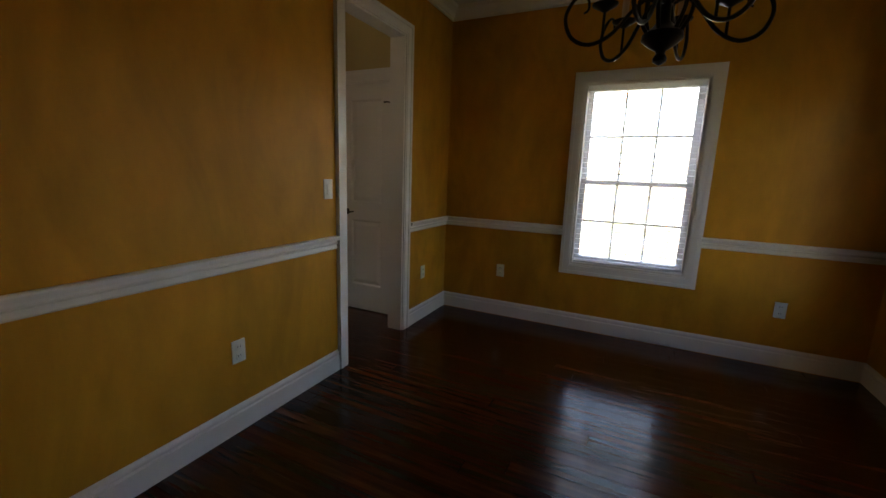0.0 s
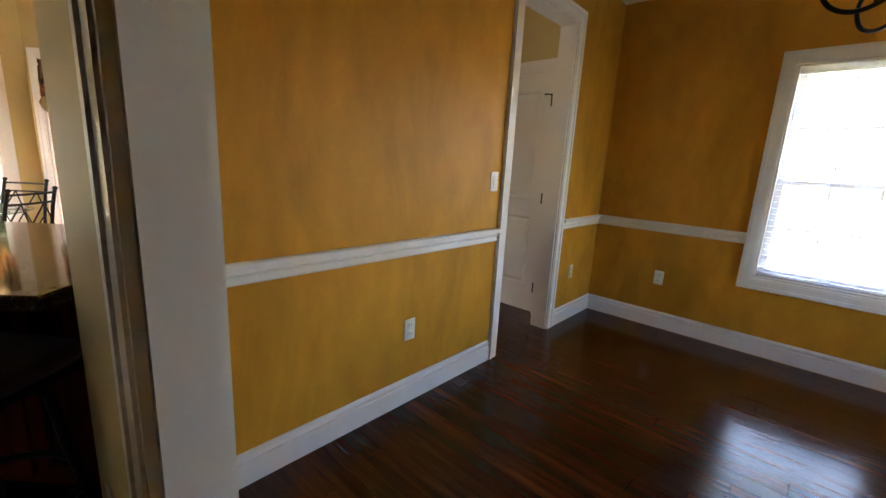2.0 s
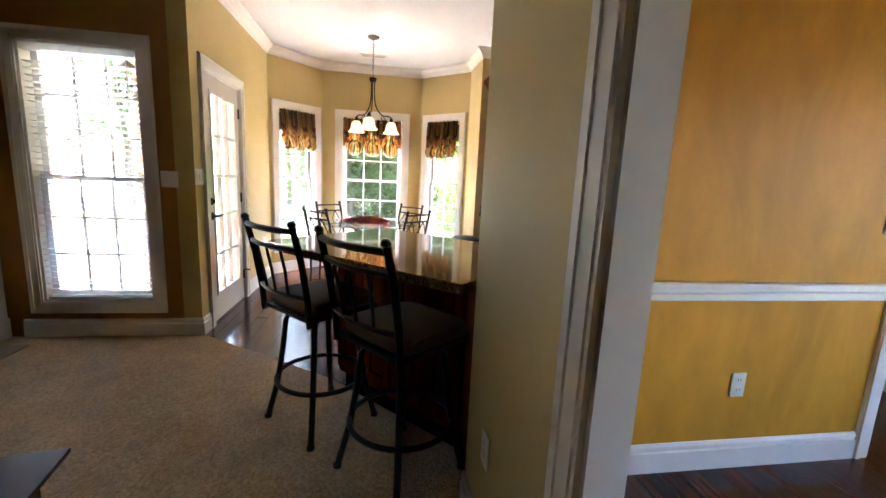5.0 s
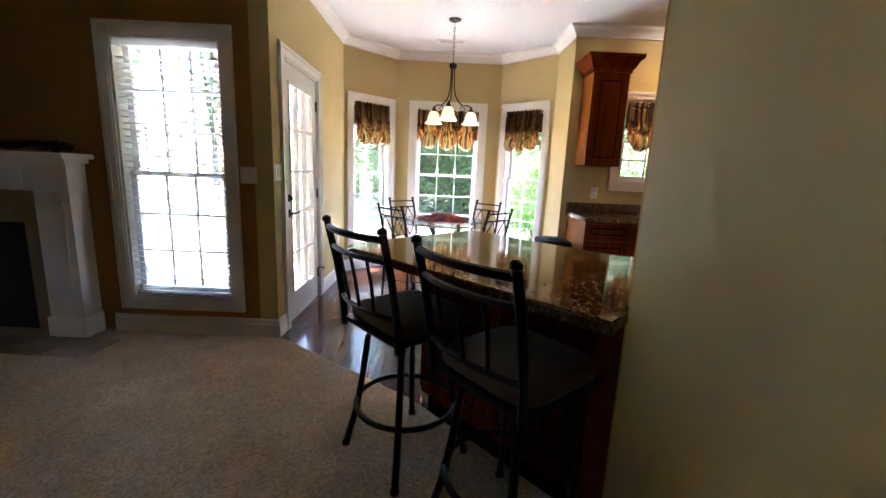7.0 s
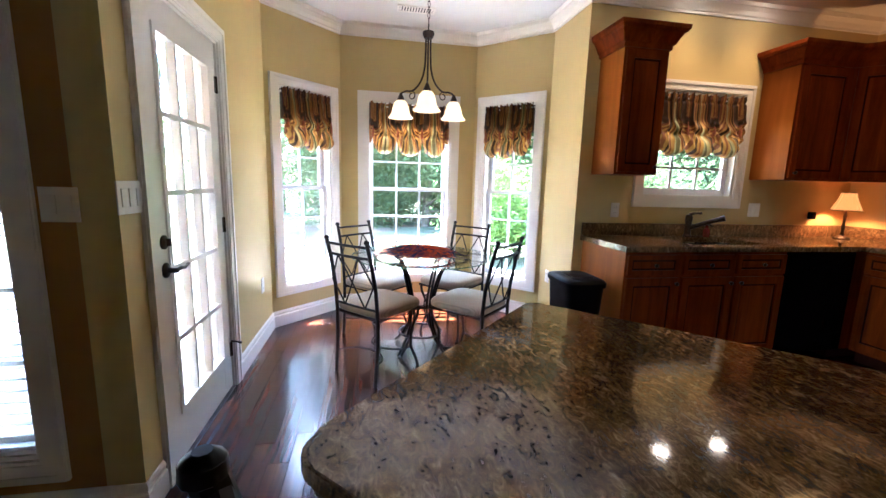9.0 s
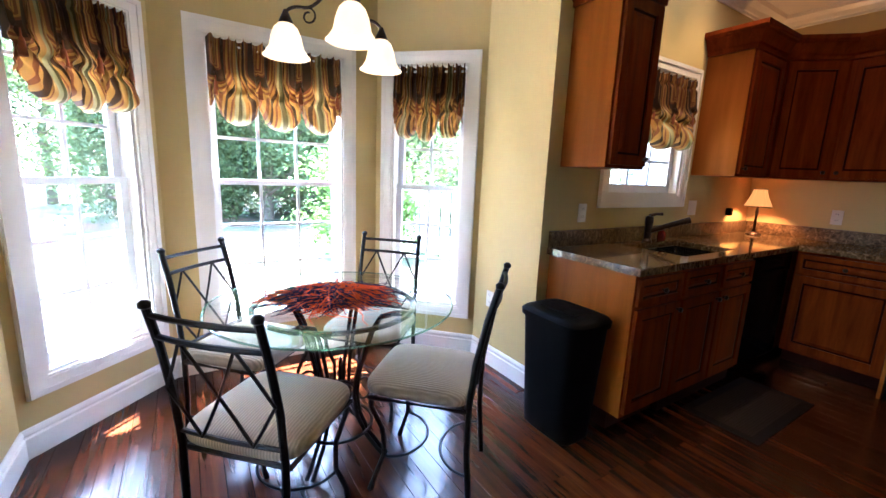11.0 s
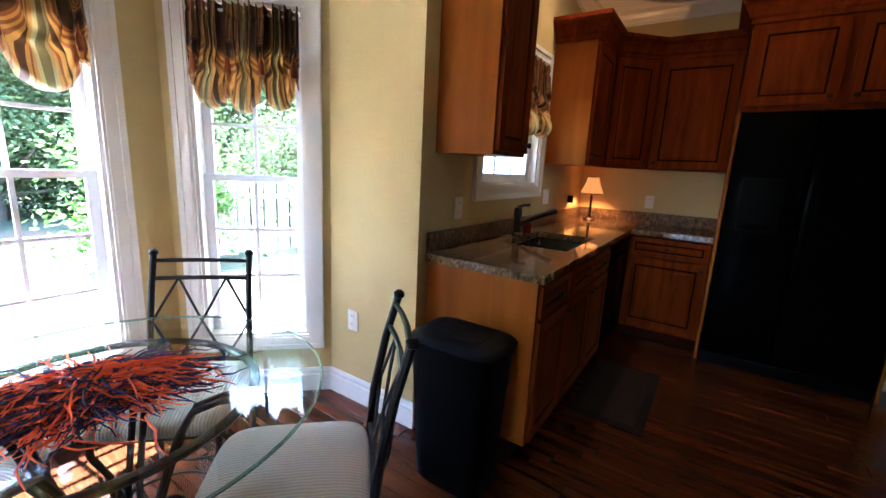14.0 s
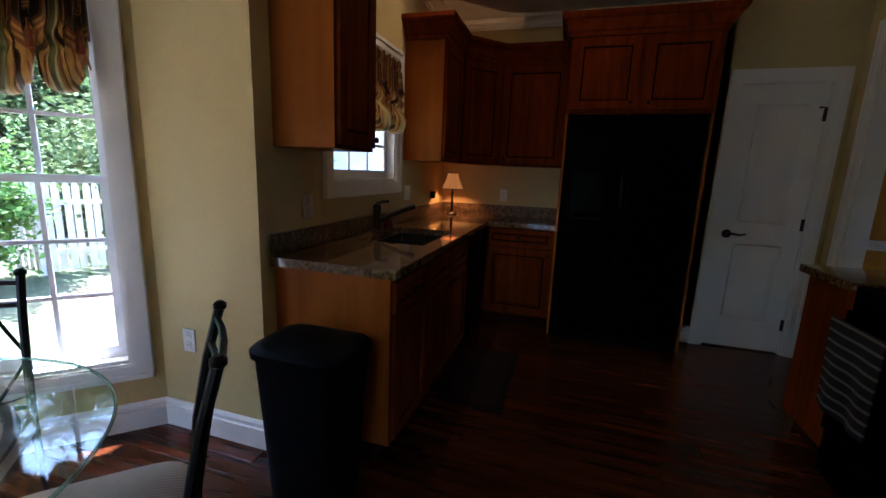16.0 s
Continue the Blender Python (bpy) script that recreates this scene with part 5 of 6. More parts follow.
def chair(m):
    """An iron dining chair, back at +y, seat reaching towards -y."""
    ch = thing("dining_chair", m, "black iron dining chair with a lattice back and beige seat", "chair", "chairs round the breakfast table")
    hw = 0.185
    post = lambda s: [(s * hw, 0.02, 0.0), (s * hw, 0.0, 0.25), (s * hw, 0.0, 0.45), (s * hw, 0.015, 0.62), (s * (hw - 0.004), 0.05, 0.80), (s * (hw - 0.006), 0.085, 0.93)]
    for s in (-1, 1):
        bm = bmesh.new()
        tube(bm, post(s), 0.0125, 8)
        lathe(bm, [(0.010, 0), (0.017, 0.006), (0.017, 0.018), (0.008, 0.026)], (s * (hw - 0.006), 0.087, 0.925), 10)
        part("back_post", bm, M_IRON, ch)
        bm = bmesh.new()
        tube(bm, [(s * 0.19, -0.40, 0.0), (s * 0.19, -0.385, 0.05), (s * 0.165, -0.35, 0.16), (s * 0.16, -0.36, 0.27), (s * 0.185, -0.40, 0.38), (s * 0.19, -0.40, 0.43)], [0.013, 0.010, 0.010, 0.010, 0.011, 0.012], 8)
        part("front_leg", bm, M_IRON, ch)

    def back(z):
        t = (z - 0.45) / 0.48
        return 0.085 * t ** 1.5
    for z in (0.905, 0.835):
        bm = bmesh.new()
        tube(bm, [(-hw + 0.006, back(z), z), (-hw / 2, back(z) + 0.012, z), (0, back(z) + 0.016, z), (hw / 2, back(z) + 0.012, z), (hw - 0.006, back(z), z)], 0.009, 6)
        part("back_rail", bm, M_IRON, ch)
    bm = bmesh.new()
    tube(bm, [(-hw, 0.004, 0.50), (0, 0.012, 0.50), (hw, 0.004, 0.50)], 0.008, 6)
    part("back_rail", bm, M_IRON, ch)
    z0, z1 = 0.50, 0.835
    for x0, a, x1, b in ((-hw, 0.66, -0.09, z1), (-hw, z1 - 0.01, 0.0, 0.66), (-hw, 0.66, 0.0, z0), (0.0, 0.66, 0.09, z1), (-0.09, z1, 0.0, 0.66), (0.0, 0.66, hw, z0 + 0.0), (0.0, 0.66, hw, z1 - 0.01), (0.09, z1, hw, 0.66), (-hw, 0.66, -0.09, z0), (hw, 0.66, 0.09, z0), (-0.09, z0, 0.0, 0.66), (0.09, z0, 0.0, 0.66)):
        if (x0, a, x1, b) in ((-hw, z1 - 0.01, 0.0, 0.66), (-hw, 0.66, 0.0, z0), (0.0, 0.66, hw, z0 + 0.0), (0.0, 0.66, hw, z1 - 0.01)):
            continue
        bm = bmesh.new()
        tube(bm, [(x0, back(a) + 0.012, a), ((x0 + x1) / 2, back((a + b) / 2) + 0.012, (a + b) / 2), (x1, back(b) + 0.012, b)], 0.0055, 6)
        part("lattice_bar", bm, M_IRON, ch)
    bm = bmesh.new()
    tube(bm, [(-0.195, -0.012, 0.432), (0.195, -0.012, 0.432), (0.205, -0.40, 0.432), (-0.205, -0.40, 0.432)], 0.011, 6, True)
    part("seat_frame", bm, M_IRON, ch)
    bm = bmesh.new()
    cushion(bm, 0.218, 0.22, -0.216, 0.443, 0.492, 0.032)
    part("seat_cushion", bm, M_SEAT, ch, "beige ribbed cloth cushion", 60)
    bm = bmesh.new()
    tube(bm, [(-0.187, 0.01, 0.15)] + [(0.187 * math.sin(radians(a_)), 0.01 - 0.15 * math.cos(radians(a_)), 0.15) for a_ in range(-80, 81, 10)] + [(0.187, 0.01, 0.15)], 0.0065, 6)
    part("stretcher", bm, M_IRON, ch)
    bm = bmesh.new()
    tube(bm, [(-0.165, -0.35, 0.16)] + [(0.165 * math.sin(radians(a_)), -0.36 + 0.15 * math.cos(radians(a_)), 0.15) for a_ in range(-80, 81, 10)] + [(0.165, -0.35, 0.16)], 0.0065, 6)
    part("stretcher", bm, M_IRON, ch)
    return ch


def chair_pose(x, y, turn):
    return pose(x, y, 0, 0, 0, turn)


c1 = chair(chair_pose(-2.775, -1.245, -135))
copy_thing(c1, chair_pose(-2.765, -0.315, -45))
copy_thing(c1, chair_pose(-3.72, -0.31, 45))
copy_thing(c1, chair_pose(-3.72, -1.24, 135))

# centrepiece of dyed twigs
cp = thing("twig_centrepiece", (-3.19, -0.80, 0.751), "flat bundle of orange and dark purple dyed twigs", "centrepiece")
rt = random.Random(5)
for nm, mat, cnt in (("orange_twig", M_TWIG_O, 560), ("purple_twig", M_TWIG_P, 480)):
    bm = bmesh.new()
    for i in range(cnt):
        u, v = rt.gauss(0, 0.076), rt.gauss(0, 0.05)
        a = rt.gauss(0, 0.45) + rt.choice((0, math.pi))
        if abs(u) < 0.05 and rt.random() < 0.4:
            a += rt.choice((-1, 1)) * rt.uniform(0.6, 1.5)
        L = rt.uniform(0.09, 0.19)
        h = 0.01 + rt.uniform(0.0, 0.075) * max(0.1, 1 - (u / 0.27) ** 2 - (v / 0.16) ** 2)
        pts = []
        for k in range(7):
            t = k / 6
            pts.append((u, v, max(0.004, h - 0.02 * t * t + 0.006 * rt.uniform(-1, 1))))
            a += rt.uniform(-0.42, 0.42)
            u += L / 6 * math.cos(a)
            v += L / 6 * math.sin(a)
        ca, sa = math.cos(radians(70)), math.sin(radians(70))
        pts = [(p * ca - q * sa, p * sa + q * ca, z) for p, q, z in pts]
        tube(bm, pts, [0.0022, 0.0027, 0.0027, 0.0025, 0.0023, 0.0018, 0.0012], 4)
    tagged(part(nm, bm, mat, cp, nm.split("_")[0] + " dyed twigs"), kind="stuff")


# ---- bar stools ----
def stool(m):
    """A swivel counter stool, back at +y."""
    st = thing("bar_stool", m, "black iron counter stool with a slatted back and brown seat", "stool", "stools at the bar")
    for q in range(4):
        a = radians(45 + 90 * q)
        c, s = math.cos(a), math.sin(a)
        bm = bmesh.new()
        tube(bm, [(0.10 * c, 0.10 * s, 0.575), (0.155 * c, 0.155 * s, 0.57), (0.175 * c, 0.175 * s, 0.545), (0.195 * c, 0.195 * s, 0.38), (0.225 * c, 0.225 * s, 0.20), (0.275 * c, 0.275 * s, 0.012)], 0.0145, 8)
        lathe(bm, [(0.015, 0), (0.019, 0.004), (0.019, 0.02), (0.014, 0.024)], (0.275 * c, 0.275 * s, 0.0), 10)
        part("leg", bm, M_IRON, st)
    bm = bmesh.new()
    tube(bm, [(0.222 * math.cos(2 * math.pi * i / 40), 0.222 * math.sin(2 * math.pi * i / 40), 0.25) for i in range(40)], 0.012, 8, True)
    part("foot_ring", bm, M_IRON, st)
    bm = bmesh.new()
    lathe(bm, [(0.11, 0.57), (0.12, 0.58), (0.12, 0.592), (0.06, 0.60), (0.06, 0.618)], sides=24)
    part("swivel", bm, M_IRON, st)
    bm = bmesh.new()
    box(bm, -0.2, -0.2, 0.615, 0.2, 0.2, 0.64, 0.008)
    part("seat_frame", bm, M_IRON, st)
    bm = bmesh.new()
    cushion(bm, 0.207, 0.202, -0.01, 0.641, 0.69, 0.022)
    part("seat_cushion", bm, M_STOOLSEAT, st, "dark brown padded seat", 60)
    for s in (-1, 1):
        bm = bmesh.new()
        tube(bm, [(s * 0.195, 0.195, 0.60), (s * 0.198, 0.205, 0.72), (s * 0.20, 0.235, 0.90), (s * 0.20, 0.275, 1.06)], 0.016, 8, False, 0.8)
        lathe(bm, [(0.014, 0), (0.019, 0.004), (0.018, 0.018), (0.008, 0.026)], (s * 0.20, 0.277, 1.055), 10)
        part("back_post", bm, M_IRON, st)
    by = lambda z: 0.205 + 0.07 * ((z - 0.72) / 0.34) ** 1.3 if z > 0.72 else 0.205
    for z, r in ((1.035, 0.014), (0.955, 0.011), (0.735, 0.011)):
        bm = bmesh.new()
        tube(bm, [(0.2 * u, by(z) + 0.035 * (1 - u * u), z) for u in (-1, -0.6, -0.2, 0.2, 0.6, 1)], r, 8)
        part("back_rail", bm, M_IRON, st)
    for x in (-0.10, 0.0, 0.10):
        bm = bmesh.new()
        b = 0.035 * (1 - (x / 0.2) ** 2)
        tube(bm, [(x * 0.9, by(0.735) + b, 0.735), (x, by(0.85) + b, 0.85), (x, by(0.955) + b, 0.955)], 0.0075, 6)
        part("back_slat", bm, M_IRON, st)
    return st


s1 = stool(pose(-0.555, -0.948, 0, 0, 0, -138))
copy_thing(s1, pose(-0.125, -0.555, 0, 0, 0, -141))

# ---- light fittings ----
ck = thing("kitchen_chandelier", (-3.19, -0.76, 2.74), "bronze three-light chandelier with lit bell glass shades", "chandelier")
bm = bmesh.new()
lathe(bm, [(0.062, 0), (0.06, -0.012), (0.03, -0.024), (0.012, -0.03), (0.004, -0.034)], sides=24)
part("canopy", bm, M_BRONZE, ck)
for i in range(9):
    bm = bmesh.new()
    zc = -0.055 - i * 0.036
    n = 12
    pts = [(0.008 * math.cos(2 * math.pi * k / n), 0, zc + 0.022 * math.sin(2 * math.pi * k / n)) for k in range(n)]
    if i % 2:
        pts = [(y, x, z) for x, y, z in pts]
    tube(bm, pts, 0.0025, 5, True)
    part("chain_link", bm, M_BRONZE, ck)
bm = bmesh.new()
tube(bm, [(0.018 * math.cos(2 * math.pi * k / 16), 0, -0.375 + 0.018 * math.sin(2 * math.pi * k / 16)) for k in range(16)], 0.003, 6, True)
lathe(bm, [(0.006, -0.395), (0.012, -0.405), (0.038, -0.412), (0.042, -0.425), (0.036, -0.44), (0.03, -0.455), (0.004, -0.46)], sides=20)
part("hub", bm, M_BRONZE, ck)
for q in range(3):
    a = radians(-8 + 120 * q)
    c, s = math.cos(a), math.sin(a)
    R = lambda r, z: (r * c, r * s, z)
    bm = bmesh.new()
    bent(bm, [R(0.018, -0.45), R(0.02, -0.56), R(0.028, -0.66), R(0.06, -0.74), R(0.12, -0.79), R(0.18, -0.79), R(0.215, -0.80), R(0.225, -0.815)], 0.0065, 8)
    arm = part("arm", bm, M_BRONZE, ck)
    bm = bmesh.new()
    tube(bm, [R(0.13 + 0.035 * math.cos(radians(t)) * (1 - t / 800), -0.825 + 0.035 * math.sin(radians(t)) * (1 - t / 800)) for t in range(90, 470, 25)], 0.004, 6)
    part("scroll", bm, M_BRONZE, arm)
    bm = bmesh.new()
    lathe(bm, [(0.008, -0.80), (0.014, -0.815), (0.028, -0.845), (0.030, -0.855), (0.005, -0.858)], R(0.225, 0), 16)
    part("shade_holder", bm, M_BRONZE, arm)
    bm = bmesh.new()
    lathe(bm, [(0.026, -0.85), (0.045, -0.868), (0.058, -0.90), (0.066, -0.94), (0.082, -0.965), (0.092, -0.975), (0.088, -0.977), (0.06, -0.94), (0.03, -0.875), (0.002, -0.87)], R(0.225, 0), 28)
    part("shade", bm, M_SHADE, arm, "lit frosted amber-white bell glass")

cd = thing("dining_chandelier", (1.69, 1.60, 2.74), "black iron scrolled chandelier with candle lights", "chandelier")
bm = bmesh.new()
lathe(bm, [(0.065, 0), (0.06, -0.015), (0.02, -0.03), (0.004, -0.035)], sides=24)
part("canopy", bm, M_IRON, cd)
for i in range(11):
    bm = bmesh.new()
    zc = -0.055 - i * 0.036
    pts = [(0.009 * math.cos(2 * math.pi * k / 12), 0, zc + 0.023 * math.sin(2 * math.pi * k / 12)) for k in range(12)]
    if i % 2:
        pts = [(y, x, z) for x, y, z in pts]
    tube(bm, pts, 0.003, 5, True)
    part("chain_link", bm, M_IRON, cd)
bm = bmesh.new()
lathe(bm, [(0.006, -0.45), (0.02, -0.47), (0.018, -0.52), (0.03, -0.54), (0.024, -0.60), (0.017, -0.74), (0.022, -0.84), (0.045, -0.865), (0.072, -0.885), (0.075, -0.905), (0.045, -0.93), (0.02, -0.945), (0.016, -0.955), (0.026, -0.972), (0.024, -0.985), (0.004, -0.998)], sides=20)
part("column", bm, M_IRON, cd)
for q in range(6):
    a = radians(14 + 60 * q)
    c, s = math.cos(a), math.sin(a)
    R = lambda r, z: (0.86 * r * c, 0.86 * r * s, z)
    bm = bmesh.new()
    bent(bm, [R(0.03, -0.78), R(0.08, -0.76), R(0.14, -0.80), R(0.22, -0.88), R(0.31, -0.915), R(0.39, -0.89), R(0.425, -0.82), R(0.40, -0.76), R(0.36, -0.735), R(0.33, -0.75), R(0.325, -0.785), R(0.345, -0.80)], [0.006, 0.007, 0.0075, 0.008, 0.008, 0.008, 0.0075, 0.007, 0.006, 0.0055, 0.005, 0.004], 8)
    arm = part("arm", bm, M_IRON, cd)
    bm = bmesh.new()
    bent(bm, [R(0.035, -0.90), R(0.075, -0.87), R(0.11, -0.80), R(0.10, -0.72), R(0.06, -0.70), R(0.045, -0.73), R(0.065, -0.745)], [0.008, 0.008, 0.008, 0.007, 0.006, 0.005, 0.004], 7)
    part("scroll", bm, M_IRON, arm)
    bm = bmesh.new()
    lathe(bm, [(0.006, -0.80), (0.02, -0.79), (0.047, -0.775), (0.05, -0.77), (0.012, -0.768)], R(0.255, 0), 16)
    tube(bm, [R(0.255, -0.90), R(0.255, -0.80)], 0.006, 6)
    part("drip_pan", bm, M_IRON, arm)
    bm = bmesh.new()
    lathe(bm, [(0.013, -0.768), (0.0135, -0.70), (0.012, -0.665), (0.003, -0.663)], R(0.255, 0), 12)
    part("candle_sleeve", bm, M_CANDLE, arm, "ivory candle sleeve")

for cx, cy in CANS:
    dl = thing("downlight", (cx, cy, 2.74), "round recessed ceiling downlight, lit", "downlight", "recessed downlights")
    bm = bmesh.new()
    lathe(bm, [(0.062, -0.001), (0.062, -0.006), (0.09, -0.004), (0.092, -0.0005)], sides=28)
    part("trim_ring", bm, M_WHITE, dl)
    bm = bmesh.new()
    lathe(bm, [(0.001, -0.0065), (0.06, -0.0065), (0.06, -0.008), (0.03, -0.014), (0.001, -0.016)], sides=24)
    part("lens", bm, M_CAN, dl, "glowing lens")

dm = thing("dome_light", (-2.11, 1.76, CEIL), "lit amber glass dome light with a bronze finial", "ceiling light")
bm = bmesh.new()
lathe(bm, [(0.02, -0.001), (0.165, -0.001), (0.172, -0.012), (0.160, -0.030), (0.150, -0.034)], sides=36)
part("pan", bm, M_BRONZE, dm)
bm = bmesh.new()
lathe(bm, [(0.158, -0.032), (0.160, -0.040), (0.148, -0.070), (0.115, -0.100), (0.065, -0.120), (0.012, -0.127)], sides=36)
part("bowl", bm, M_DOME, dm, "glowing alabaster glass bowl")
bm = bmesh.new()
lathe(bm, [(0.010, -0.1275), (0.017, -0.132), (0.014, -0.140), (0.006, -0.146), (0.009, -0.154), (0.002, -0.162)], sides=14)
part("finial", bm, M_BRONZE, dm)

tl = thing("table_lamp", (-3.03, 2.86, 0.915), "small lit table lamp on the granite counter", "lamp")
bm = bmesh.new()
lathe(bm, [(0.055, 0), (0.057, 0.008), (0.045, 0.016), (0.018, 0.03), (0.010, 0.06), (0.014, 0.10), (0.009, 0.14), (0.013, 0.2), (0.008, 0.23), (0.006, 0.29), (0.002, 0.3)], sides=20)
part("stem", bm, M_BRONZE, tl)
bm = bmesh.new()
prof = [(0.10, 0.245), (0.088, 0.275), (0.068, 0.32), (0.052, 0.365), (0.047, 0.395)]
rings = []
for r, z in prof:
    rings.append([bm.verts.new(((r + 0.004 * math.cos(8 * t)) * math.cos(t), (r + 0.004 * math.cos(8 * t)) * math.sin(t), z)) for t in [2 * math.pi * k / 48 for k in range(48)]])
for a, b in zip(rings, rings[1:]):
    for k in range(48):
        bm.faces.new((a[k], a[(k + 1) % 48], b[(k + 1) % 48], b[k]))
part("shade", bm, M_LSHADE, tl, "glowing amber cloth shade")
for z, r in ((0.246, 0.103), (0.394, 0.05)):
    bm = bmesh.new()
    tube(bm, [(r * math.cos(t), r * math.sin(t), z) for t in [2 * math.pi * k / 32 for k in range(32)]], 0.0035, 6, True)
    part("shade_trim", bm, M_BRONZE, tl)

vt = thing("ceiling_vent", (-3.89, -0.775, 2.739), "white slatted ceiling air vent", "vent")
bm = bmesh.new()
for p in ((-0.065, -0.16, 0.065, -0.14), (-0.065, 0.14, 0.065, 0.16), (-0.065, -0.14, -0.05, 0.14), (0.05, -0.14, 0.065, 0.14)):
    box(bm, p[0], p[1], -0.008, p[2], p[3], 0.0)
part("frame", bm, M_WHITE, vt, "", None)
# Flat dark sheet in place of the shaded duct behind the slats.
bm = bmesh.new()
box(bm, -0.05, -0.14, -0.002, 0.05, 0.14, -0.001)
part("duct_shade_sheet", bm, M_OPENING_SHADE, vt, "", None)
for i in range(12):
    bm = bmesh.new()
    y = -0.13 + i * 0.0236
    box(bm, -0.05, y - 0.007, -0.0055, 0.05, y + 0.007, -0.0035)
    part("slat", bm, M_WHITE, vt, "", None)


# ---- plates on the walls ----
def plate(x, y, z, facing, kind, label, wide=0.072):
    """An outlet or switch plate on a wall; facing: the way it looks, in degrees from +x."""
    th = thing("outlet" if kind == "outlet" else "light_switch", pose(x, y, z, 0, 0, facing - 90 + 180), label, "outlet" if kind == "outlet" else "switch", "wall plates")
    bm = bmesh.new()
    box(bm, -wide / 2, -0.006, -0.058, wide / 2, 0.0, 0.058, 0.003)
    part("plate", bm, M_PLATE, th)
    if kind == "outlet":
        for dz in (-0.024, 0.024):
            bm = bmesh.new()
            box(bm, -0.017, -0.0085, dz - 0.017, 0.017, -0.006, dz + 0.017, 0.002)
            so = part("socket", bm, M_PLATE, th)
            # Slots are thin dark bars, their inner shade put into the colour.
            for dx in (-0.007, 0.007):
                bm = bmesh.new()
                box(bm, dx - 0.0013, -0.0088, dz - 0.004, dx + 0.0013, -0.0084, dz + 0.008)
                part("slot", bm, M_OPENING_SHADE, so, "", None)
    else:
        n = max(1, round(wide / 0.05) - 0) if wide > 0.08 else 1
        for i in range(n):
            x_ = (i - (n - 1) / 2) * 0.046
            bm = bmesh.new()
            box(bm, x_ - 0.016, -0.010, -0.032, x_ + 0.016, -0.006, 0.032, 0.002)
            part("rocker", bm, M_PLATE, th)
    return th


plate(0.001, 0.968, 0.415, 0, "outlet", "ivory outlet low on the gold dining wall")
plate(0.001, 1.622, 1.185, 0, "switch", "ivory light switch beside the cased opening")
plate(0.001, 2.83, 0.43, 0, "outlet", "ivory outlet low on the gold dining wall")
plate(0.58, Y_DIN - 0.001, 0.43, -90, "outlet", "tan outlet below the chair rail")
plate(2.67, Y_DIN - 0.001, 0.42, -90, "outlet", "tan outlet below the chair rail")
plate(-3.63, Y_BAYR - 0.001, 0.475, -90, "outlet", "ivory outlet on the side wall of the bay")
plate(X_SINK + 0.001, 0.79, 1.12, 0, "outlet", "ivory outlet above the granite backsplash")
plate(X_SINK + 0.001, 2.11, 1.14, 0, "switch", "ivory switch beside the sink window", 0.115)
plate(-2.57, Y_BACK - 0.001, 1.11, -90, "outlet", "ivory outlet above the counter")
plate(-1.82, Y_DOOR + 0.001, 1.215, 90, "switch", "ivory triple switch beside the porch door", 0.16)
plate(X_LIV + 0.001, -2.17, 1.19, 0, "switch", "ivory switch beside the living room window", 0.115)
plate(0.35, -0.311, 0.42, -90, "outlet", "ivory outlet low on the foyer wall")
plate(XB + 0.30, Y_DOOR + 0.001, 0.46, 90, "outlet", "ivory outlet beside the bay")
pl = thing("plug_adapter", (X_SINK + 0.022, 2.70, 1.10), "dark plug-in freshener on the kitchen wall", "plug")
bm = bmesh.new()
box(bm, -0.02, -0.022, -0.03, 0.025, 0.022, 0.035, 0.008)
part("body", bm, M_PLASTIC, pl)

# ---- bin, mat, towel ----
bn = thing("waste_bin", (-2.84, 0.30, 0), "tall black plastic waste bin with a swing lid", "bin")


def ring_at(bm, hx, hy, z, n=40, p=5.0):
    out = []
    for k in range(n):
        t = 2 * math.pi * k / n
        c, s = math.cos(t), math.sin(t)
        out.append(bm.verts.new((hx * math.copysign(abs(c) ** (2 / p), c), hy * math.copysign(abs(s) ** (2 / p), s), z)))
    return out


def loft(bm, rows):
    rs = [ring_at(bm, *r) for r in rows]
    for a, b in zip(rs, rs[1:]):
        n = len(a)
        for k in range(n):
            bm.faces.new((a[k], a[(k + 1) % n], b[(k + 1) % n], b[k]))
    bm.faces.new(rs[0][::-1])
    bm.faces.new(rs[-1])


bm = bmesh.new()
loft(bm, [(0.15, 0.10, 0.0), (0.158, 0.108, 0.012), (0.175, 0.125, 0.35), (0.19, 0.14, 0.615)])
part("body", bm, M_PLASTIC, bn)
bm = bmesh.new()
loft(bm, [(0.19, 0.14, 0.616), (0.203, 0.152, 0.618), (0.205, 0.154, 0.645), (0.19, 0.142, 0.66), (0.15, 0.11, 0.668), (0.10, 0.07, 0.67)])
lid = part("lid", bm, M_PLASTIC, bn)
bm = bmesh.new()
box(bm, -0.11, -0.07, 0.670, 0.11, 0.07, 0.676, 0.002)
part("flap", bm, M_PLASTIC, lid)

mt = thing("floor_mat", (-2.40, 1.52, 0.0), "tan kitchen mat with a dark border on the floor", "mat")
bm = bmesh.new()
box(bm, -0.20, -0.40, 0.001, 0.20, 0.40, 0.008, 0.003)
part("border", bm, M_MATEDGE, mt)
bm = bmesh.new()
box(bm, -0.15, -0.35, 0.0082, 0.15, 0.35, 0.010)
part("field", bm, M_MAT, mt)

tw = thing("towel", (-0.805, 0.98, 0.56), "dark dish towel with pale stripes on the oven handle", "towel")


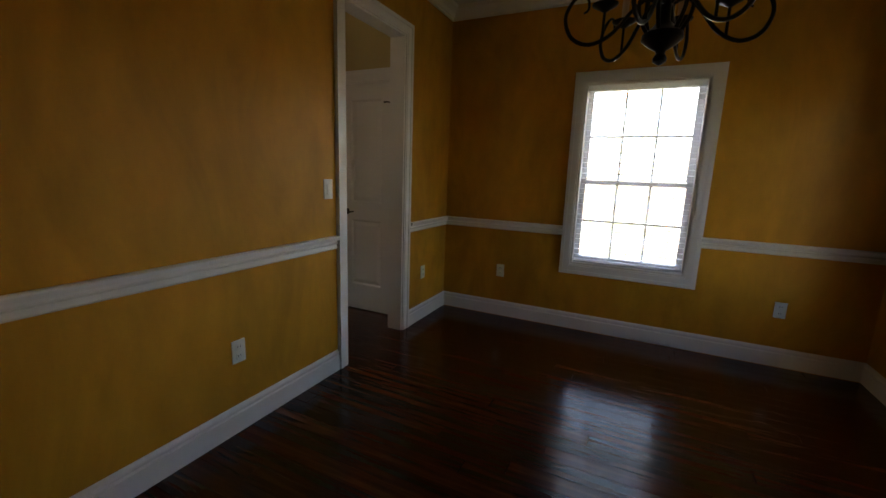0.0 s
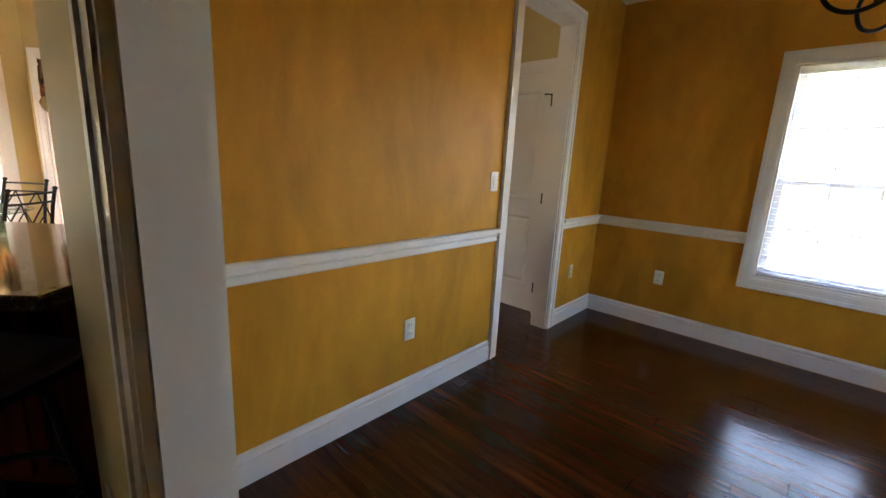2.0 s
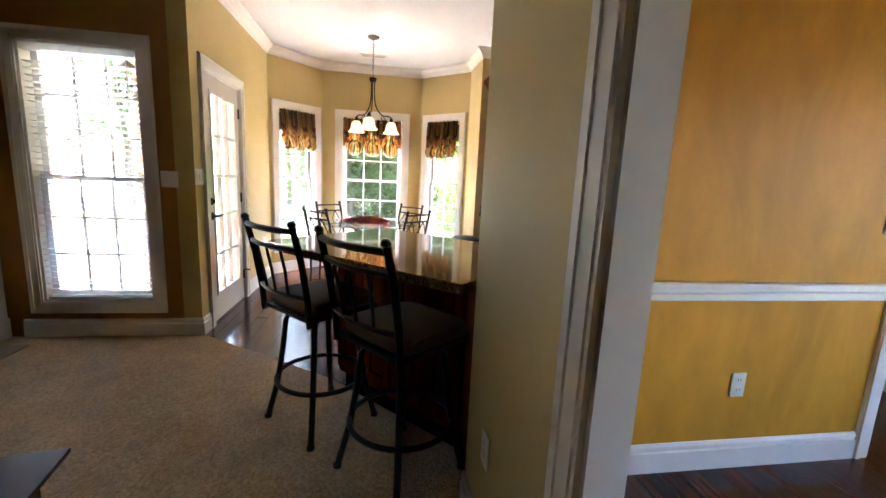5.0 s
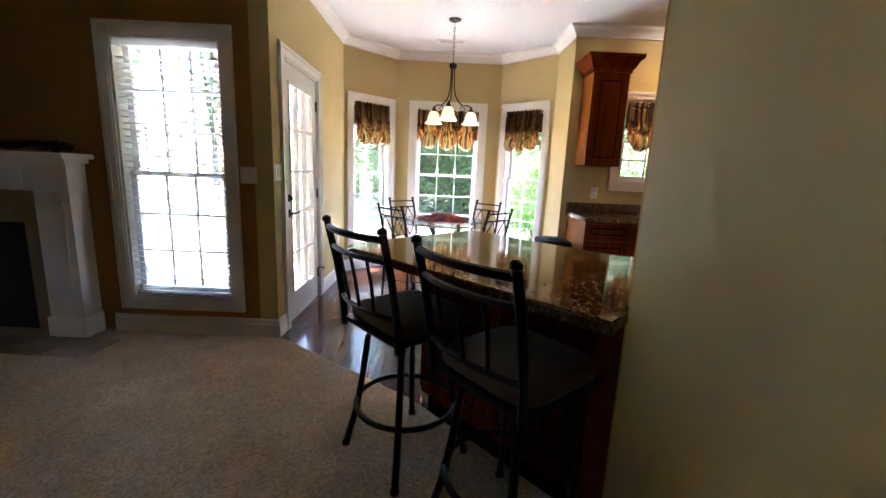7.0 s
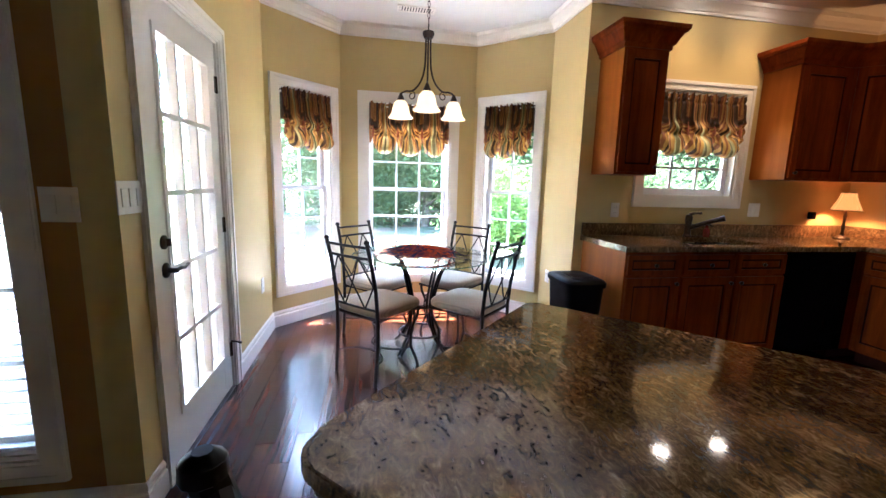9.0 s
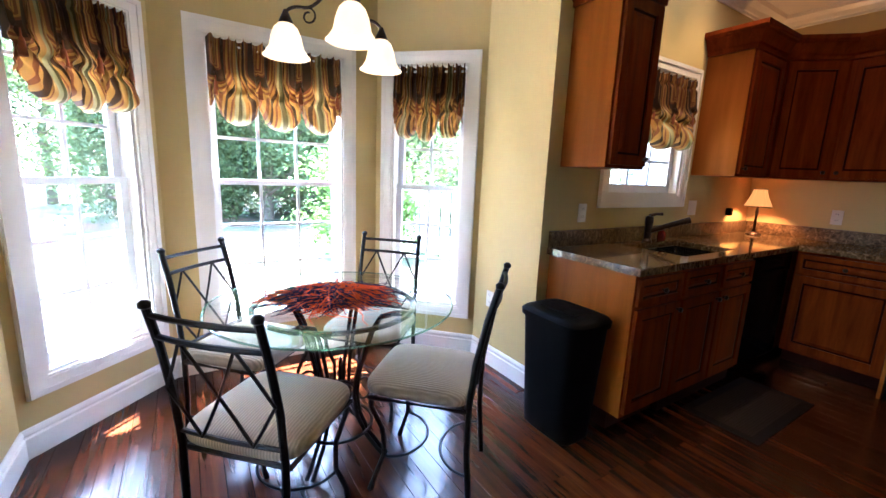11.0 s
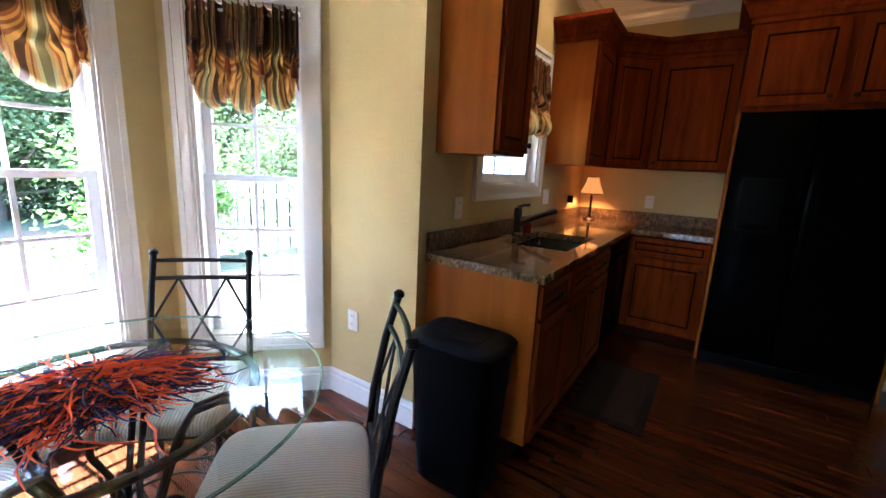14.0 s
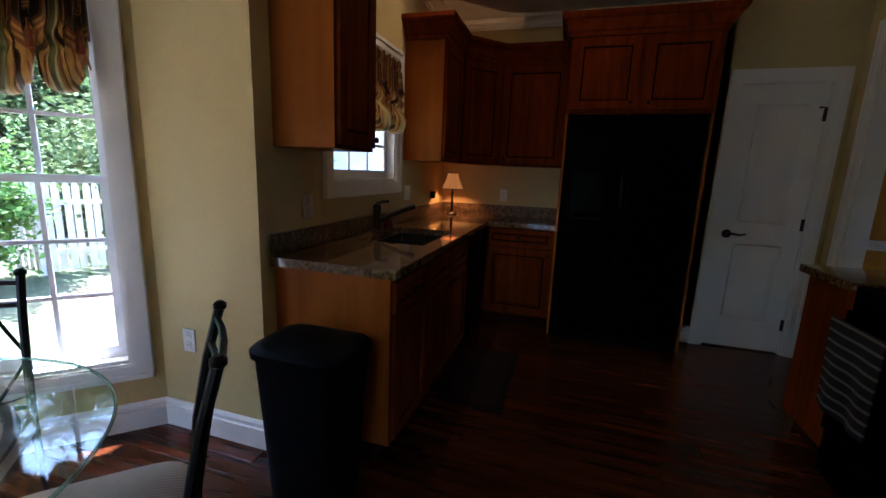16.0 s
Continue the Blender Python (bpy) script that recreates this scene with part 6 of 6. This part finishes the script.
def towel_cloth():
    m, t, b = nodes_of("striped_towel_cloth")
    w_ = tex(t, "ShaderNodeTexWave", 7.0, Distortion=0.4, Detail=1.0)
    w_.bands_direction = "Z"
    r = ramp(t, w_.outputs["Fac"], [(0.80, (0.008, 0.008, 0.009)), (0.88, (0.14, 0.12, 0.09))])
    t.links.new(r.outputs[0], b.inputs["Base Color"])
    b.inputs["Roughness"].default_value = 0.95
    return m


bm = bmesh.new()
rows_ = []
for j in range(13):
    z = 0.215 - 0.4 * j / 12
    rows_.append([bm.verts.new((-0.012 - 0.012 * math.sin(i * 1.1) * (j / 12), -0.16 + 0.032 * i, z)) for i in range(11)])
for a, b in zip(rows_, rows_[1:]):
    for i in range(10):
        bm.faces.new((a[i], a[i + 1], b[i + 1], b[i]))
ex = bmesh.ops.extrude_face_region(bm, geom=list(bm.faces))
bmesh.ops.translate(bm, vec=(-0.006, 0, 0), verts=[g for g in ex["geom"] if isinstance(g, bmesh.types.BMVert)])
part("cloth", bm, towel_cloth(), tw)

# ---- living room ----
fp = thing("fireplace", (X_LIV + 0.08, -3.97, 0), "white wooden mantel round a tiled black fireplace", "fireplace")
FY0, FY1 = -4.75, -3.30
for a, b in ((FY1 - 0.24, FY1), (FY0, FY0 + 0.24)):
    bm = bmesh.new()
    box(bm, X_LIV + 0.002, a, 0, X_LIV + 0.15, b, 1.03, 0.003)
    box(bm, X_LIV + 0.15, a + 0.05, 0.18, X_LIV + 0.158, b - 0.05, 0.97, 0.003)
    box(bm, X_LIV + 0.002, a - 0.012, 0, X_LIV + 0.166, b + 0.012, 0.15, 0.003)
    part("pilaster", bm, M_WHITE, fp, "", 40, True)
bm = bmesh.new()
box(bm, X_LIV + 0.002, FY0, 1.031, X_LIV + 0.15, FY1, 1.22, 0.003)
box(bm, X_LIV + 0.15, FY0 + 0.3, 1.06, X_LIV + 0.158, FY1 - 0.3, 1.19, 0.003)
part("frieze", bm, M_WHITE, fp, "", 40, True)
bm = bmesh.new()
box(bm, X_LIV + 0.002, FY0 - 0.03, 1.2205, X_LIV + 0.19, FY1 + 0.03, 1.25, 0.006)
box(bm, X_LIV + 0.002, FY0 - 0.07, 1.2505, X_LIV + 0.25, FY1 + 0.07, 1.285, 0.006)
part("mantel_shelf", bm, M_WHITE, fp, "", 40, True)
bm = bmesh.new()
box(bm, X_LIV + 0.002, FY0 + 0.24, 0, X_LIV + 0.06, FY0 + 0.42, 1.03)
box(bm, X_LIV + 0.002, FY1 - 0.42, 0, X_LIV + 0.06, FY1 - 0.24, 1.03)
box(bm, X_LIV + 0.002, FY0 + 0.42, 0.8, X_LIV + 0.06, FY1 - 0.42, 1.03)
part("tile_surround", bm, M_TILE, fp, "tan tile surround", None, True)
bm = bmesh.new()
box(bm, X_LIV + 0.002, FY0 + 0.42, 0.0, X_LIV + 0.03, FY1 - 0.42, 0.8)
part("firebox", bm, M_SOOT, fp, "black firebox", None, True)
for i in range(6):
    bm = bmesh.new()
    ya = FY0 - 0.1 + i * (FY1 - FY0 + 0.35) / 6
    box(bm, X_LIV + 0.17, ya + 0.002, 0.0, X_LIV + 0.45, ya + (FY1 - FY0 + 0.35) / 6 - 0.002, 0.012, 0.002)
    part("hearth_tile", bm, M_TILE, fp, "tan hearth tile", None, True)
gd = thing("garland", (X_LIV + 0.12, -3.45, 1.286), "dark red leaf garland lying on the mantel", "garland")
rg_ = random.Random(8)
bm = bmesh.new()
for i in range(160):
    x, y, z = rg_.uniform(-0.06, 0.06), rg_.uniform(-0.5, 0.16), rg_.uniform(0.0, 0.05)
    q = Euler((rg_.uniform(-1, 1), rg_.uniform(-1, 1), rg_.uniform(0, 6.28))).to_matrix().to_4x4()
    vs = [bm.verts.new(Matrix.Translation((x, y, z + 0.012)) @ q @ Vector(p)) for p in ((-0.03, 0, 0), (0, -0.013, 0.004), (0.03, 0, 0), (0, 0.013, 0.004))]
    bm.faces.new(vs)
part("leaves", bm, M_GARLAND, gd, "", None)

et = thing("side_table", pose(0.725, -1.815, 0, 0, 0, 10), "dark mahogany side table with a moulded top", "table")
bm = bmesh.new()
for z0, z1, k in ((0.485, 0.50, 0.0), (0.47, 0.4848, 0.014)):
    box(bm, -0.32 + k, -0.38 + k, z0, 0.32 - k, 0.38 - k, z1, 0.004)
part("top", bm, M_MAHOG, et)
bm = bmesh.new()
box(bm, -0.27, -0.33, 0.36, 0.27, 0.33, 0.4695, 0.003)
part("apron", bm, M_MAHOG, et)
for sx in (-1, 1):
    for sy in (-1, 1):
        bm = bmesh.new()
        tube(bm, [(sx * 0.245, sy * 0.305, 0.36), (sx * 0.25, sy * 0.31, 0.2), (sx * 0.255, sy * 0.315, 0.0)], [0.03, 0.024, 0.016], 10)
        part("leg", bm, M_MAHOG, et)

# ---- outside ----
GZ = -0.55
bm = bmesh.new()
n = 48
vs = [[bm.verts.new((600 * math.copysign(abs(i / n * 2 - 1) ** 3, i - n / 2), 600 * math.copysign(abs(j / n * 2 - 1) ** 3, j - n / 2), GZ)) for j in range(n + 1)] for i in range(n + 1)]
for i in range(n):
    for j in range(n):
        bm.faces.new((vs[i][j], vs[i + 1][j], vs[i + 1][j + 1], vs[i][j + 1]))
solid("ground", bm, M_LAWN, "sunlit lawn with bare red soil patches", "ground")
bm = bmesh.new()
box(bm, -4.55, -6.35, -0.5, 4.35, 3.45, -0.052)
solid("foundation", bm, M_PORCH, "plain concrete slab below the floors", "foundation")
bm = bmesh.new()
box(bm, -5.1, -7.2, 2.95, 4.9, 4.1, 3.1)
solid("roof_soffit", bm, M_WHITE, "white soffit closing the roof", "roof")

po = thing("porch", (-3.2, -3.6, GZ), "concrete back porch with white posts and rail", "porch")
bm = bmesh.new()
box(bm, -5.9, -5.9, GZ, -1.90, -2.14, -0.06)
box(bm, -5.9, -2.14, GZ, -4.1, -2.05, -0.06)
part("deck", bm, M_PORCH, po, "", None, True)
for x, y in ((-5.7, -2.6), (-5.7, -4.2), (-5.7, -5.8)):
    bm = bmesh.new()
    box(bm, x - 0.07, y - 0.07, -0.059, x + 0.07, y + 0.07, 2.7, 0.006)
    box(bm, x - 0.10, y - 0.10, -0.058, x + 0.10, y + 0.10, 0.12, 0.006)
    part("post", bm, M_FENCE, po, "white square post", None, True)
bm = bmesh.new()
box(bm, -3.20, -3.08, -0.059, -3.08, -2.96, 2.75, 0.006)
box(bm, -3.08, -3.03, 2.66, -2.90, -3.01, 2.70, 0.004)
part("post", bm, M_FENCE, po, "white square post with a lantern arm", None, True)
bm = bmesh.new()
box(bm, -5.73, -5.74, 0.80, -5.67, -2.66, 0.86)
box(bm, -5.73, -5.74, 0.05, -5.67, -2.66, 0.10)
part("rail", bm, M_FENCE, po, "", None, True)
bm = bmesh.new()
box(bm, -0.016, -0.016, 0.10, 0.016, 0.016, 0.80)
me = finish("baluster", bm, M_FENCE)
for i in range(26):
    if abs(-2.75 - i * 0.115 + 4.2) < 0.09:
        continue
    o = new("baluster", me)
    o.parent = po
    o.matrix_basis = Matrix.Translation((-5.7 + 3.2, -2.75 - i * 0.115 + 3.6, -GZ))
la = thing("porch_lantern", (-2.94, -3.02, 2.66), "dark hanging porch lantern with glass sides", "lantern")
bm = bmesh.new()
tube(bm, [(0, 0, 0), (0, 0, -0.42)], 0.006, 6)
lathe(bm, [(0.01, -0.42), (0.05, -0.45), (0.085, -0.48), (0.085, -0.49), (0.01, -0.49)], sides=12)
lathe(bm, [(0.01, -0.76), (0.075, -0.76), (0.075, -0.775), (0.02, -0.79), (0.01, -0.80)], sides=12)
for q in range(4):
    a = radians(45 + 90 * q)
    tube(bm, [(0.078 * math.cos(a), 0.078 * math.sin(a), -0.485), (0.068 * math.cos(a), 0.068 * math.sin(a), -0.765)], 0.006, 6)
part("cage", bm, M_BRONZE, la)


# picket fence
def fence(p0, p1):
    a, b = Vector((*p0, 0)), Vector((*p1, 0))
    L = (b - a).length
    ang = math.degrees(math.atan2(b.y - a.y, b.x - a.x))
    f = thing("picket_fence", pose(p0[0], p0[1], GZ, 0, 0, ang), "weathered white shadow-box picket fence", "fence", "garden fence")
    bm = bmesh.new()
    x = 0.0
    pts = [(-0.045, 0, 0.05), (0.045, 0, 0.05), (0.045, 0, 1.40), (0.018, 0, 1.47), (-0.018, 0, 1.47), (-0.045, 0, 1.40)]
    u = [bm.verts.new((p[0], -0.010, p[2])) for p in pts]
    v = [bm.verts.new((p[0], 0.010, p[2])) for p in pts]
    for i in range(6):
        bm.faces.new((u[i], u[(i + 1) % 6], v[(i + 1) % 6], v[i]))
    bm.faces.new(u[::-1])
    bm.faces.new(v)
    me = finish("picket", bm, M_FENCE)
    k = 0
    while x < L:
        o = new("picket", me)
        o.parent = f
        o.matrix_basis = Matrix.Translation((x, -0.03 if k % 2 else 0.03, 0))
        x += 0.125
        k += 1
    for z in (0.35, 1.15):
        bm = bmesh.new()
        box(bm, 0, -0.02, z - 0.04, L, 0.02, z + 0.04)
        part("rail", bm, M_FENCE, f, "", None)
    x = 0.0
    while x <= L + 0.01:
        bm = bmesh.new()
        box(bm, x - 0.05, -0.05, 0, x + 0.05, 0.05, 1.52, 0.01)
        part("post", bm, M_FENCE, f, "", None)
        x += 2.4


fence((-15.5, 4.3), (-9.8, 3.2))
fence((-9.8, 3.2), (-8.5, 6.9))


def foliage(name, centres, count, size, seed, spread, material):
    """A mesh of many small folded leaves scattered round the clump centres."""
    g = np.random.default_rng(seed)
    c = np.array([p for p, _ in centres])
    k = np.array([w_ for _, w_ in centres])
    i = g.integers(0, len(c), count)
    p = c[i] + g.normal(0, 1, (count, 3)) * np.array((1, 1, 0.8)) * spread * k[i, None]
    u = g.normal(0, 1, (count, 3)) * np.array((1, 1, 0.6))
    u /= np.linalg.norm(u, axis=1)[:, None]
    v = np.cross(u, g.normal(0, 1, (count, 3)) * 0.6 + np.array((0, 0, 1)))
    v /= np.linalg.norm(v, axis=1)[:, None]
    w_ = np.cross(u, v)
    z = size * g.uniform(0.6, 1.5, (count, 1))
    co = np.stack((p - u * z, p + (-0.1 * u - 0.55 * v + 0.12 * w_) * z, p + u * z, p + (-0.1 * u + 0.55 * v + 0.12 * w_) * z), 1).reshape(-1, 3)
    me = bpy.data.meshes.new(name)
    me.vertices.add(4 * count)
    me.vertices.foreach_set("co", co.astype(np.float32).ravel())
    me.loops.add(4 * count)
    me.loops.foreach_set("vertex_index", np.arange(4 * count, dtype=np.int32))
    me.polygons.add(count)
    me.polygons.foreach_set("loop_start", np.arange(0, 4 * count, 4, dtype=np.int32))
    me.update(calc_edges=True)
    me.materials.append(material)
    return me


def leafy(name, me, parent, label=""):
    ob = new(name, me)
    ob.parent = parent
    return tagged(ob, label)


def tree(x, y, h, seed, low=0.12, count=8000, size=0.085):
    """A broad-leaved tree: tapered trunk, limbs, and a crown of many leaf sprays in uneven clumps."""
    rnd = random.Random(seed)
    t = thing("tree", (x, y, GZ), "leafy woodland tree behind the lawn", "tree", "edge of the woods")
    bm = bmesh.new()
    pts = [(rnd.uniform(-0.1, 0.1) * k, rnd.uniform(-0.1, 0.1) * k, h * 0.85 * k / 6) for k in range(7)]
    tube(bm, pts, [0.20, 0.16, 0.14, 0.12, 0.09, 0.06, 0.03], 8)
    centres = []
    for i in range(24):
        k = rnd.uniform(low, 0.85)
        z0 = h * k
        a = rnd.uniform(0, 6.283)
        r = h * rnd.uniform(0.12, 0.26) * (1.15 - 0.7 * k)
        e = (r * math.cos(a), r * math.sin(a), z0 + h * rnd.uniform(0.03, 0.14))
        tube(bm, [(0, 0, z0 * 0.92), (e[0] * 0.5, e[1] * 0.5, z0 + 0.3 * (e[2] - z0)), e], [0.05, 0.035, 0.012], 5)
        centres.append((e, rnd.uniform(0.6, 1.3)))
        centres.append(((e[0] * 0.6, e[1] * 0.6, e[2] + h * 0.03), 1.0))
    part("trunk", bm, M_BARK, t, "", 60)
    leafy("crown", foliage("crown", centres, count, size, seed, 0.52, M_LEAF), t, "dense green leaves with gaps")


rt = random.Random(21)
for i in range(16):
    a = 127 + i * 4.1
    d = 15.5 + rt.uniform(-1.5, 2.0)
    tree(-3.3 + d * math.cos(radians(a)), -0.8 + d * math.sin(radians(a)), rt.uniform(8.0, 11.0), 30 + i, 0.05, 22000, 0.052)
for i in range(11):
    a = 126 + i * 6.5
    d = 20.5 + rt.uniform(-1.5, 1.5)
    tree(-3.3 + d * math.cos(radians(a)), -0.8 + d * math.sin(radians(a)), rt.uniform(11.0, 14.0), 60 + i, 0.1)
for i in range(9):
    a = 194 + i * 7
    d = 22 + rt.uniform(-3, 3)
    tree(-3.3 + d * math.cos(radians(a)), -0.8 + d * math.sin(radians(a)), rt.uniform(9.0, 12.0), 90 + i, 0.05, 14000, 0.065)


def shrub(x, y, r, seed, mat, label):
    rnd = random.Random(seed)
    s = thing("shrub", (x, y, GZ), label, "shrub", "garden shrubs")
    centres = []
    bm = bmesh.new()
    for i in range(14):
        a, k = rnd.uniform(0, 6.28), rnd.uniform(0.2, 1.0)
        e = (r * 0.7 * k * math.cos(a), r * 0.7 * k * math.sin(a), r * rnd.uniform(0.4, 1.9))
        tube(bm, [(0, 0, 0), (e[0] * 0.5, e[1] * 0.5, e[2] * 0.6), e], [0.03, 0.02, 0.006], 5)
        centres.append((e, 1.0))
    part("stems", bm, M_BARK, s, "", 60)
    leafy("leaves", foliage("leaves", centres, 7000, 0.048, seed, r * 0.27, mat), s)


shrub(-9.9, 1.75, 1.15, 5, M_SHRUB, "bright green shrub in front of the fence")
shrub(-9.75, 2.5, 0.7, 6, M_SHRUB, "bright green shrub in front of the fence")
rnd = random.Random(77)
cs = []
for i in range(210):
    a = radians(rnd.uniform(126, 192))
    d = rnd.uniform(13.6, 17.5)
    cs.append(((-3.3 + d * math.cos(a), -0.8 + d * math.sin(a), GZ + rnd.uniform(0.2, 5.6)), 1.0))
for i in range(60):
    k = rnd.uniform(0, 1)
    cs.append(((-17.0 + 7.6 * k + rnd.uniform(-0.6, 0.6), 7.2 - 1.3 * k + rnd.uniform(-1.5, 3.0), GZ + rnd.uniform(0.2, 2.4)), 1.0))
tagged(new("undergrowth", foliage("undergrowth", cs, 330000, 0.055, 77, 0.6, M_LEAF)), "dark leafy undergrowth along the woods", "undergrowth", "", "stuff")

nb = thing("neighbour_house", (-9.6, 14.5, GZ), "white neighbouring house with lap siding and a grey roof", "house")
bm = bmesh.new()
box(bm, -2.9, 0.03, 0, 5.6, 6.0, 4.2)
part("wall", bm, M_SIDING, nb, "", None)
bm = bmesh.new()
v = [bm.verts.new(p) for p in ((-2.9, 0.029, 0.0), (5.6, 0.029, 0.0), (5.6, 0.012, 0.2), (-2.9, 0.012, 0.2), (5.6, -0.012, 0.0), (-2.9, -0.012, 0.0), (5.6, 0.029, 0.2), (-2.9, 0.029, 0.2))]
for f in ((5, 4, 2, 3), (0, 1, 4, 5), (3, 2, 6, 7), (1, 0, 7, 6), (0, 5, 3, 7), (4, 1, 6, 2)):
    bm.faces.new([v[i] for i in f])
me = finish("siding_board", bm, M_SIDING)
for i in range(21):
    o = new("siding_board", me)
    o.parent = nb
    o.matrix_basis = Matrix.Translation((0, 0, i * 0.2))
bm = bmesh.new()
v = [bm.verts.new(p) for p in ((-3.4, -0.5, 4.15), (6.1, -0.5, 4.15), (6.1, 6.5, 4.15), (-3.4, 6.5, 4.15), (-3.4, 3, 6.4), (6.1, 3, 6.4))]
for f in ((0, 1, 5, 4), (2, 3, 4, 5), (0, 4, 3), (1, 2, 5), (3, 2, 1, 0)):
    bm.faces.new([v[i] for i in f])
part("roof", bm, M_ROOF, nb, "", None)

# ---- floors ----
bm = bmesh.new()
cpts = [(X_LIV + 0.0, Y_DOOR), (-0.965, -0.945), (-0.22, -0.27), (0.09, -0.27), (X_OP, -0.272), (2.75, -0.272), (4.25, -0.235), (4.25, -6.25), (X_LIV - 0.05, -6.25), (X_LIV - 0.05, Y_DOOR)]
prism(bm, cpts, -0.05, 0.006)
solid("carpet", bm, M_CARPET, "beige cut-pile carpet of the living room", "carpet")
bm = bmesh.new()
box(bm, -4.5, -2.12, -0.051, -0.0, 3.25, -0.0125)
box(bm, 0.0, -0.235, -0.051, 3.3, 3.4, -0.0125)
fl = solid("floor", bm, M_GLAZE, "dark cherry hardwood strip floor", "floor")
PW = 0.094
rnd = random.Random(3)
meshes = {}


def board(parent, x0, x1, y):
    L = round((x1 - x0) / 0.02) * 0.02
    if L < 0.06:
        return
    if L not in meshes:
        b = bmesh.new()
        a, w_, e = L / 2 - 0.0005, PW / 2 - 0.0005, 0.0012
        lo = [b.verts.new(p) for p in ((-a, -w_, -0.012), (a, -w_, -0.012), (a, w_, -0.012), (-a, w_, -0.012))]
        md = [b.verts.new(p) for p in ((-a, -w_, -e), (a, -w_, -e), (a, w_, -e), (-a, w_, -e))]
        hi = [b.verts.new(p) for p in ((-a + e, -w_ + e, 0), (a - e, -w_ + e, 0), (a - e, w_ - e, 0), (-a + e, w_ - e, 0))]
        for p, q in ((lo, md), (md, hi)):
            for i in range(4):
                b.faces.new((p[i], p[(i + 1) % 4], q[(i + 1) % 4], q[i]))
        b.faces.new(hi)
        meshes[L] = finish("floorboard", b, M_FLOOR)
    o = new("floorboard", meshes[L])
    o.parent = parent
    o.matrix_basis = Matrix.Translation(((x0 + x1) / 2, y, 0))


def span(y):
    """The stretch of x that the strip floor covers at a given y."""
    if y < BL:
        x0 = X_BAY + (BL - y)
    elif y > BR and y < Y_BAYR:
        x0 = X_BAY + (y - BR)
    elif y >= Y_BAYR:
        x0 = X_SINK
    else:
        x0 = X_BAY
    if y < -0.945:
        x1 = X_LIV + (y - Y_DOOR) / (-0.945 - Y_DOOR) * (-0.965 - X_LIV)
    elif y < -0.27:
        x1 = -0.965 + (y + 0.945) / 0.675 * 0.745
    elif y > 0.02:
        x1 = X_DINR
    else:
        x1 = X_DINR if y > -0.2 else -0.1
    return x0 - 0.03, x1 + 0.012


y = Y_DOOR + PW / 2
while y < Y_DIN + 0.02:
    x, end = span(y)
    first = True
    while x < end - 0.02:
        L = rnd.uniform(0.5, 1.0) if first else rnd.uniform(0.9, 1.7)
        first = False
        e = min(end, x + L)
        if end - e < 0.3:
            e = end
        board(fl, x, e, y)
        x = e
    y += PW
